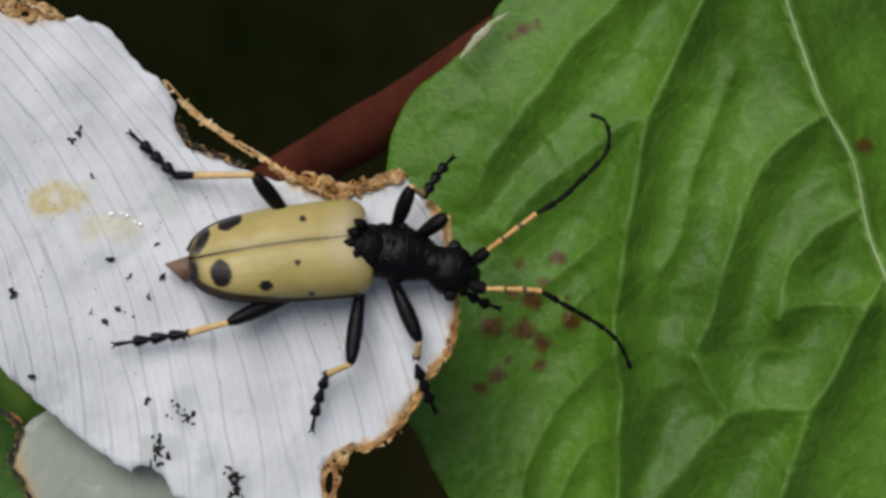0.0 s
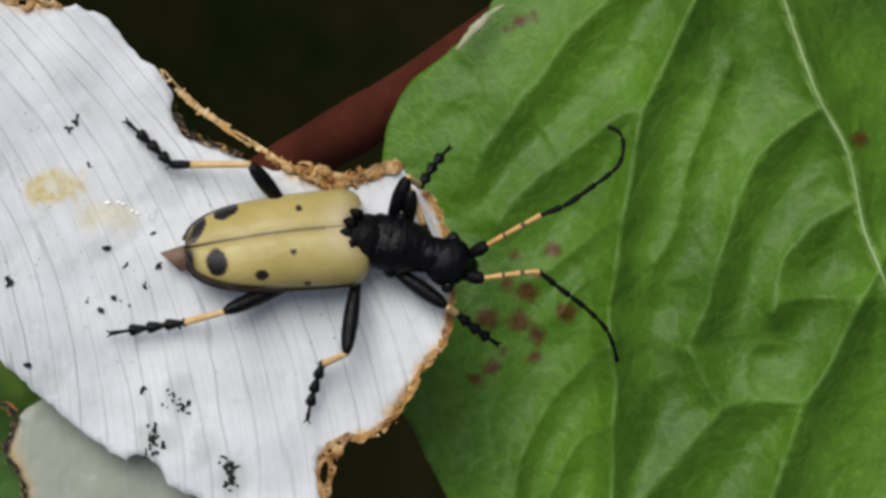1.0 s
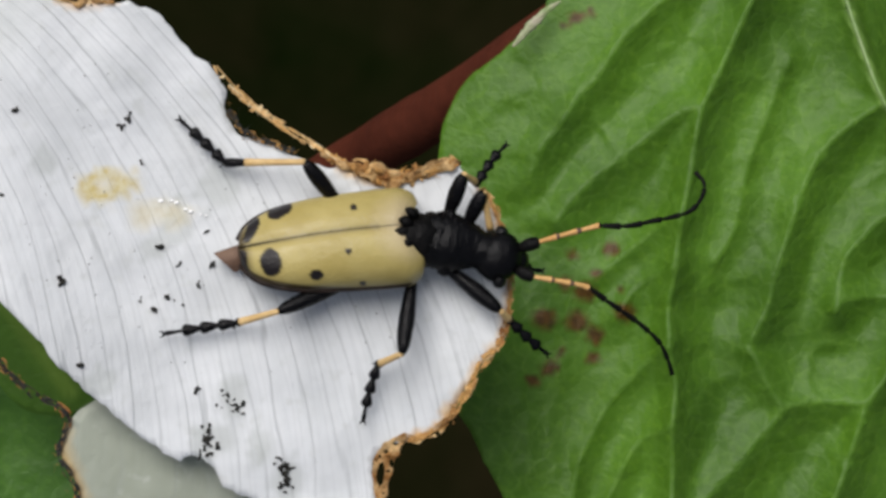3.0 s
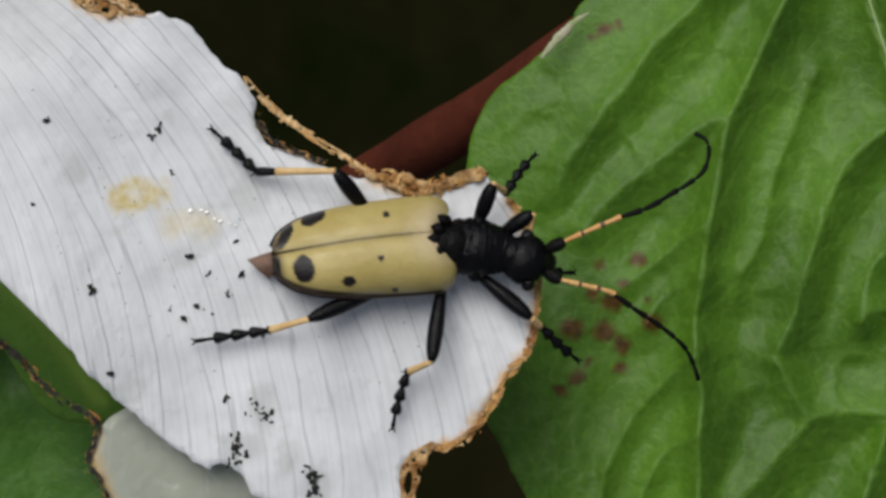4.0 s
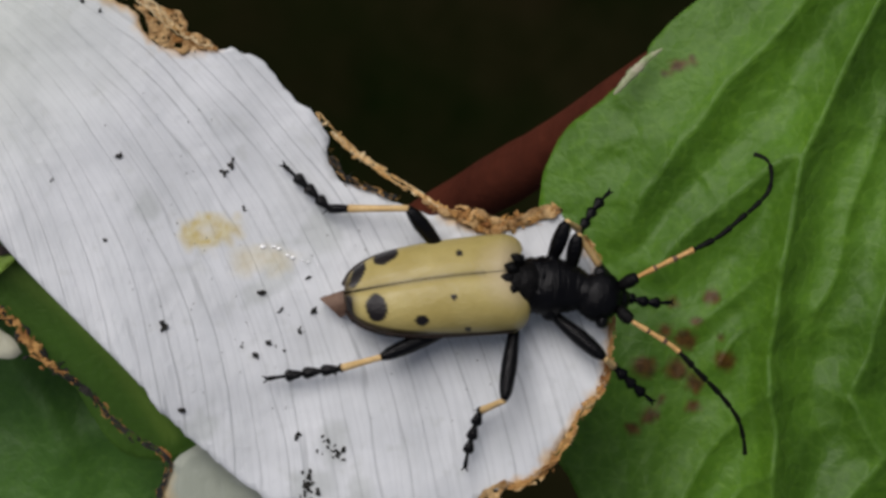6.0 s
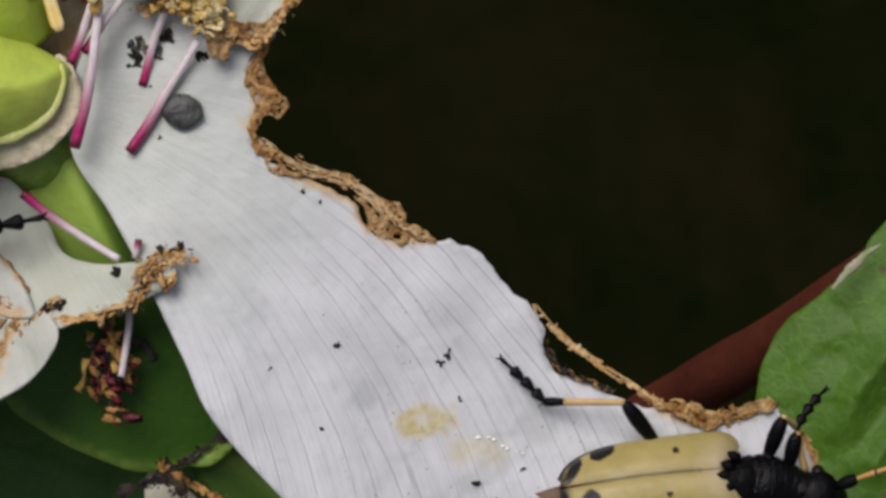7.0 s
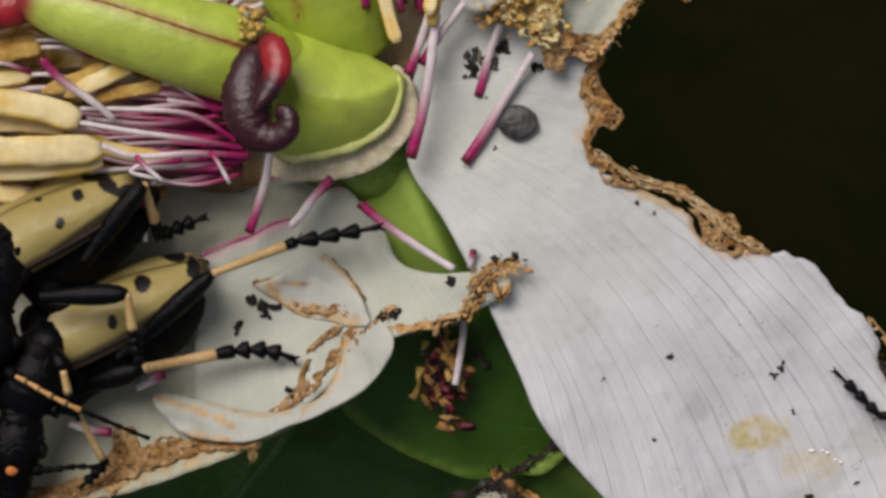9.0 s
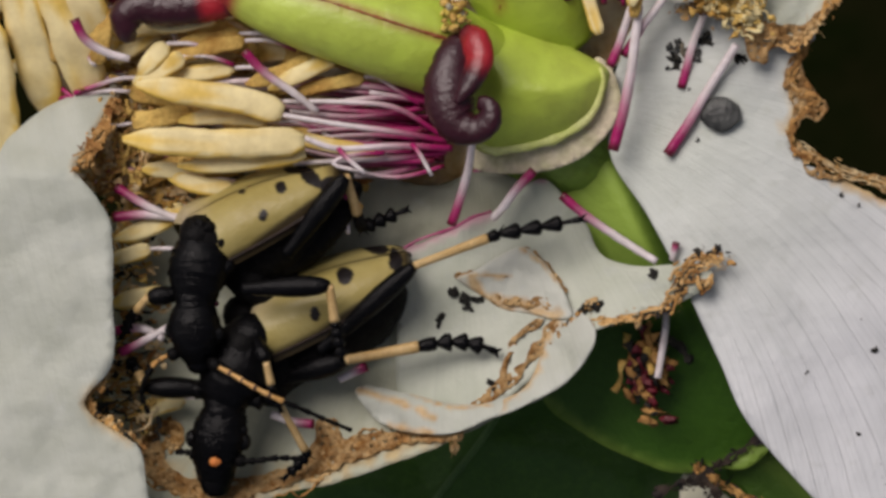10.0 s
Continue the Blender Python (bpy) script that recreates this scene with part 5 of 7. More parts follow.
def sepals():
    edge = [(-19.5, 13.1), (-16.6, 14.4), (-14.9, 12.8), (-13.2, 9.9), (-10.6, 5.5), (-8.6, 1.4), (-7.6, -1.7), (-8.6, -2.9), (-10.5, -3.8), (-13.0, -4.0), (-15.6, -3.2), (-18.2, -1.9), (-20.5, 0.0), (-19.3, 2.8), (-18.7, 5.4), (-19.4, 8.2), (-20.0, 10.8)]
    keel = lambda P: np.clip((P[:, 0] + 17.5) * 0.88 + (P[:, 1] - 13.8) * 0.47, -1.5, 3)
    h = lambda P: 0.9 - 0.42 * np.hypot(P[:, 0] + 14, P[:, 1] - 14) - np.where(keel(P) > 0, 1.1 * keel(P), -0.15 * keel(P)) * np.clip((P[:, 1] - 4) / 4, 0, 1) + 0.3 * soft_noise(P, 0.2, 6.0)
    rimline = [[(-20.5, 0.0), (-18.2, -1.9), (-15.6, -3.2), (-13.0, -4.0), (-10.5, -3.8), (-8.6, -2.9)]]
    # pale zone darkened right of the keel: the fold's shade put into colour
    m = lambda P: {"vein": np.maximum(0.9 * np.exp(-(to_lines(P, rimline) / 0.35) ** 2), np.clip(1 - np.hypot(P[:, 0] + 15.5, P[:, 1] - 14) / 9.5, 0, 1) * 3.4 * (1 - 0.75 * np.clip(keel(P) / 0.5, 0, 1))), "spot": 0 * P[:, 0]}
    mesh_part("sepal", sheet(ragged(edge, 0.4, 0.05, 21.0), h, 0.5, 0.3, m), SEPAL, flower, "rounded green sepal with pale rim")
    edge = [(-8.1, -2.6), (-6.0, -3.0), (-4.2, -3.8), (-2.4, -5.0), (-0.5, -6.2), (1.4, -8.3), (3.0, -10.9), (4.4, -13.4), (-1.4, -13.6), (-4.6, -9.4), (-7.2, -6.8), (-9.9, -4.2), (-9.6, -3.1)]
    h2 = lambda P: -7.0 - 0.2 * np.hypot(P[:, 0] + 6, P[:, 1] - 2)
    mesh_part("sepal", sheet(ragged(edge, 0.4, 0.05, 22.0), h2, 0.5, 0.3, lambda P: {"vein": 0.1 + 0.5 * np.exp(-(to_lines(P, [[(-8.1, -2.9), (-5.0, -5.2), (-2.0, -8.2), (1.0, -12.5)]]) / 0.5) ** 2), "spot": 0 * P[:, 0]}), SEPAL, flower, "pointed green sepal")
    edge = [(-10.3, -3.6), (-9.3, -3.1), (-8.4, -2.3), (-7.8, -1.4), (-7.3, -1.2), (-7.3, -2.1), (-8.1, -3.1), (-9.0, -3.7)]
    mesh_part("sepal", sheet(ragged(edge, 0.25, 0.03, 25.0), lambda P: -5.2 + 0.2 * soft_noise(P, 0.5, 6.0), 0.3, 0.3, lambda P: {"vein": 1.0 + 0 * P[:, 0], "spot": 0 * P[:, 0]}), SEPAL, flower, "curled pale green sepal tip")


sepals()


def carpels():
    # receptacle and stalk
    b = Build()
    c = (-20.05, 15.02)
    b.blob(up(c, -3.2), (0.0044, 0.0037, 0.0045), 0, 2.0, 0.06, 14, 22)
    mesh_part("receptacle", b.data(), STEM_GREEN, flower, "pale green receptacle under the carpels")
    b = Build()
    L = resample(spline([(*c, -6), (c[0] - 1, c[1] - 2, -40), (c[0] + 2, c[1] - 5, -200), (c[0] + 2, c[1] - 6, -421)], 6), 4.0)
    b.tube([up(p, p[2]) for p in L], 0.0022, 12)
    mesh_part("stalk", b.data(), STEM_GREEN, flower, "green flower stalk")
    # cream ring
    ring = [(-17.9, 19.5), (-17.1, 19.0), (-16.6, 17.9), (-16.4, 16.8), (-17.0, 15.3), (-18.4, 13.9), (-20.2, 13.1), (-22.2, 12.8), (-24.3, 12.9), (-25.2, 13.6), (-23.5, 15.2), (-20.5, 16.0), (-18.8, 17.6)]
    hc = lambda P: 1.35 + 0.15 * np.minimum(1, to_lines(P, [np.array(ring[:10])]) / 0.7) + 0.14 * soft_noise(P, 1.1, 4.0)
    mesh_part("collar", sheet(ragged(ring, 0.25, 0.05, 51.0), hc, 0.25, 0.5), COLLAR, flower, "cream fleshy collar with pink tinge")

    def plan_point(v):
        k = 1 / (1 - v[2] / MM / HIGH) / MM
        return v[0] * k, v[1] * k

    def pod(axis, radii, heights, label, seam=None, flat=0.9, red_end=False):
        P = spline([(*p, h, r) for p, h, r in zip(axis, heights, radii)], 7)
        P = resample(P, 0.35)
        b = Build()
        b.tube([up(p, p[2]) for p in P], [p[3] * MM for p in P], 26, flat=flat, rough=0.0)
        Q = np.array([plan_point(p) for p in b.v])
        red = np.clip((np.array(b.m["along"]) - 0.9) / 0.1, 0, 1) if red_end else np.zeros(len(Q))
        if seam:
            tops = np.array([p[2] for p in b.v]) > np.interp(np.array(b.m["along"]), np.linspace(0, 1, len(P)), P[:, 2] * MM)
            red = np.maximum(red, 0.55 * np.exp(-(to_lines(Q, [resample(spline(seam, 6), 0.4)]) / 0.6) ** 2) * tops)
        b.m["tip"] = list(red)
        ob = mesh_part("carpel", b.data(), CARPEL, flower, label)
        if seam:
            b = Build()
            S = []
            for p in resample(spline(seam, 6), 0.25):
                k = int(np.argmin(np.hypot(P[:, 0] - p[0], P[:, 1] - p[1])))
                d = np.hypot(P[k, 0] - p[0], P[k, 1] - p[1])
                S.append((p[0], p[1], P[k, 2] + flat * math.sqrt(max(0.1, P[k, 3] ** 2 - d * d)) + 0.04))
            b.tube([up(p, p[2]) for p in S], [0.00008 + 0.00007 * noise.noise(Vector((p[0], p[1], 2.0))) for p in S], 8, flat=0.6, rough=0.5)
            mesh_part("seam", b.data(), SEAM, ob, "dark red seam")
        return ob

    def stigma(ob, line, radii, heights, red, reach=0.16):
        P = resample(spline([(*p, h, r) for p, h, r in zip(line, heights, radii)], 7), 0.2)
        b = Build()
        b.tube([up(p, p[2]) for p in P], [p[3] * MM for p in P], 14, flat=0.7, rough=0.12)
        b.m["tip"] = [max(0.0, 1 - abs(a - red) / reach) for a in b.m["along"]]
        return mesh_part("stigma", b.data(), STIGMA, ob, "curled dark red stigma")

    a = pod([(-19.6, 16.3), (-22.9, 18.2), (-26.9, 19.9), (-31.5, 21.1), (-36.2, 22.4), (-39.6, 23.4)], (1.8, 2.2, 2.7, 2.4, 2.0, 1.2), (0.0, 1.5, 3.2, 4.2, 4.6, 4.8), "long lime-green carpel with red seam",
            [(-26.2, 20.4), (-28.9, 21.2), (-31.5, 22.0), (-34.2, 22.8), (-36.2, 23.3), (-38.2, 23.6), (-39.2, 23.5)], 0.9, True)
    stigma(a, [(-38.6, 23.0), (-40.6, 22.6), (-42.9, 22.2), (-44.6, 22.3), (-45.5, 21.7), (-45.3, 20.7), (-44.9, 20.5)], (1.0, 1.2, 1.1, 1.0, 0.95, 0.7, 0.3), (4.8, 4.8, 5.0, 5.2, 5.2, 5.0, 4.8), 0.2)
    a = pod([(-19.7, 20.0), (-21.1, 22.2), (-22.8, 25.2), (-24.1, 27.9), (-25.4, 30.8)], (2.0, 3.0, 3.5, 3.5, 3.3), (-0.4, 0.6, 1.6, 2.2, 2.6), "lime-green carpel with red seam",
            [(-23.4, 22.2), (-24.0, 24.0), (-25.0, 25.9), (-25.7, 27.2), (-26.5, 29.2)], 0.9)
    # blunt carpel in front
    foot = [(-24.4, 21.9), (-22.1, 21.5), (-19.8, 20.3), (-17.4, 19.0), (-17.2, 18.1), (-17.8, 16.3), (-19.2, 15.1), (-20.9, 14.4), (-22.6, 14.0), (-24.0, 13.9), (-25.2, 14.6), (-26.3, 16.0), (-27.0, 18.3), (-26.8, 20.6), (-25.9, 21.7)]
    out = ragged(foot, 0.25, 0.03, 52.0)
    hem = [np.array(foot[3:11])]

    def dome(P):
        d = to_lines(P, [np.vstack([out, out[:1]])])
        return 1.45 + 3.0 * (1 - (1 - np.minimum(1, (d + 0.02) / 4.4)) ** 2) ** 0.75 + 0.05 * np.clip(-20 - P[:, 0], 0, 6) + 0.1 * soft_noise(P, 0.5, 7.0)

    a = mesh_part("carpel", sheet(out, dome, 0.3, 1.2, lambda P: {"along": np.clip((P[:, 0] + 27) / 12, 0, 0.8) + 0.25 * np.exp(-(to_lines(P, hem) / 0.6) ** 2), "tip": 0 * P[:, 0]}), CARPEL, flower, "blunt smooth lime-green carpel")
    b = Build()
    L = resample(spline(foot[3:11], 8), 0.25)
    L = [q + 0.06 * (np.array([-21.5, 17.8]) - q) for q in L]
    b.tube([up(q, float(dome(np.atleast_2d(q))[0]) + 0.12) for q in L], [0.00034 * (0.35 + 0.65 * math.sin(3.1 * i / len(L))) * (1 + 0.5 * noise.noise(Vector((q[0], q[1], 2.0)))) for i, q in enumerate(L)], 10, flat=0.7, rough=0.2)
    mesh_part("lip", b.data(), plain("pale_green_lip", (0.56, 0.63, 0.17), (0.66, 0.7, 0.28), 500, 0.45), a, "pale yellow-green lip of the carpel")
    stigma(a, [(-25.5, 20.8), (-25.7, 20.2), (-26.1, 19.3), (-26.35, 17.8), (-26.2, 16.6), (-25.7, 15.6), (-24.7, 15.3), (-24.0, 15.8), (-24.0, 16.6), (-24.6, 16.8)], (0.6, 0.9, 1.15, 1.4, 1.4, 1.15, 0.85, 0.8, 0.65, 0.4), (5.6, 5.9, 6.2, 6.4, 6.5, 6.6, 6.8, 7.0, 7.1, 7.0), -1.0)
    # red fold of the same stigma
    stigma(a, [(-25.6, 20.9), (-24.9, 20.4), (-24.6, 19.4), (-24.9, 18.4), (-25.5, 17.4), (-25.9, 16.8)], (0.5, 0.85, 0.85, 0.75, 0.5, 0.2), (6.2, 6.6, 6.9, 7.1, 7.3, 7.4), 0.32, 0.42)


carpels()


def stamens():
    """Filaments from under the carpels, most with a pale yellow anther."""
    rng = random.Random(4)

    def slab(b, A, ra, seed, crumple):
        """A long flattened pollen sac with a groove, blunt at its foot and tapered at its end."""
        n, sides = len(A), 16
        v, f, lobe = [], [], []
        for i, p in enumerate(A):
            s = i / (n - 1)
            d = A[min(i + 1, n - 1)][:2] - A[max(i - 1, 0)][:2]
            d = np.array([d[1], -d[0]]) / (np.hypot(*d) + 1e-9)
            w = ra * min(1, 0.55 + 6 * s) * (1 if s < 0.6 else max(0.22, 1 - ((s - 0.6) / 0.42) ** 3.2))
            for k in range(sides):
                a = 2 * math.pi * k / sides
                q = 1 + crumple * noise.noise(Vector((s * n * 0.3, math.cos(a) * 1.5 + seed, math.sin(a) * 1.5)))
                x = math.copysign(abs(math.cos(a)) ** 0.7, math.cos(a)) * q
                z = math.copysign(abs(math.sin(a)) ** 0.8, math.sin(a)) * 0.45 * q
                x += 0.14 * math.copysign(1, x) * noise.noise(Vector((s * n * 0.22, seed, math.copysign(3, x))))
                if z > 0:
                    z -= 0.24 * math.exp(-((x + 0.15) / 0.16) ** 2)
                v.append(up(p[:2] + d * x * w, p[2] + z * w))
                lobe.append(min(1.0, max(0.0, 0.35 + 0.9 * noise.noise(Vector((s * 2.5, x * 1.2 + seed, 1.0))) + (0.5 if x < -0.75 else 0) + 0.4 * math.exp(-((x + 0.15) / 0.13) ** 2) + (0.35 if s > 0.85 else 0))))
        for i in range(n - 1):
            for k in range(sides):
                f.append((i * sides + k, i * sides + (k + 1) % sides, (i + 1) * sides + (k + 1) % sides, (i + 1) * sides + k))
        f += [tuple(reversed(range(sides))), tuple(range((n - 1) * sides, n * sides))]
        b.add(v, f, 0, lobe=lobe)

    def stamen(line, heights, r, anther=None, hs=None, ra=0.9, old=False, tip=0.0, pale=1.0):
        P = resample(spline([(*p, h) for p, h in zip(line, heights)], 6), 0.35)
        b = Build()
        b.tube([up(p, p[2]) for p in P], [r * MM * (1.15 - 0.3 * i / len(P)) for i in range(len(P))], 7, rough=0.1)
        b.m["tip"] = [max(0.0, 1 - a / 0.07 * pale) * tip for a in b.m["along"]]
        b.m["along"] = [a * pale for a in b.m["along"]]
        s = mesh_part("stamen", b.data(), FILAMENT, flower)
        if anther:
            A = resample(spline([(*p, h) for p, h in zip(anther, hs)], 6), 0.4)
            b = Build()
            slab(b, A, ra, rng.random() * 40, 0.35 if old else 0.14)
            mesh_part("anther", b.data(), ANTHER_OLD if old else ANTHER, s, "withered ochre anther" if old else "pale yellow anther")
        return s

    stamen([(-26.1, 14.2), (-29.4, 14.3), (-32.7, 14.1), (-34.7, 14.7)], (2.5, 4, 4.6, 5), 0.19, [(-34.7, 14.5), (-37.0, 14.4), (-39.3, 14.3), (-42.7, 14.4), (-45.5, 14.5)], (5, 5.3, 5.5, 5.5, 5.2), 0.86)
    stamen([(-26.4, 14.6), (-29.4, 15.1), (-32.7, 15.5), (-36.0, 16.0)], (2.5, 4, 4.5, 4.8), 0.17, [(-36.0, 16.1), (-38.4, 16.8), (-41.1, 17.2), (-44.8, 17.7)], (4.8, 5.0, 5.2, 5.0), 0.78)
    stamen([(-26.4, 14.0), (-29.3, 13.6), (-32.6, 13.4), (-35.3, 13.2)], (2.3, 3.2, 3.5, 3.8), 0.15, [(-34.6, 13.8), (-37.0, 13.4), (-39.3, 13.1), (-42.2, 13.0)], (4.5, 4.6, 4.6, 4.5), 0.5)
    stamen([(-26.7, 14.9), (-29.4, 16.5), (-32.7, 16.8), (-36.0, 16.8)], (2.3, 3.6, 4, 4.0), 0.15)
    stamen([(-30.0, 13.9), (-32.0, 13.7), (-33.0, 13.2), (-31.3, 12.8)], (4.0, 4.6, 4.8, 4.6), 0.13)
    stamen([(-32.7, 14.1), (-32.0, 13.4), (-31.1, 12.7)], (4.9, 5, 4.9), 0.14)
    stamen([(-28.4, 14.4), (-27.9, 13.8), (-27.2, 12.6)], (5, 5.2, 5), 0.13)
    stamen([(-38.4, 19.7), (-37.1, 18.4), (-35.4, 17.3), (-34.0, 16.2)], (5.5, 5, 4.6, 4), 0.24, tip=1.0)
    stamen([(-48.6, 21.5), (-47.9, 20.3), (-46.5, 19.5), (-45.2, 19.2)], (6, 5.6, 5.2, 5), 0.26, tip=1.0)
    # bundle behind the anthers, its deep shadow put into darker magenta
    for k in range(66):
        a = rng.uniform(0, 1)
        x0, y0 = 790 - rng.uniform(0, 60), 185 + rng.uniform(-20, 110)
        ex, ey = 560 - rng.uniform(-120, 220), 215 + (y0 - 240) * 1.2 + rng.gauss(0, 22)
        h = rng.uniform(0.5, 2.9)
        q = [plan10(x0, y0), plan10((x0 + ex) / 2, (y0 + ey) / 2 + rng.gauss(0, 10)), plan10(ex, ey)]
        stamen(q, (h, h + 0.5, h + 0.3), rng.uniform(0.1, 0.19), tip=1.0, pale=0.62)
    # withered anthers in a heap at the far side
    for k in range(74):
        x, y = rng.uniform(-160, 520), rng.uniform(-60, 330)
        if y < 60 and 380 < x:
            x -= 200
        if x < 200 and y > 90:
            y -= 170
        a = math.radians(rng.gauss(172, 24) if x > 180 else rng.gauss(112, 18))
        l = rng.uniform(80, 200)
        h = rng.uniform(-1.0, 3.4)
        dx, dy = math.cos(a), math.sin(a)
        A = [plan10(x, y), plan10(x - dx * l * 0.5 + rng.gauss(0, 6), y - dy * l * 0.5), plan10(x - dx * l, y - dy * l)]
        F = [plan10(x + dx * 130, y - abs(dy) * 30 + rng.gauss(0, 20)), plan10(x + dx * 50, y), plan10(x, y)]
        stamen(F, (h - 0.4, h, h), rng.uniform(0.12, 0.2), A, (h, h + 0.3, h + 0.1), rng.uniform(0.4, 0.75), rng.random() < 0.6)
    for k in range(22):
        x, y = rng.uniform(420, 700), rng.uniform(-170, -30)
        a, l, h = math.radians(rng.uniform(0, 360)), rng.uniform(60, 140), rng.uniform(0.5, 3.5)
        A = [plan10(x, y), plan10(x + math.cos(a) * l * 0.5 + rng.gauss(0, 14), y + math.sin(a) * l * 0.5 + rng.gauss(0, 14)), plan10(x + math.cos(a) * l, y + math.sin(a) * l)]
        if k % 3:
            stamen(A, (h, h + 0.6, h), rng.uniform(0.14, 0.24), tip=0.8)
        else:
            stamen([A[0], (A[0][0] + 1, A[0][1] + 1)], (h, h), 0.15, A, (h, h + 0.3, h), rng.uniform(0.5, 0.8), rng.random() < 0.5)
    for l in ("15,-80 50,60 100,220", "75,-80 125,60 180,200", "-25,40 -5,180 25,380", "125,-60 165,40 200,120"):
        A = [plan10(*[float(c) for c in q.split(",")]) for q in l.split()]
        stamen([A[0], (A[0][0] + 0.5, A[0][1] + 2)], (4.5, 4.5), 0.15, A, (4.4, 3.4, 1.0), 1.2)
    for l, h, w in (("430,60 350,75 300,90", 3.4, 0.45), ("600,100 540,130 480,158", 3.6, 0.5), ("560,105 500,130 440,150", 3.3, 0.45), ("650,135 580,152 520,165", 3.0, 0.4), ("390,28 320,45 262,42", 3.8, 0.5),
                    ("440,72 370,85 290,112", 3.6, 0.45), ("330,100 290,125 240,150", 3.9, 0.6), ("300,78 272,110 250,135", 4.1, 0.55), ("365,318 305,302 255,300", 3.2, 0.5), ("420,335 360,328 300,312", 3.4, 0.5),
                    ("330,365 280,398 205,425", 1.6, 0.55), ("270,440 230,452 190,462", 1.6, 0.5), ("300,520 250,525 200,540", 1.4, 0.55), ("330,700 290,712 240,735", 0.2, 0.6), ("480,215 400,205 320,215", 3.6, 0.5), ("420,120 350,130 280,118", 3.0, 0.5)):
        A = [plan10(*[float(c) for c in q.split(",")]) for q in l.split()]
        stamen([(A[0][0] + 3, A[0][1] - 0.5), (A[0][0] + 1.5, A[0][1]), A[0]], (h - 0.8, h, h), 0.14, A, (h, h + 0.3, h + 0.1), w, w < 0.5)
    # upper tuft
    for k in range(30):
        x, y = rng.uniform(215, 360), rng.uniform(60, 150)
        h = rng.uniform(0.8, 3.0)
        ex, ey = x - rng.uniform(0, 60) + 10, y - rng.uniform(90, 210)
        stamen([plan75(x, y), plan75((x + ex) / 2 + rng.gauss(0, 8), (y + ey) / 2), plan75(ex, ey)], (h, h + 1, h + 1.4), rng.uniform(0.12, 0.24), tip=0.8)
    for l, h in (("350,170 358,120 375,60 372,20", 4.0), ("290,200 270,140 255,90 240,60", 3.0), ("265,60 275,20 270,-30", 5.2), ("345,150 350,120 355,95", 4.6)):
        A = [plan75(*[float(c) for c in q.split(",")]) for q in l.split()]
        stamen([A[-1], (A[-1][0] - 0.3, A[-1][1] + 2)], (h, h), 0.15, A, [h] * len(A), 0.4, rng.random() < 0.2)
    for l in ("0,60 20,110 -10,140", "20,90 -20,120 -60,130", "-10,130 30,140 60,125", "-60,60 -20,80 20,70"):
        A = [plan75(*[float(c) for c in q.split(",")]) for q in l.split()]
        stamen(A, (1, 2, 1.5), 0.2)
    # yellow crumbs and anthers on the torn petal
    b = Build()
    for k in range(150):
        x, y = rng.gauss(520, 40), rng.gauss(100, 40)
        r = rng.uniform(0.06, 0.24) * MM
        b.blob(up(plan75(x, y), 3.4 + rng.uniform(-0.5, 0.8)), (r * rng.uniform(0.9, 1.6), r * rng.uniform(0.6, 1.1), r), rng.choice((0, 1, 1)), rng.random() * 40, 1.5, 6, 9, turn=pose(0, 0, 0, rng.uniform(-50, 50), 0, rng.uniform(0, 180)).to_3x3())
    for k, l in enumerate(([(-11.3, 25.6), (-10.8, 24.3), (-10.2, 23.2), (-9.2, 22.4)], [(-12.2, 23.0), (-11.0, 22.6), (-9.6, 21.9), (-8.4, 21.2)], [(-10.6, 24.8), (-9.0, 25.2), (-7.6, 25.6), (-6.6, 26.3)], [(-10.0, 23.6), (-9.0, 23.0), (-8.2, 22.6)])):
        lace(b, l, lambda q: 3.2, 0.7, 16, 0.17, 150 + k, 2, 0.0)
    crumb = mesh_part("pollen_crumb", b.data(), [ANTHER, ANTHER_OLD], flower, "heap of yellow anther crumbs")
    tagged(crumb, kind="stuff")
    for l in ("440,10 490,15 530,30 560,45", "560,75 600,60 640,25", "420,5 470,25 500,70", "545,80 575,70 610,45", "400,-20 405,20 430,50", "500,60 520,95 560,110"):
        L = resample(spline([plan75(*[float(c) for c in q.split(",")]) for q in l.split()], 6), 0.3)
        b = Build()
        b.tube([up(q, 3.9) for q in L], [0.00024 * (0.6 + 0.6 * math.sin(3.1 * (i + 1) / (len(L) + 1))) for i in range(len(L))], 9, rough=0.9)
        mesh_part("anther", b.data(), ANTHER_OLD, flower, "shed yellow anther")


def plan10(x, y):
    o, ax, ay = (-53.12, 22.62), (-19.74, 22.81), (-52.06, -10.44)
    return (o[0] + (ax[0] - o[0]) * x / 1000 + (ay[0] - o[0]) * y / 1000, o[1] + (ax[1] - o[1]) * x / 1000 + (ay[1] - o[1]) * y / 1000)


def plan75(x, y):
    o, ax, ay = (-27.16, 27.23), (5.12, 27.33), (-26.67, -4.91)
    return (o[0] + (ax[0] - o[0]) * x / 1000 + (ay[0] - o[0]) * y / 1000, o[1] + (ax[1] - o[1]) * x / 1000 + (ay[1] - o[1]) * y / 1000)


stamens()


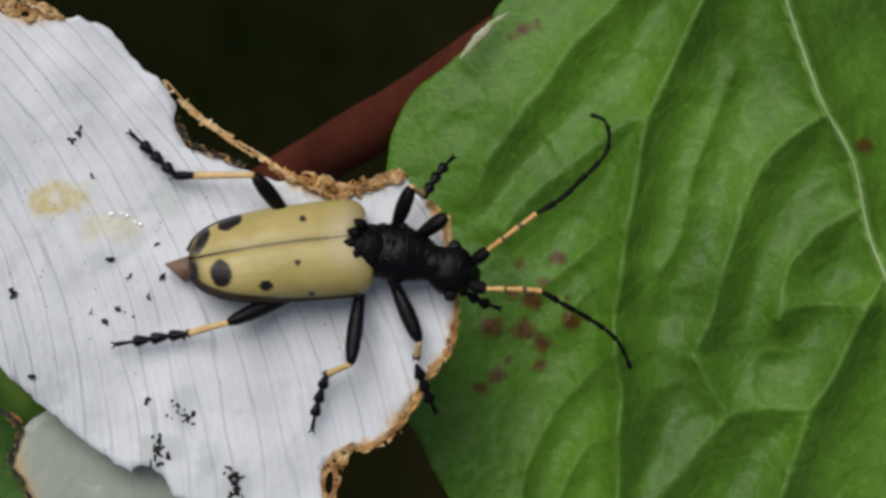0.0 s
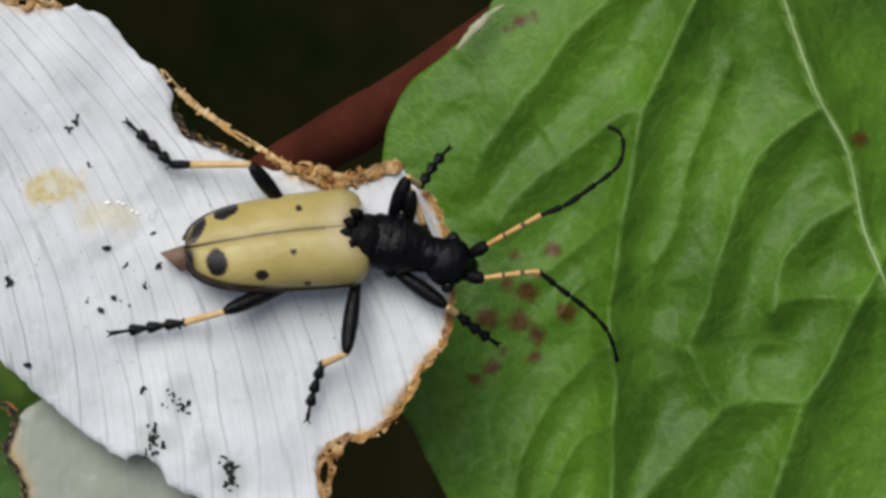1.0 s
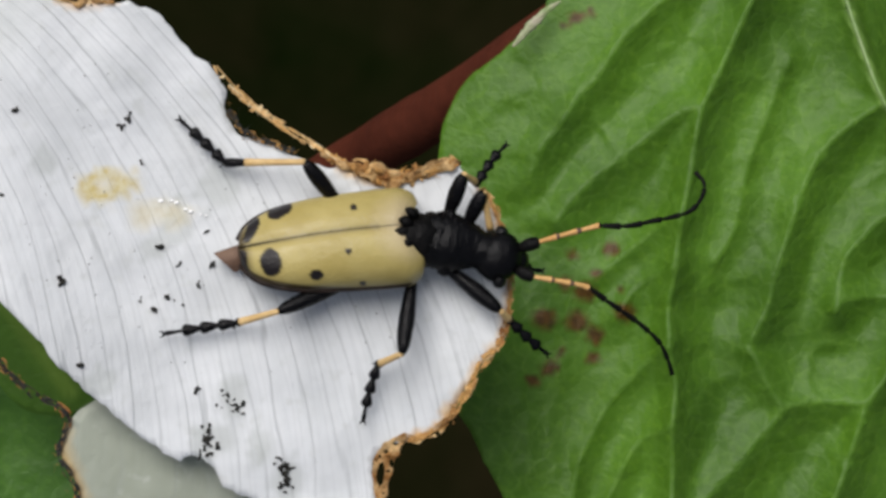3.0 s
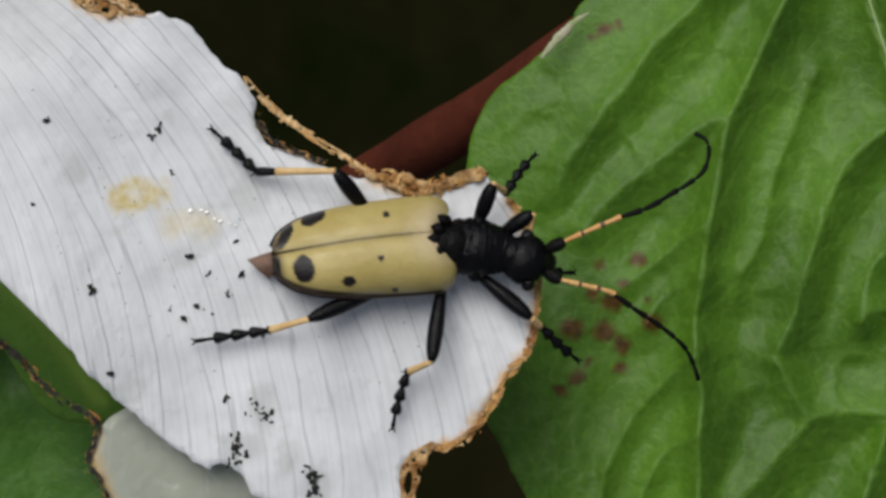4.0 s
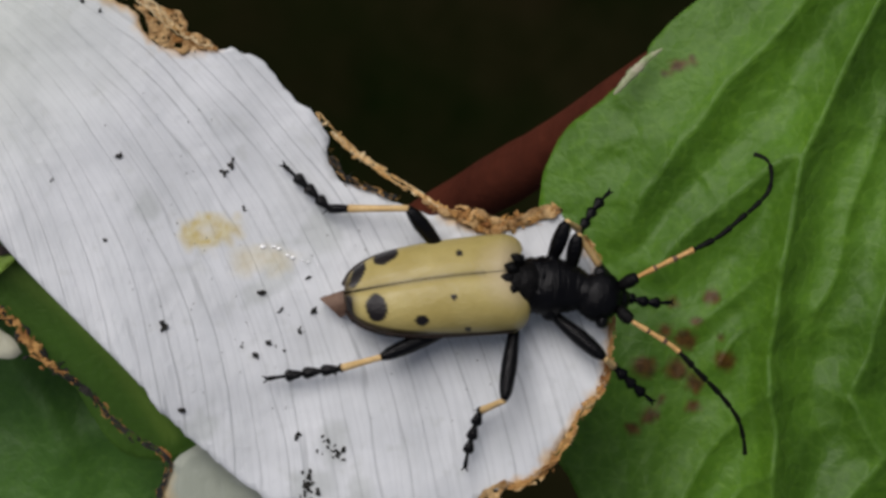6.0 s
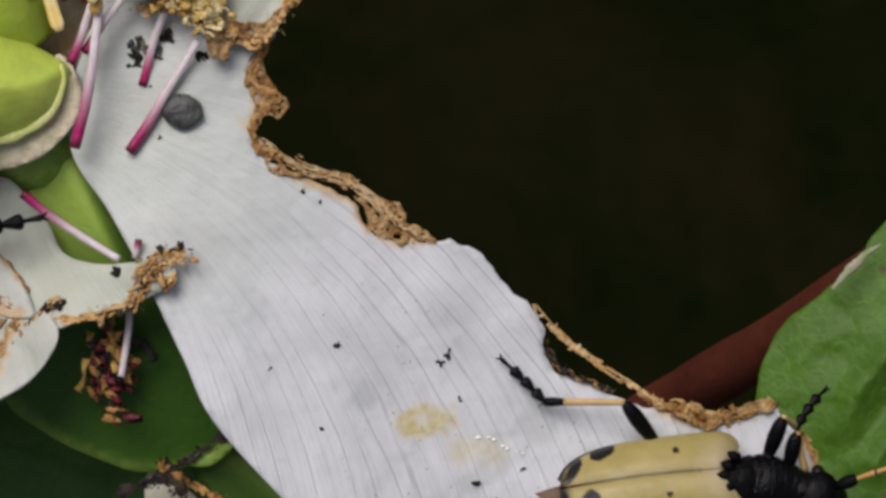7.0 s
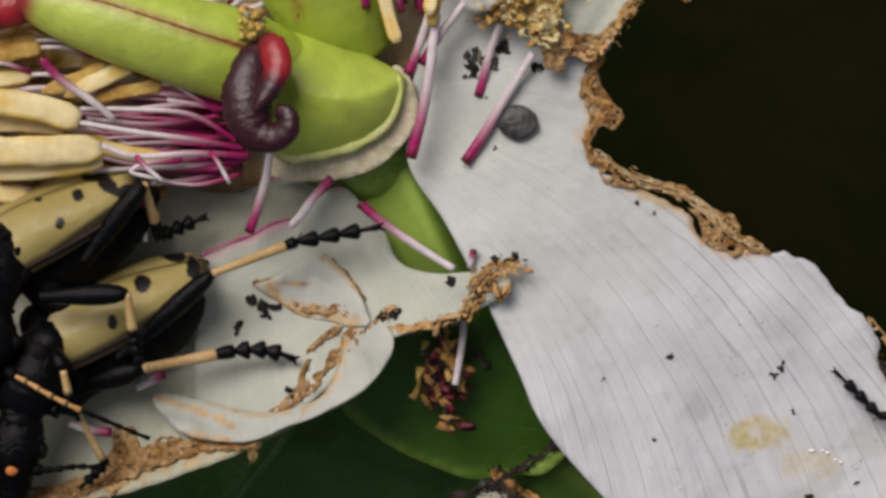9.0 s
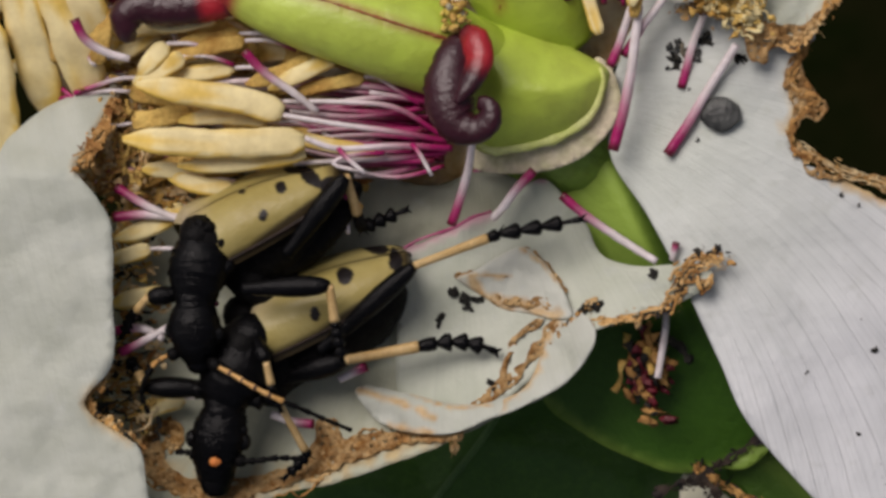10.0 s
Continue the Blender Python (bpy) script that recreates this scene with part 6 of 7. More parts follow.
def stamen_bed():
    """Worn petal bases and shed stamen crumbs under the stamens."""
    edge = [(-49.1, 26.6), (-36.3, 27.3), (-24.0, 30.0), (-14.0, 30.0), (-14.5, 24.0), (-16.4, 19.0), (-22.8, 16.3), (-24.7, 13.0), (-29.3, 11.7), (-37.6, 11.4), (-45.9, 10.7), (-48.8, 14.3)]
    h = lambda P: -2.2 + 0.7 * soft_noise(P, 0.4, 3.0) + 0.3 * soft_noise(P, 1.2, 5.0)
    m = lambda P: {"fan": P[:, 0], "reach": P[:, 1], "dry": np.clip(0.8 + 0.9 * soft_noise(P, 0.5, 9.0), 0, 1), "wet": np.clip(soft_noise(P, 0.7, 4.0), 0, 1), "green": 0 * P[:, 0]}
    mesh_part("petal", sheet(ragged(edge, 0.4, 0.3, 31.0), h, 0.5, 0.14, m), PETAL_SOFT, flower, "yellow-stained petal bases under the stamens")
    rng = random.Random(77)
    b = Build()
    for k, l in enumerate(("215,160 190,220 180,270 160,330", "260,180 240,230 250,290 230,350", "300,200 280,250 220,260 180,320", "330,215 270,235 230,215 200,180", "210,300 220,350 215,400 205,450", "240,330 290,350 330,340 400,330")):
        lace(b, [plan10(*[float(c) for c in q.split(",")]) for q in l.split()], lambda q: 2.4 - 0.35 * k, 1.0, 16, 0.2, 80 + k, 3, 0.0)
    for k, l in enumerate(("150,700 190,690 230,670 260,640", "165,740 200,720 240,730 280,700", "200,660 235,640 270,620 300,610", "185,540 230,520 270,545 310,520", "200,480 240,470 280,490", "230,700 260,735 250,775", "200,420 250,440 290,430")):
        lace(b, [plan10(*[float(c) for c in q.split(",")]) for q in l.split()], lambda q: 1.0 - 0.1 * k, 0.9, 9, 0.17, 120 + k, 4, 0.0)
    for _ in range(160):
        q = plan10(rng.gauss(225, 34), rng.gauss(640, 70))
        r = rng.uniform(0.08, 0.28) * MM
        b.blob(up(q, rng.uniform(-0.6, 1.0)), (r * rng.uniform(1, 2), r * rng.uniform(0.4, 1), r * 0.7), rng.choice((0, 1, 2, 3)), rng.random() * 40, 1.3, 5, 7)
    for _ in range(200):
        q = plan10(rng.gauss(235, 50), rng.gauss(255, 70))
        r = rng.uniform(0.06, 0.2) * MM
        b.blob(up(q, rng.uniform(-0.5, 2.9)), (r * rng.uniform(1, 2), r * rng.uniform(0.4, 1), r * 0.8), rng.choice((1, 2, 2)), rng.random() * 40, 1.3, 5, 7)
    for _ in range(520):
        q = plan10(rng.uniform(180, 700), rng.uniform(-80, 330))
        r = rng.uniform(0.1, 0.34) * MM
        b.blob(up(q, rng.uniform(-1.5, 1.8)), (r * rng.uniform(1, 2.2), r * rng.uniform(0.5, 1), r), rng.choice((0, 1, 1, 2)), rng.random() * 40, 0.8, 4, 6)
    tagged(mesh_part("pollen_crumb", b.data(), [STRAW, ANTHER_OLD, DRY, FRASS], flower, "yellow and brown stamen crumbs"), kind="stuff")


stamen_bed()


def fallen_filaments():
    for line, h, r in (([(-16.8, 14.2), (-16.2, 16.7), (-15.8, 19.3), (-15.5, 22.5)], (2.4, 2.8, 3.2, 3.6), 0.3), ([(-13.0, 17.8), (-12.7, 19.0), (-12.3, 20.6), (-11.7, 22.2)], (1.2, 1.4, 1.7, 2.2), 0.24),
                       ([(-13.7, 14.0), (-12.6, 15.7), (-11.3, 18.0), (-9.9, 20.3)], (1.3, 1.5, 1.8, 2.3), 0.28), ([(-17.1, 19.0), (-16.6, 20.2), (-16.1, 21.9), (-15.8, 22.8)], (2.8, 3, 3.4, 3.4), 0.24),
                       ([(-26.0, 9.8), (-25.5, 11.4), (-25.1, 13.0), (-24.9, 14.5)], (1.6, 2, 2.6, 3), 0.26), ([(-21.3, 13.0), (-22.3, 11.9), (-23.0, 10.9), (-23.6, 10.2)], (1.8, 1.8, 1.6, 1.2), 0.26),
                       ([(-19.7, 11.6), (-18.2, 10.4), (-16.2, 9.1), (-14.2, 7.9)], (0.9, 0.8, 0.7, 0.9), 0.25), ([(-13.1, 9.0), (-13.2, 8.5), (-13.3, 8.0)], (1.8, 1.6, 1.4), 0.2),
                       ([(-16.3, 19.6), (-15.2, 21.4), (-14.6, 22.2), (-13.9, 23.2)], (2.5, 3, 3.2, 3.4), 0.24), ([(-12.0, 25.3), (-10.7, 26.0), (-9.1, 26.7)], (4.4, 4.6, 4.8), 0.26),
                       ([(-32.2, 11.6), (-32.1, 10.6), (-32.0, 9.2)], (3.4, 2.8, 2.2), 0.15), ([(-45.7, 3.3), (-44.0, 3.5), (-42.7, 2.9)], (2.4, 2.4, 2.4), 0.25), ([(-45.3, 2.0), (-44.0, 2.7), (-42.4, 3.6)], (2.6, 2.6, 2.4), 0.25),
                       ([(-45.8, 11.7), (-43.9, 10.6), (-41.9, 9.8)], (2.6, 2.6, 2.4), 0.25), ([(-45.9, 9.9), (-43.9, 10.1), (-41.5, 9.9)], (2.4, 2.4, 2.4), 0.28), ([(-33.7, -1.8), (-34.9, -1.7), (-36.2, -1.3)], (1.2, 1.2, 1.2), 0.26), ([(-30.7, 1.6), (-31.5, 1.2), (-32.3, 0.8)], (0.8, 0.8, 0.8), 0.26)):
        P = resample(spline([(*p, q) for p, q in zip(line, h)], 6), 0.25)
        b = Build()
        b.tube([up(p, p[2]) for p in P], [r * MM * (1.1 - 0.25 * i / len(P)) for i in range(len(P))], 9, rough=0.08)
        b.m["tip"] = [max(0.0, 1 - a / 0.1) for a in b.m["along"]]
        ob = mesh_part("fallen_filament", b.data(), FILAMENT, None)
        tagged(ob, "fallen stamen filament, magenta fading to white, on a petal", "filament", "fallen stamen filaments")


fallen_filaments()


def litter():
    """Frass, a seed and shed bits on the petals."""
    b = Build()
    c = (-10.68, 16.32)
    b.blob(up(c, on_petal(c) + 0.35), (0.00112, 0.00098, 0.00032), 0, 3.0, 0.12, 12, 24)
    ob = mesh_part("seed", b.data(), SEED, None)
    tagged(ob, "flat round dark grey seed lying on the white petal", "seed")
    rng = random.Random(12)

    def specks(pts, n, size, spread, name, label, cat, mat=FRASS):
        b = Build()
        for p in pts:
            for _ in range(n):
                q = (p[0] + rng.gauss(0, spread), p[1] + rng.gauss(0, spread))
                r = size * MM * rng.uniform(0.4, 0.95)
                b.blob(up(q, on_petal(q) + r / MM * 0.4), (r * rng.uniform(0.9, 1.6), r * rng.uniform(0.5, 1), r * 0.7), 0, rng.random() * 40, 1.2, 5, 8, turn=pose(0, 0, 0, 0, 0, rng.uniform(0, 180)).to_3x3())
        ob = mesh_part(name, b.data(), mat, None)
        tagged(ob, label, cat, "frass on the petal", "stuff" if n > 4 else "")
        return ob

    for p in [(8.8, -3.6), (6.0, -4.6), (7.1, -5.7), (8.3, -6.5), (4.9, -7.5), (6.4, -7.4), (6.9, -7.8), (5.7, -8.2), (1.6, -11.2), (0.6, -6.4), (8.9, -5.5), (4.5, 2.8), (4.1, 2.1), (10.1, -9.0), (8.2, -12.6)]:
        specks([p], 2, 0.14 + 0.1 * rng.random(), 0.12, "frass_pellet", "black frass pellet on the white petal", "frass")
    for p in [(9.6, -13.2), (10.0, -13.7), (9.5, -13.5)]:
        specks([p], 3, 0.12, 0.22, "frass_pellet", "black frass pellet on the white petal", "frass")
    for p, n in zip([(8.7, -15.2), (8.7, -16.0), (12.9, -17.1), (13.0, -18.0), (10.3, -13.6)], (12, 7, 9, 8, 7)):
        specks([p], n + 5, 0.16, 0.25, "frass_clump", "clump of black frass stuck to the petal", "frass")
    for p in [(-1.9, 3.1), (-2.7, -1.5), (4.3, 2.6), (4.0, 2.1), (5.2, 0.2), (-5.7, 1.8), (-12.0, 14.8), (-3.8, 11.8), (-2.8, 11.3), (-12.5, 17.7)]:
        specks([p], 2, 0.13, 0.07, "frass_pellet", "small black frass pellet on the white petal", "frass")
    for p, n, m in zip([(-13.4, 19.2), (-13.5, 20.1), (-11.6, 20.6), (-12.3, 19.9), (-9.6, 19.6), (-12.7, 19.8)], (8, 6, 10, 6, 5, 8), (FRASS, SEED, FRASS, SEED, FRASS, plain("grey_debris", (0.12, 0.11, 0.08), (0.3, 0.27, 0.2), 900, 0.8))):
        specks([p], n, 0.22, 0.22, "frass_clump", "dark and grey crumbly debris on the petal base", "frass", m)
    fine = Build()
    for _ in range(260):
        q = (rng.uniform(-6, 26), rng.uniform(-12, 16))
        if inside(np.array([q]), np.array([(-0.6, -8.3), (5.0, -14.1), (9.8, -17.3), (15.2, -21.3), (18.4, -15.5), (23.0, -13.3), (25.6, -7.2), (14.0, 0.2), (9.3, 3.7), (-4.2, 8.7)]))[0]:
            r = rng.uniform(0.015, 0.05) * MM
            fine.blob(up(q, on_petal(q) + 0.02), (r, r, r * 0.6), 0, rng.random() * 9, 0.6, 3, 5)
    ob = mesh_part("frass_dust", fine.data(), FRASS, None)
    tagged(ob, "fine dark frass dust scattered over the petal", "frass", kind="stuff")
    # wet streak of opaque drops, sky glints put into their white colour
    b = Build()
    L = resample(spline([(6.2, -2.0), (6.9, -2.0), (7.6, -2.5), (8.1, -2.7), (9.3, -3.0)], 6), 0.3)
    for i, q in enumerate(L):
        if i % 3 != 1:
            r = rng.uniform(0.04, 0.1) * MM
            b.blob(up(q, on_petal(q) + 0.05), (r * 1.8, r, r * 0.9), 0, i, 0.5, 5, 8)
    m, _, p, _ = shader("clear_wet_film")
    p.inputs["Base Color"].default_value = (0.95, 0.95, 0.94, 1)
    p.inputs["Roughness"].default_value = 0.05
    p.inputs["Coat Weight"].default_value = 1.0
    ob = mesh_part("wet_drops", b.data(), m, None)
    tagged(ob, "small glistening wet drops on the stained petal", "drop", kind="stuff")
    # dry stamen clump caught over the sepal
    clump = thing("withered_clump", (-14.76, 1.91), -3, "withered brown and red stamen clump hanging over the sepal", "debris")
    b = Build()
    for n in range(14):
        x, y = rng.gauss(1126, 15), rng.gauss(590, 18)
        A = [plan10(x, y)]
        for _ in range(3):
            x, y = x + rng.gauss(6, 14), y + rng.uniform(8, 26)
            A.append(plan10(x, y))
        b.tube([up(q, -1.6 - 0.12 * k + 0.3 * math.sin(k + n)) for k, q in enumerate(resample(spline(A, 5), 0.3))], [rng.uniform(0.1, 0.34) * MM for _ in resample(spline(A, 5), 0.3)], 8, rng.choice((0, 0, 1, 1, 2, 3)), flat=0.45, rough=0.9, seed=n)
    for _ in range(70):
        q = plan10(rng.gauss(1134, 16), rng.gauss(645, 28))
        r = rng.uniform(0.12, 0.4) * MM
        b.blob(up(q, -2.6 + rng.uniform(-0.8, 0.6)), (r * 1.5, r * 0.7, r * 0.6), rng.choice((0, 0, 1, 1, 1, 3, 3)), rng.random() * 30, 1.3, 6, 9, turn=pose(0, 0, 0, rng.uniform(-50, 50), 0, rng.uniform(0, 180)).to_3x3())
    shreds = mesh_part("shred", b.data(), [DRY, FRASS, ANTHER_OLD, plain("deep_red_shred", (0.08, 0.005, 0.01), (0.15, 0.01, 0.02), 900, 0.5)], clump)
    tagged(shreds, kind="stuff")
    b = Build()
    L = resample(spline([(-13.6, 5.5), (-13.6, 4.2), (-13.8, 2.6), (-14.0, 1.3)], 6), 0.3)
    b.tube([up(q, -1.4) for q in L], 0.00022, 7)
    b.m["tip"] = [0.0] * len(b.v)
    b.m["along"] = [0.9] * len(b.v)
    mesh_part("filament", b.data(), FILAMENT, clump, "pale limp filament")
    # pollen lump caught on the carpel
    b = Build()
    for _ in range(40):
        q = (-26.07, 21.87)
        q = (q[0] + rng.gauss(0, 0.3), q[1] + rng.gauss(0, 0.42))
        r = rng.uniform(0.12, 0.36) * MM
        b.blob(up(q, 6.0 + rng.uniform(-0.6, 0.5)), (r, r * 0.8, r), rng.choice((0, 0, 1, 1, 2)), rng.random() * 30, 1.0, 5, 7)
    ob = mesh_part("pollen_lump", b.data(), [plain("golden_pollen", (0.6, 0.42, 0.05), (0.8, 0.66, 0.18), 900, 0.8), ANTHER_OLD, plain("grey_fluff", (0.35, 0.34, 0.24), (0.55, 0.5, 0.36), 900, 0.8)], None)
    tagged(ob, "golden pollen lump caught between the green carpels", "pollen", kind="stuff")
    # dark twig-like shred under the petals
    b = Build()
    crumbs(b, [(-8.0, -1.9), (-9.2, -2.7), (-10.8, -3.7), (-11.8, -4.4), (-13.3, -4.9), (-14.1, -5.3)], lambda q: -5.2, 0.28, 0.2, 61, 60, 1)
    crumbs(b, [(-11.6, -4.4), (-10.7, -4.9), (-10.5, -5.6)], lambda q: -5.2, 0.35, 0.25, 62, 40, 1)
    ob = mesh_part("dark_shred", b.data(), plain("blackened_shred", (0.008, 0.006, 0.005), (0.04, 0.025, 0.015), 900, 0.8), None)
    tagged(ob, "blackened dry shred caught between sepal and petal", "debris")


litter()


# ---------------------------------------------------------------- beetles
def elytra_material():
    """Straw-yellow wing case with black spots ('spot'), brown rim ('rim') and faint grain."""
    m, t, p, _ = shader("straw_yellow_wing_case")
    col = blend(t, grain(t, 350, 4), (0.305, 0.245, 0.075), (0.385, 0.32, 0.12))
    col = blend(t, maths(t, "MULTIPLY", grain(t, 2500, 3), 0.18), col, (0.4, 0.31, 0.1))
    col = blend(t, maths(t, "MULTIPLY", value(t, "flush"), 0.9), col, (0.42, 0.35, 0.24))
    col = blend(t, value(t, "rim"), col, (0.024, 0.013, 0.008))
    col = blend(t, value(t, "spot"), col, (0.008, 0.006, 0.006))
    t.links.new(col, p.inputs["Base Color"])
    t.links.new(maths(t, "ADD", 0.3, maths(t, "MULTIPLY", grain(t, 900, 3), 0.22)), p.inputs["Roughness"])
    p.inputs["Specular IOR Level"].default_value = 0.3
    relief(t, p, maths(t, "ADD", grain(t, 5000, 2), maths(t, "MULTIPLY", grain(t, 700, 3), 2.5)), 0.01)
    return m


CASE = elytra_material()
RIM = plain("dark_brown_rim", (0.01, 0.006, 0.004), (0.026, 0.014, 0.009), 1500, 0.45, spec=0.2)
CHITIN_HAIR = plain("dull_black_downy_chitin", (0.003, 0.003, 0.003), (0.007, 0.0066, 0.0066), 2500, 0.45, 5200, 0.03, 0.08)
EYE = plain("glossy_black_eye", (0.003, 0.003, 0.003), (0.006, 0.006, 0.006), 3000, 0.18, 20000, 0.01, 0.2)


def case_profile(u):
    """Half width and height of the wing cases from tip (0) to shoulder (1)."""
    w = 2.8 * (1 - (1 - min(1, u / 0.6)) ** 3.0) ** 0.42 * (1 - 0.1 * max(0, (0.75 - u)) / 0.75)
    if u > 0.86:
        w *= 0.66 + 0.34 * math.sqrt(max(0, 1 - ((u - 0.86) / 0.14) ** 2))
    h = 2.3 * (0.35 + 0.65 * math.sin(math.pi / 2 * min(1, (u + 0.03) / 0.7))) * (1 - 0.25 * max(0, (u - 0.85) / 0.15) ** 2)
    return max(w, 0.02), h


def plan_of(v):
    k = 1 / (1 - v[2] / MM / HIGH) / MM
    return v[0] * k, v[1] * k


def wing_cases(bug, m, spots, length=10.5):
    for side in (1, -1):
        v, f, sp, rim, fl = [], [], [], [], []
        nu, nv = 90, 36
        for i in range(nu + 1):
            u = i / nu
            w, h = case_profile(u)
            for k in range(nv + 1):
                a = k / nv
                ang = a * 1.72
                x = -length / 2 + length * u - (1.15 * (1 - a) ** 2 + 0.25 * a ** 2) * max(0, (u - 0.7) / 0.3) ** 2
                gap = 0.02 + (0.05 * (1 - u / 0.35) ** 2 if u < 0.35 else 0)
                y = side * (w * (math.sin(min(ang, 1.57)) ** 0.88) + gap * (1 - a))
                z = 1.15 + h * (max(0.0, math.cos(ang)) ** 0.8 if ang < 1.57 else -(ang - 1.57) * 1.4) - 0.10 * math.exp(-(a / 0.06) ** 2)
                p = m @ Vector((x * MM, y * MM, z * MM))
                v.append(p)
                q = plan_of(p)
                s = 0.0
                for cx, cy, rx, ry, tilt in spots:
                    dx, dy = q[0] - cx, q[1] - cy
                    c, n = math.cos(tilt), math.sin(tilt)
                    d = math.hypot((dx * c + dy * n) / rx, (dy * c - dx * n) / ry) + 0.18 * noise.noise(Vector((q[0] * 1.7, q[1] * 1.7, cx)))
                    s = max(s, min(1, max(0, (1.05 - d) / 0.09)))
                sp.append(s)
                e = min(1, max(0, (a - (0.6 + 0.24 * min(u, 0.6) / 0.6)) / 0.07)) * (0.9 if u < 0.9 else 0.3) + 0.55 * max(0, 1 - a / 0.035) * (1 if u < 0.75 else 0.4)
                e = max(e, min(1, max(0, 1.5 - u / 0.05)) * 0.85)
                rim.append(min(1, e))
                fl.append(max(0, 1 - math.hypot((u - 0.95) / 0.28, a / 0.55)))
        for i in range(nu):
            for k in range(nv):
                a, b, c, d = i * (nv + 1) + k, (i + 1) * (nv + 1) + k, (i + 1) * (nv + 1) + k + 1, i * (nv + 1) + k + 1
                f.append((a, b, c, d) if side < 0 else (d, c, b, a))
        b = Build()
        # rim tube: turned-under edge of the case, dark for the shade beneath it too
        edge = [Vector(v[i * (nv + 1) + nv - 3]) for i in range(1, int(nu * 0.93), 3)]
        b.tube(edge, [0.00016 * (1.25 - 0.8 * k / len(edge)) for k in range(len(edge))], 8)
        mesh_part("side_margin", b.data(), RIM, bug, "dark brown rim of the wing case")
        mesh_part("wing_case", (v, f, {"spot": sp, "rim": rim, "flush": fl}), CASE, bug, "straw-yellow wing case with black spots")


def abdomen(bug, m, length=9.6, deep=1.0, z=1.0, flat=0.62):
    N = 30
    P = [Vector((-length / 2 + length * i / (N - 1), 0, z)) for i in range(N)]
    b = Build()
    b.tube([m @ (p * MM) for p in P], [MM * 2.35 * deep * max(0.02, math.sin(math.pi * (i + 0.1) / (N - 0.6))) ** 0.6 * (0.955 if i % 5 == 0 else 1) for i in range(N)], 28, flat=flat, rough=0.03)
    return mesh_part("abdomen", b.data(), CHITIN_HAIR, bug, "black segmented abdomen")


def limb(P, R, b, sides=9, slot=0, rough=0.05, flat=1.0):
    Q = resample(spline([(*p, r) for p, r in zip(P, R)], 6), 0.00022)
    b.tube([Vector(q[:3]) for q in Q], [q[3] for q in Q], sides, slot, flat=flat, rough=rough)


JOINTS = {}


def leg(bug, pts, heights, thick=0.45, black_end=0.3, label="black leg with straw-yellow shin"):
    """A leg through hip, knee, ankle and toe: femur as the part, shin and foot under it."""
    J = [up(p, h) for p, h in zip(pts, heights)]
    hip, knee, ankle = J[:3]
    b = Build()
    t = thick * MM
    limb([hip, hip.lerp(knee, 0.2), hip.lerp(knee, 0.6), hip.lerp(knee, 0.88), knee], [t * 0.6, t * 0.72, t * 1.02, t * 0.85, t * 0.45], b, 12)
    f = mesh_part("leg", b.data(), CHITIN, bug, label, pivot=hip)
    b = Build()
    e = knee.lerp(ankle, 1 - black_end)
    limb([knee, knee.lerp(e, 0.5), e], [t * 0.4, t * 0.43, t * 0.52], b, 9, 0)
    limb([e, e.lerp(ankle, 0.6), ankle], [t * 0.46, t * 0.6, t * 0.55], b, 9, 1)
    side = (ankle - knee).normalized().cross(Vector((0, 0, 1)))
    for s in (-1, 1):
        limb([ankle, ankle + side * s * t * 0.7 + (ankle - knee).normalized() * t * 0.9], [t * 0.14, t * 0.04], b, 5, 1)
    mesh_part("shin", b.data(), [PALE_LEG, CHITIN], f, "straw-yellow shin with black end")
    b = Build()
    toes = [Vector(q) for q in resample(spline([tuple(j) for j in J[2:]], 6), 0.00005)]
    n = 4
    for k in range(n):
        s0, s1 = toes[int(len(toes) * k / (n + 0.35))], toes[min(len(toes) - 1, int(len(toes) * (k + 1.08) / (n + 0.35)))]
        w = t * (0.85 if k < 3 else 0.36)
        limb([s0, s0.lerp(s1, 0.4), s0.lerp(s1, 0.85), s1], [t * 0.22, w * 0.62, w * 0.92, w * 0.62], b, 8, 0, flat=0.6)
    end = toes[-1]
    d = (toes[-1] - toes[-8]).normalized()
    side = d.cross(Vector((0, 0, 1)))
    for s in (-1, 1):
        q = toes[int(len(toes) * 0.93)]
        limb([q, q.lerp(end, 0.6) + side * s * t * 0.35, end + side * s * t * 0.4], [t * 0.16, t * 0.12, t * 0.05], b, 5)
    mesh_part("foot", b.data(), CHITIN, f, "jointed black foot with claws")
    JOINTS[f.name] = J
    return f


WHIPS = []


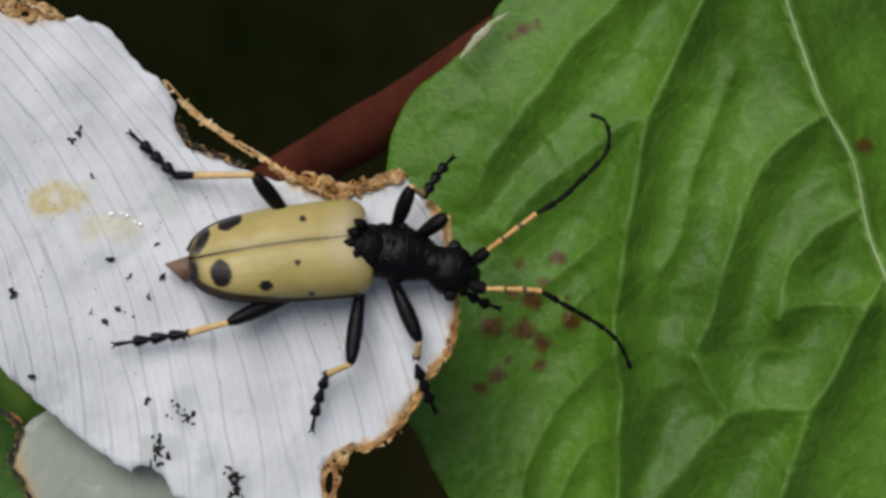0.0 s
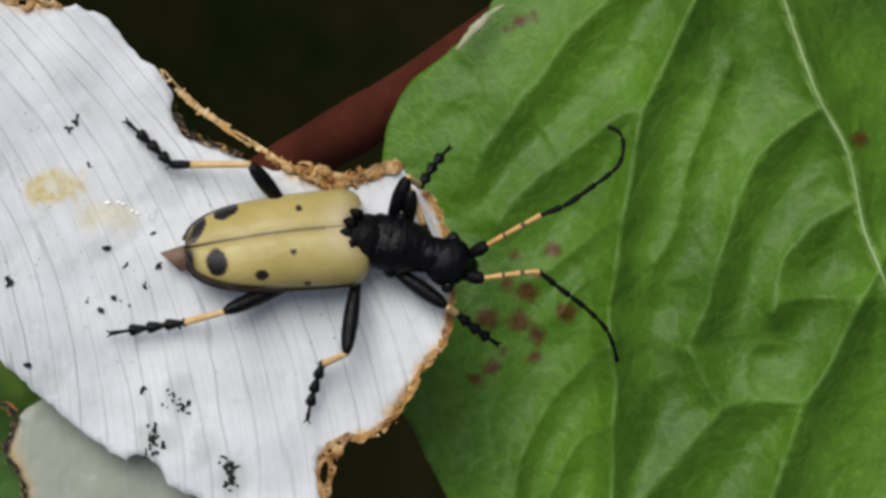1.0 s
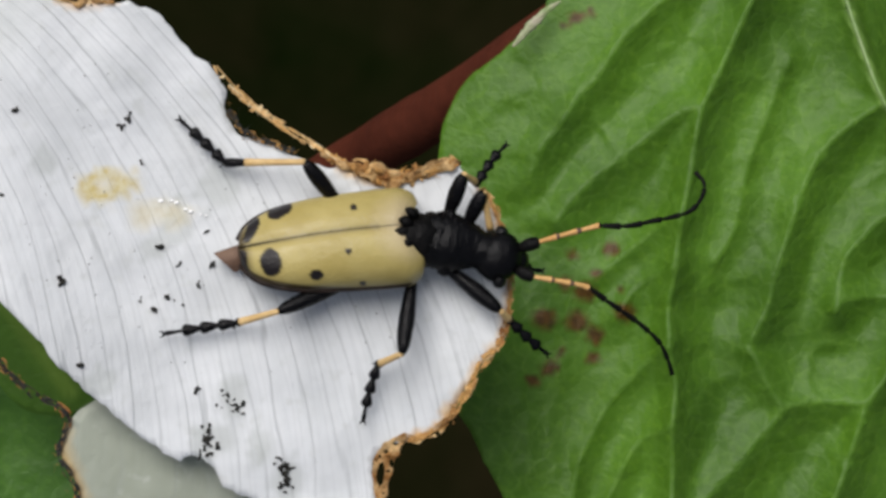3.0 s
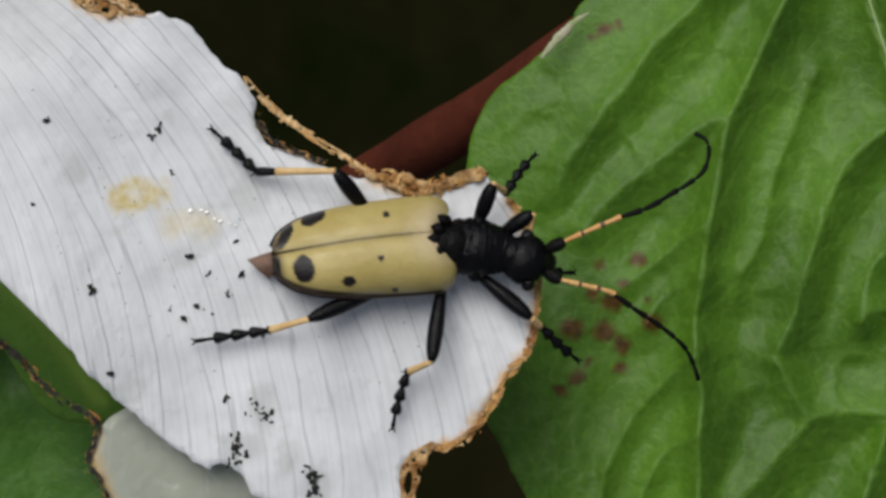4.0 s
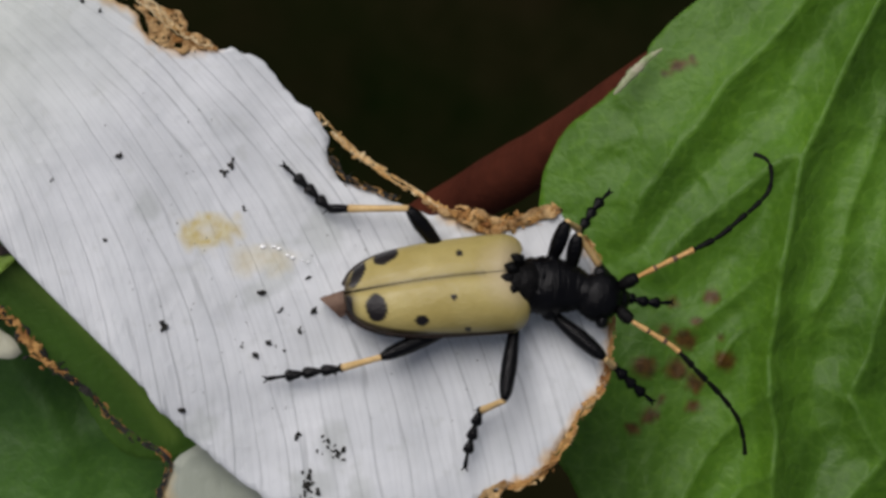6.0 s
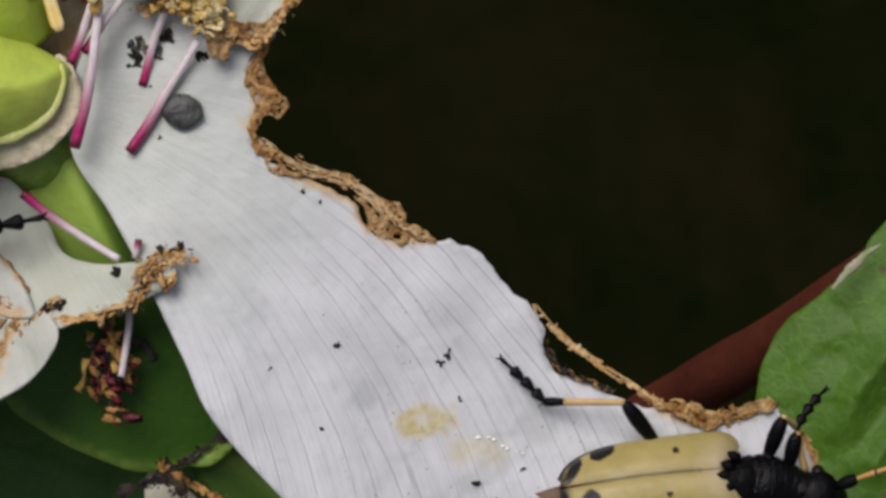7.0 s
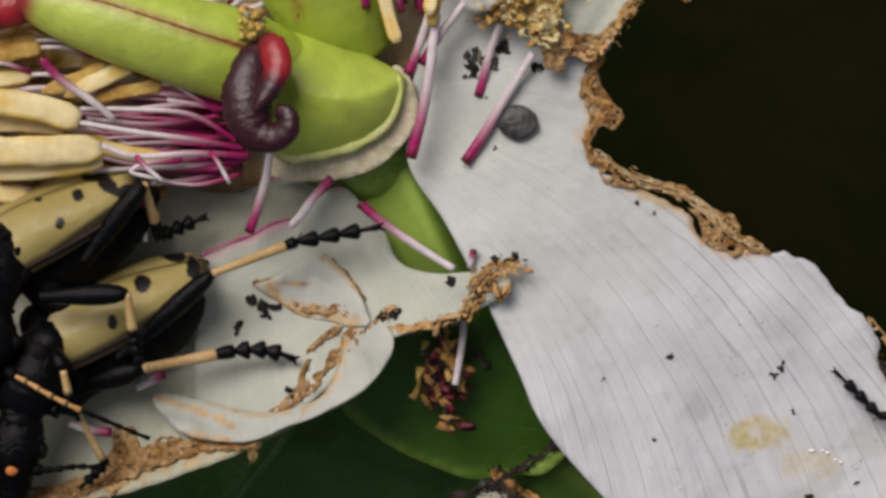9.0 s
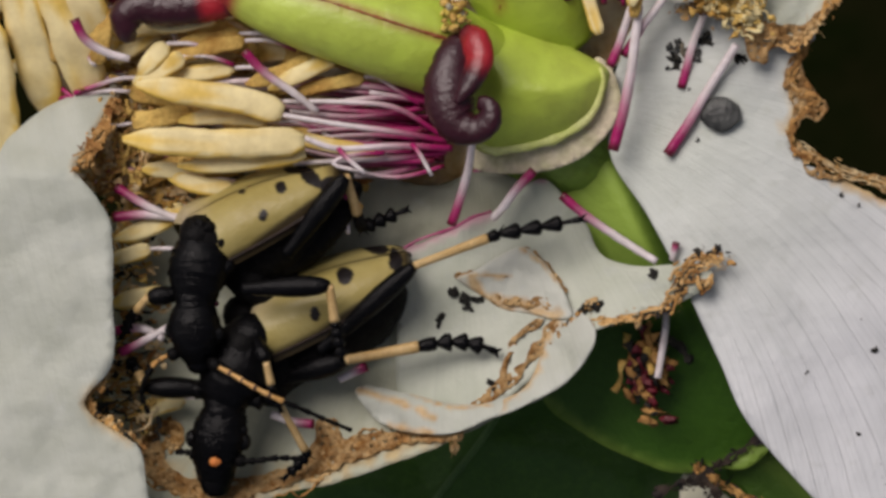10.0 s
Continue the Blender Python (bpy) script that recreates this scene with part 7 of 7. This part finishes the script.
def antenna(head, pts, heights, yellow=(1, 4), thick=0.3, joints=11, whip=False):
    """Scape, then segments that swell towards their ends; those from yellow[0] to yellow[1] are straw coloured."""
    L = [Vector(q) for q in resample(spline([tuple(up(p, h)) for p, h in zip(pts, heights)], 8), 0.00009)]
    n = len(L)
    b = Build()
    t = thick * MM
    radii, slots = [], []
    for i in range(n):
        k = min(joints - 1, int(i * joints / n))
        q = i * joints / n - k
        if k == 0:
            radii.append(t * (0.75 + 0.55 * math.sin(2.6 * q)))
            slots.append(0)
        elif yellow[0] <= k < yellow[1]:
            radii.append(t * (0.42 + 0.24 * q * q) * (0.7 if q > 0.95 else 1))
            slots.append(1 if q < 0.82 else 2)
        else:
            radii.append(t * (0.74 - 0.03 * k) * (0.7 + 0.42 * q) * (0.62 if q > 0.93 or q < 0.05 else 1))
            slots.append(0)
    cut = int(n * min(yellow[1], joints) / joints) if whip else n
    b.tube(L[:cut], radii[:cut], 9)
    for i in range(cut - 1):
        for k in range(9):
            b.s[i * 9 + k] = slots[i]
    if whip:
        w = Build()
        w.tube(L[cut - 1:], radii[cut - 1:], 9)
        WHIPS.append(mesh_part("flagellum", w.data(), CHITIN_HAIR, head, "black jointed outer half of the antenna", pivot=L[cut - 1]))
    return mesh_part("antenna", b.data(), [CHITIN_HAIR, plain("orange_yellow_segment", (0.5, 0.26, 0.07), (0.62, 0.38, 0.14), 900, 0.5), TAIL], head, "black antenna with straw-yellow base segments", pivot=L[0])


def body_mass(bug, name, pts, heights, radii, label, pivot=None, flat=0.85, knobs=(), mat=None, tufts=(), tuft_height=0.0):
    P = resample(spline([(*p, h, r) for p, h, r in zip(pts, heights, radii)], 8), 0.12)
    b = Build()
    b.tube([up(p, p[2]) for p in P], [p[3] * MM for p in P], 22, flat=flat, rough=0.1)
    b.blob(up(P[0], P[0][2]), P[0][3] * MM * 0.98, 0, 1.0, 0.1, 8, 14)
    b.blob(up(P[-1], P[-1][2]), P[-1][3] * MM * 0.98, 0, 1.0, 0.1, 8, 14)
    for p, h, r in knobs:
        b.blob(up(p, h), r * MM, 0, p[0], 0.3, 7, 10)
    # bristly fringe
    for root, tip in tufts:
        b.tube([up(root, tuft_height - 0.2), up(((root[0] + tip[0]) / 2, (root[1] + tip[1]) / 2), tuft_height + 0.1), up(tip, tuft_height)], [0.00036, 0.00028, 0.00007], 8, rough=0.4, seed=tip[1])
    return mesh_part(name, b.data(), mat or CHITIN, bug, label, pivot=pivot)


def placed(p, h, heading, roll, tip=0.0):
    return Matrix.Translation(up(p, h)) @ pose(0, 0, 0, 0, 0, heading) @ pose(0, 0, 0, roll, tip, 0)


def walking_beetle():
    c = (15.95, -4.53)
    g = on_petal(c)
    bug = thing("longhorn_beetle", c, g, "straw-yellow longhorn beetle with black spots, standing on the white petal", "beetle", "spotted beetles")
    m = placed((c[0] - 0.05, c[1] - 0.42), g + 0.35, 4.6, -21)
    spots = [(*(12.55, -5.59), 0.6, 0.78, 0.15), (*(13.02, -2.63), 0.72, 0.42, 0.45), (*(15.10, -6.28), 0.38, 0.32, 0), (*(16.91, -4.98), 0.17, 0.2, 0), (*(17.24, -2.49), 0.19, 0.17, 0), (*(17.74, -6.82), 0.2, 0.14, 0),
             (*(11.48, -3.67), 0.3, 0.75, -0.5), (*(10.99, -5.58), 0.28, 0.8, 0.1)]
    wing_cases(bug, m, spots)
    abdomen(bug, m)
    b = Build()
    A, B = [(12.2, -4.3), (11.2, -4.4), (10.2, -4.7), (9.3, -5.0)], [(12.2, -5.4), (11.5, -5.6), (11.0, -5.85), (10.5, -6.1)]
    v, f = [], []
    for i in range(4):
        for j in range(6):
            s = j / 5
            v.append(up((A[i][0] * (1 - s) + B[i][0] * s, A[i][1] * (1 - s) + B[i][1] * s), g + 1.5 - 0.25 * i + 0.35 * math.sin(3.1 * s)))
    f = [(i * 6 + j, i * 6 + j + 1, (i + 1) * 6 + j + 1, (i + 1) * 6 + j) for i in range(3) for j in range(5)]
    b.add(v, f)
    b.add([p - Vector((0, 0, 0.0002)) for p in v], [tuple(reversed(t)) for t in f])
    mesh_part("folded_wing", b.data(), TAIL, bug, "brown folded wing tip behind the wing cases")
    body_mass(bug, "scutellum", [(19.8, -4.0), (20.3, -4.1), (20.9, -4.2)], (g + 3.0, g + 3.0, g + 2.5), (0.45, 0.95, 1.3), "black downy collar between the wing cases", mat=CHITIN_HAIR,
              tufts=[((20.7, -2.9), (20.2, -2.6)), ((20.4, -3.4), (19.8, -3.2)), ((20.3, -3.9), (19.5, -3.9)), ((20.4, -4.5), (19.9, -4.7))], tuft_height=g + 3.55)
    pv = up((20.91, -4.21), g + 2.0)
    pron = body_mass(bug, "pronotum", [(20.8, -4.2), (21.5, -4.3), (22.4, -4.4), (23.3, -4.5), (24.3, -4.7)], (g + 2.0, g + 2.1, g + 2.2, g + 2.2, g + 2.2), (1.4, 1.6, 1.66, 1.42, 1.1), "shiny black pronotum", pv,
                     knobs=[(p, g + 2.3, 0.45) for p in [(22.4, -3.0), (22.3, -5.9)]] + [(p, g + 3.15, 0.4) for p in [(21.9, -3.9), (21.8, -4.8)]])
    head = body_mass(bug, "head", [(24.3, -4.7), (24.9, -4.9), (25.5, -5.0), (26.1, -5.1)], (g + 2.2, g + 2.3, g + 2.1, g + 1.7), (1.1, 1.45, 1.38, 0.85), "black head", pv, flat=0.8)
    for p in [(25.2, -3.7), (25.3, -6.3)]:
        b = Build()
        b.blob(up(p, g + 2.3), (0.00042, 0.0005, 0.00045), 0, 1, 0.05, 8, 12)
        mesh_part("eye", b.data(), EYE, head, "glossy black eye")
    b = Build()
    for l in ([(26.0, -4.7), (26.5, -4.9), (26.7, -5.1)], [(26.0, -5.4), (26.5, -5.5), (26.7, -5.3)]):
        limb([up(q, g + 1.5) for q in l], [0.0003, 0.0002, 0.00008], b, 7)
    mesh_part("jaws", b.data(), CHITIN, head)
    al = antenna(head, [(26.3, -4.4), (27.3, -4.0), (29.2, -3.3), (31.2, -2.6), (32.4, -2.1), (33.6, -1.3), (34.5, -0.7), (35.4, 0.1), (35.7, 1.1), (35.5, 1.9), (34.8, 2.3)], [g + h for h in (2.4, 2.9, 3.3, 3.5, 3.4, 3.2, 3.0, 2.6, 2.2, 1.8, 1.5)], whip=True)
    ar = antenna(head, [(26.2, -5.6), (27.0, -6.2), (28.4, -6.8), (29.9, -7.5), (31.2, -8.5), (32.8, -9.7), (34.0, -10.9), (34.5, -12.0), (34.7, -12.8)], [g + h for h in (2.4, 2.8, 2.8, 2.6, 2.2, 1.6, 0.9, 0.2, -0.2)], whip=True)
    legs = {"hl": leg(bug, [(16.6, -2.7), (14.4, 0.1), (9.9, 0.1), (8.3, 1.7), (7.2, 2.7)], (g + 1.2, g + 2.6, g + 0.7, g + 0.3, g + 0.2), black_end=0.25),
            "hr": leg(bug, [(17.7, -6.3), (12.8, -8.3), (10.5, -8.9), (8.2, -9.2), (6.1, -9.5)], (g + 1.2, g + 2.3, g + 0.7, g + 0.3, g + 0.2), black_end=0.06),
            "mr": leg(bug, [(20.5, -6.0), (19.8, -10.8), (18.4, -11.4), (17.8, -13.3), (17.5, -14.8)], (g + 1.2, g + 2.4, g + 0.7, g + 0.3, g + 0.2), black_end=0.1),
            "ml": leg(bug, [(22.3, -3.5), (23.4, -0.7), (24.2, -1.2), (25.1, 0.2), (26.0, 1.1)], (g + 1.4, g + 2.8, g + 0.9, g + 0.5, g + 0.0), black_end=0.2),
            "fr": leg(bug, [(22.2, -5.7), (25.5, -8.5), (26.1, -9.0), (27.2, -10.1), (28.4, -11.1)], (g + 1.4, g + 2.0, g + 0.9, g + 0.4, g - 0.5), thick=0.46, black_end=0.1),
            "fl": leg(bug, [(23.5, -3.9), (24.9, -1.8), (26.9, -4.6), (28.4, -5.0), (29.9, -5.0)], (g + 1.5, g + 2.6, g + 0.7, g + 0.4, g - 0.2), black_end=0.4)}
    return bug, pron, head, al, ar, legs


BUG, PRONOTUM, HEAD, ANT_L, ANT_R, LEGS = walking_beetle()


def mating_pair():
    label = "straw-yellow black-spotted beetle clinging beside another inside the cupped petal"
    # upper beetle
    c = (-36.51, 9.32)
    a = thing("longhorn_beetle", c, 1.0, label, "beetle", "spotted beetles")
    m = placed(c, 2.2, 208, 52)
    sp = [(*(-36.01, 11.82), 0.34, 0.36, 0), (*(-37.00, 10.16), 0.26, 0.36, 0), (*(-38.30, 11.52), 0.22, 0.14, 0.2), (*(-38.93, 12.46), 0.34, 0.26, 0), (*(-34.33, 12.49), 1.0, 0.42, -0.7), (*(-33.09, 11.92), 0.6, 0.6, 0), (*(-35.27, 12.81), 0.6, 0.2, -0.1)]
    wing_cases(a, m, sp)
    abdomen(a, m, 9.8, 1.1, -0.2, 0.9)
    body_mass(a, "scutellum", [(-39.4, 8.6), (-40.1, 8.7), (-40.7, 8.9)], (5.0, 5.0, 4.8), (0.7, 1.1, 1.3), "black downy collar", mat=CHITIN_HAIR, knobs=[(p, 5.6, 0.4) for p in [(-40.7, 9.6), (-41.3, 9.2), (-40.2, 9.4)]])
    body_mass(a, "pronotum", [(-40.3, 8.7), (-40.6, 7.7), (-40.8, 6.6), (-40.9, 5.2)], (4.6, 4.8, 4.8, 4.7), (1.35, 1.7, 1.65, 1.2), "shiny black pronotum", knobs=[(p, 4.8, 0.55) for p in [(-41.9, 7.7), (-39.1, 7.2)]])
    h = body_mass(a, "head", [(-40.9, 4.8), (-40.9, 3.8), (-40.8, 2.8), (-40.6, 1.7)], (4.7, 4.8, 4.6, 4.0), (1.2, 1.5, 1.35, 0.8), "black head")
    for p in [(-42.2, 3.4), (-39.5, 3.3)]:
        b = Build()
        b.blob(up(p, 4.8), (0.00045, 0.0005, 0.00045), 0, 1, 0.05, 8, 12)
        mesh_part("eye", b.data(), EYE, h, "glossy black eye")
    antenna(h, [(-39.9, 1.7), (-39.5, 1.4), (-38.5, 0.9), (-37.4, 0.3), (-35.9, -0.4), (-34.6, -0.9), (-33.1, -1.5), (-31.5, -2.1)], (4.8, 5.2, 5.6, 5.8, 5.6, 5.0, 4.4, 3.8), (1, 6))
    antenna(h, [(-41.7, 2.1), (-42.5, 1.9), (-43.3, 1.3), (-43.9, -0.1), (-43.5, -1.4)], (4.4, 4.4, 4.0, 3.4, 2.8), (1, 3), joints=8)
    leg(a, [(-38.1, 5.9), (-33.0, 6.2), (-32.6, 3.9), (-32.3, 2.5), (-32.0, 1.5)], (5.4, 6.0, 5.2, 4.6, 4.0), 0.6, 0.1)
    leg(a, [(-35.6, 7.9), (-32.2, 12.5), (-31.2, 9.5), (-29.9, 10.1), (-28.4, 10.7)], (4.4, 5.0, 2.0, 1.4, 1.2), 0.62, 0.3)
    leg(a, [(-41.4, 5.6), (-43.7, 5.3), (-44.6, 4.2), (-45.2, 2.9)], (3.8, 4.2, 3.4, 2.6), 0.55, 0.3)
    leg(a, [(-37.2, 3.0), (-36.6, 1.7), (-36.2, 0.1), (-35.6, -1.2)], (4.2, 5.0, 4.4, 3.6), 0.5, 0.2)

    body_mass(a, "underside", [(-37.3, 7.0), (-35.1, 8.0), (-33.0, 9.9), (-31.7, 11.8)], (2.0, 2.4, 2.6, 2.8), (0.9, 1.05, 0.95, 0.5), "black downy underside", mat=CHITIN_HAIR)

    body_mass(a, "thorax", [(-39.1, 7.9), (-37.8, 6.6), (-36.7, 5.7), (-35.8, 6.3)], (2.6, 2.4, 2.2, 2.0), (1.2, 1.3, 1.1, 0.7), "black downy thorax", mat=CHITIN_HAIR)

    # lower beetle
    c = (-32.00, 4.38)
    d = thing("longhorn_beetle", c, -0.5, label, "beetle", "spotted beetles")
    m = placed(c, 0.2, 206, 52)
    sp = [(*(-32.13, 6.79), 0.5, 0.5, 0), (*(-33.79, 4.54), 0.3, 0.44, 0.1), (*(-30.53, 8.54), 1.1, 0.4, -0.35), (*(-29.19, 7.68), 0.4, 0.75, 0.3), (*(-35.27, 6.66), 0.5, 0.3, 0)]
    wing_cases(d, placed((-32.43, 4.50), 0.2, 206, 52), sp)
    abdomen(d, placed((-32.53, 4.44), 0.2, 206, 52), 8.6, 1.1, -0.3, 0.95)
    body_mass(d, "scutellum", [(-36.7, 2.9), (-37.3, 2.7), (-38.0, 2.5)], (2.8, 2.8, 2.8), (0.8, 1.3, 1.6), "black downy collar", mat=CHITIN_HAIR)
    body_mass(d, "pronotum", [(-37.5, 3.0), (-38.1, 1.7), (-38.7, 0.4), (-39.0, -0.8)], (2.6, 2.8, 2.8, 2.6), (1.6, 1.95, 1.85, 1.3), "shiny black pronotum", knobs=[(p, 2.8, 0.55) for p in [(-40.5, 0.0), (-37.1, -0.5)]])
    h = body_mass(d, "head", [(-39.0, -1.2), (-39.2, -2.4), (-39.4, -3.5), (-39.4, -5.2)], (2.6, 2.6, 2.4, 1.6), (1.3, 1.6, 1.45, 1.0), "black head", knobs=[(p, 2.9, 0.35) for p in [(-40.5, -2.6), (-37.9, -2.2)]])
    for p in [(-40.8, -2.8), (-37.8, -2.9)]:
        b = Build()
        b.blob(up(p, 2.6), (0.00045, 0.00055, 0.00045), 0, 1, 0.05, 8, 12)
        mesh_part("eye", b.data(), EYE, h, "glossy black eye")
    b = Build()
    b.blob(up((-39.46, -4.12), 3.75), (0.0004, 0.00026, 0.00015), 0, 4, 0.4, 6, 9)
    mesh_part("crumb", b.data(), plain("orange_crumb", (0.5, 0.13, 0.02), (0.65, 0.25, 0.06), 900, 0.7), h, "orange crumb stuck to the head")
    antenna(h, [(-38.3, -4.0), (-37.1, -4.0), (-35.8, -3.8), (-34.5, -3.8)], (2.6, 2.8, 2.6, 2.2), (30, 31), joints=6)
    antenna(h, [(-40.6, -3.7), (-41.3, -3.6), (-41.7, -3.6)], (2.4, 2.4, 2.2), (30, 31), joints=4)
    body_mass(d, "thorax", [(-38.0, 4.3), (-36.7, 2.7), (-36.0, 1.4), (-36.3, 0.1)], (1.2, 1.2, 1.0, 0.8), (1.3, 1.6, 1.5, 1.0), "black downy thorax", mat=CHITIN_HAIR)
    body_mass(d, "underside", [(-35.6, 1.0), (-34.1, 2.3), (-32.3, 3.9), (-30.6, 5.8), (-29.2, 7.0)], (0.6, 0.8, 1.0, 1.2, 1.6), (1.05, 1.3, 1.2, 0.85, 0.5), "black downy underside", mat=CHITIN_HAIR)
    leg(d, [(-33.5, 2.4), (-28.1, 7.4), (-23.3, 9.3), (-20.7, 9.8), (-18.2, 10.3)], (2.4, 3.4, 1.8, 1.6, 2.0), 0.6, 0.13)
    leg(d, [(-35.6, 0.8), (-32.0, 1.9), (-26.7, 3.0), (-24.8, 3.1), (-23.0, 2.5)], (1.4, 2.4, 1.2, 0.9, 0.4), 0.7, 0.2)
    leg(d, [(-36.9, 0.1), (-35.8, -0.6), (-34.0, -3.6), (-34.8, -4.4), (-35.5, -5.1)], (2.6, 3.4, 1.4, 1.0, 0.8), 0.5, 0.1)
    leg(d, [(-39.2, 0.1), (-43.7, 0.1), (-44.3, 1.2), (-44.8, 1.6)], (2.4, 2.8, 2.2, 2.0), 0.62, 0.3)


mating_pair()


def motions():
    def turned(ob, pivot, degrees, shift=(0, 0)):
        """The rest pose of a part, turned about the upright through a point of its thing, then shifted in millimetres."""
        r = Matrix.Translation(pivot) @ pose(0, 0, 0, 0, 0, degrees) @ Matrix.Translation(-pivot)
        return Matrix.Translation((shift[0] * MM, shift[1] * MM, 0)) @ r @ Matrix.Translation(ob.location)

    # the whole beetle edges forward a little
    drift = [(0, -0.15, 0.12), (2.5, -0.2, 0.12), (3.0, -0.2, 0.02), (3.2, -0.2, 0.05), (4.3, 0.1, 0.2), (5.0, 0.06, 0.1), (5.5, 0, 0), (6.0, 0.03, 0.08), (6.2, 0.13, -0.13), (10, 0.13, -0.13)]
    base = BUG.location.copy()
    walk(BUG, [(t, Matrix.Translation(base + Vector((x, y, 0)) * MM)) for t, x, y in drift])
    # planted feet stay where they are
    for k in ("hl", "hr", "mr", "ml"):
        rest = LEGS[k].location.copy()
        walk(LEGS[k], [(t, Matrix.Translation(rest - 0.6 * Vector((x, y, 0)) * MM)) for t, x, y in drift])
    # pronotum and head sway from side to side and reach forward
    sway = [(0, -8, 0.75), (0.5, -8.5, 0.5), (1.0, -9, 0.9), (1.5, -5.5, 0.7), (2.0, -4, 0.6), (2.5, -2.5, 0.55), (3.2, -6, 0.35), (4.3, -0.8, 0.1), (4.5, -0.5, 0.25), (5.0, -0.5, 0.2), (5.5, 0, 0), (6.2, -0.5, 0.1), (10, -0.5, 0.1)]
    pv = PRONOTUM.location.copy()
    walk(PRONOTUM, [(t, turned(PRONOTUM, pv, a, (s * 0.55, 0))) for t, a, s in sway])
    walk(HEAD, [(t, turned(HEAD, pv, a * 1.05, (s, 0))) for t, a, s in sway])
    # antennae feel about, their outer halves bending at the joint
    BENDS_L = ((0, -8), (2.0, -8), (2.5, -10), (3.0, -17), (3.2, -12), (4.3, -2), (5.5, 0), (10, 0))
    BENDS_R = ((0, -14), (0.5, -20), (1.0, -30), (1.5, -18), (2.0, -13), (3.2, -10), (4.5, 0), (5.5, 0), (10, 0))
    for ob, whip, bends, rows in ((ANT_L, WHIPS[0], BENDS_L, [(0, 25), (0.5, 23), (1.0, 18), (1.5, 17), (2.0, 10), (2.5, 6), (3.0, 0), (3.2, 8), (4.3, 1), (4.5, -4), (5.0, -7), (5.5, 0), (6.0, 6), (6.2, -1), (10, -1)]),
                     (ANT_R, WHIPS[1], BENDS_R, [(0, 29), (0.5, 33), (1.0, 39), (1.5, 28), (2.0, 21), (2.5, 13), (3.0, 18), (3.2, 20), (4.3, -1), (4.5, -9), (5.0, -9), (5.5, 0), (6.0, -8), (6.2, -16), (10, -16)])):
        p = ob.location.copy()
        walk(ob, [(t, turned(ob, p, a)) for t, a in rows])
        j = whip.location.copy()
        walk(whip, [(t, turned(ob, p, a) @ Matrix.Translation(j - p) @ pose(0, 0, 0, 0, 0, float(np.interp(t, *zip(*bends))))) for t, a in rows])

    # front legs step: thigh turned at the hip, foot set down elsewhere, shin between them
    def step(femur, rows):
        """Rows: seconds, turn of the thigh, then shift in millimetres and turn of the foot."""
        hip = femur.location.copy()
        knee, ankle = (JOINTS[femur.name][k] - JOINTS[femur.name][0] + hip for k in (1, 2))
        shin, foot = (next(c for c in femur.children if c.name.startswith(n)) for n in ("shin", "foot"))
        rest = math.atan2(ankle.y - knee.y, ankle.x - knee.x)
        thigh, low, toes = [], [], []
        for t, a, dx, dy, r in rows:
            m = turned(femur, hip, a)
            k = m @ (knee - hip)
            goal = ankle + Vector((dx, dy, 0)) * MM
            swing = math.degrees(math.atan2(goal.y - k.y, goal.x - k.x) - rest)
            swing = (swing + 180) % 360 - 180
            reach = k + pose(0, 0, 0, 0, 0, swing) @ (ankle - knee)
            thigh.append((t, m))
            low.append((t, m.inverted() @ Matrix.Translation(k) @ pose(0, 0, 0, 0, 0, swing) @ Matrix.Translation(hip - knee)))
            toes.append((t, m.inverted() @ Matrix.Translation(goal.lerp(reach, 0.4)) @ pose(0, 0, 0, 0, 0, r) @ Matrix.Translation(hip - ankle)))
        for ob, keys in ((femur, thigh), (shin, low), (foot, toes)):
            walk(ob, keys)

    step(LEGS["fr"], [(0, -27, -2.4, -2.3, -25), (0.3, -27, -2.4, -2.3, -25), (0.5, -8, -0.4, -0.4, 0), (0.8, 4, 0.2, 0.3, 5), (1.0, 5, 0.3, 0.3, 5), (1.5, -10, 0, -0.1, 4), (2.0, 1, 0, 0, 0), (2.5, 1, 0, 0, 0), (5.5, 0, 0, 0, 0), (10, 0, 0, 0, 0)])
    step(LEGS["fl"], [(0, -22, -0.8, -2.2, -20), (0.2, -18, -0.7, -1.6, -10), (0.5, 22, -0.3, 0, 15), (1.0, 29, -2.0, -0.2, 0), (1.5, 8, 0, -0.3, 0), (2.0, -5, -0.2, -1.8, -28), (2.5, 32, -2.2, -0.4, 0), (2.8, 20, -2.0, -0.6, 0), (3.0, 6, -1.6, -0.8, -10), (3.2, -21, -0.2, -2.2, -25),
                      (4.3, -24, -2.0, -0.3, 0), (4.5, 14, 0.2, 0.3, 0), (5.0, 25, -1.6, 0.2, 0), (5.5, 0, 0, 0, 0), (6.0, 22, 0, -0.8, 0), (6.2, 20, -2.0, -0.4, 0), (10, 20, -2.0, -0.4, 0)])


motions()
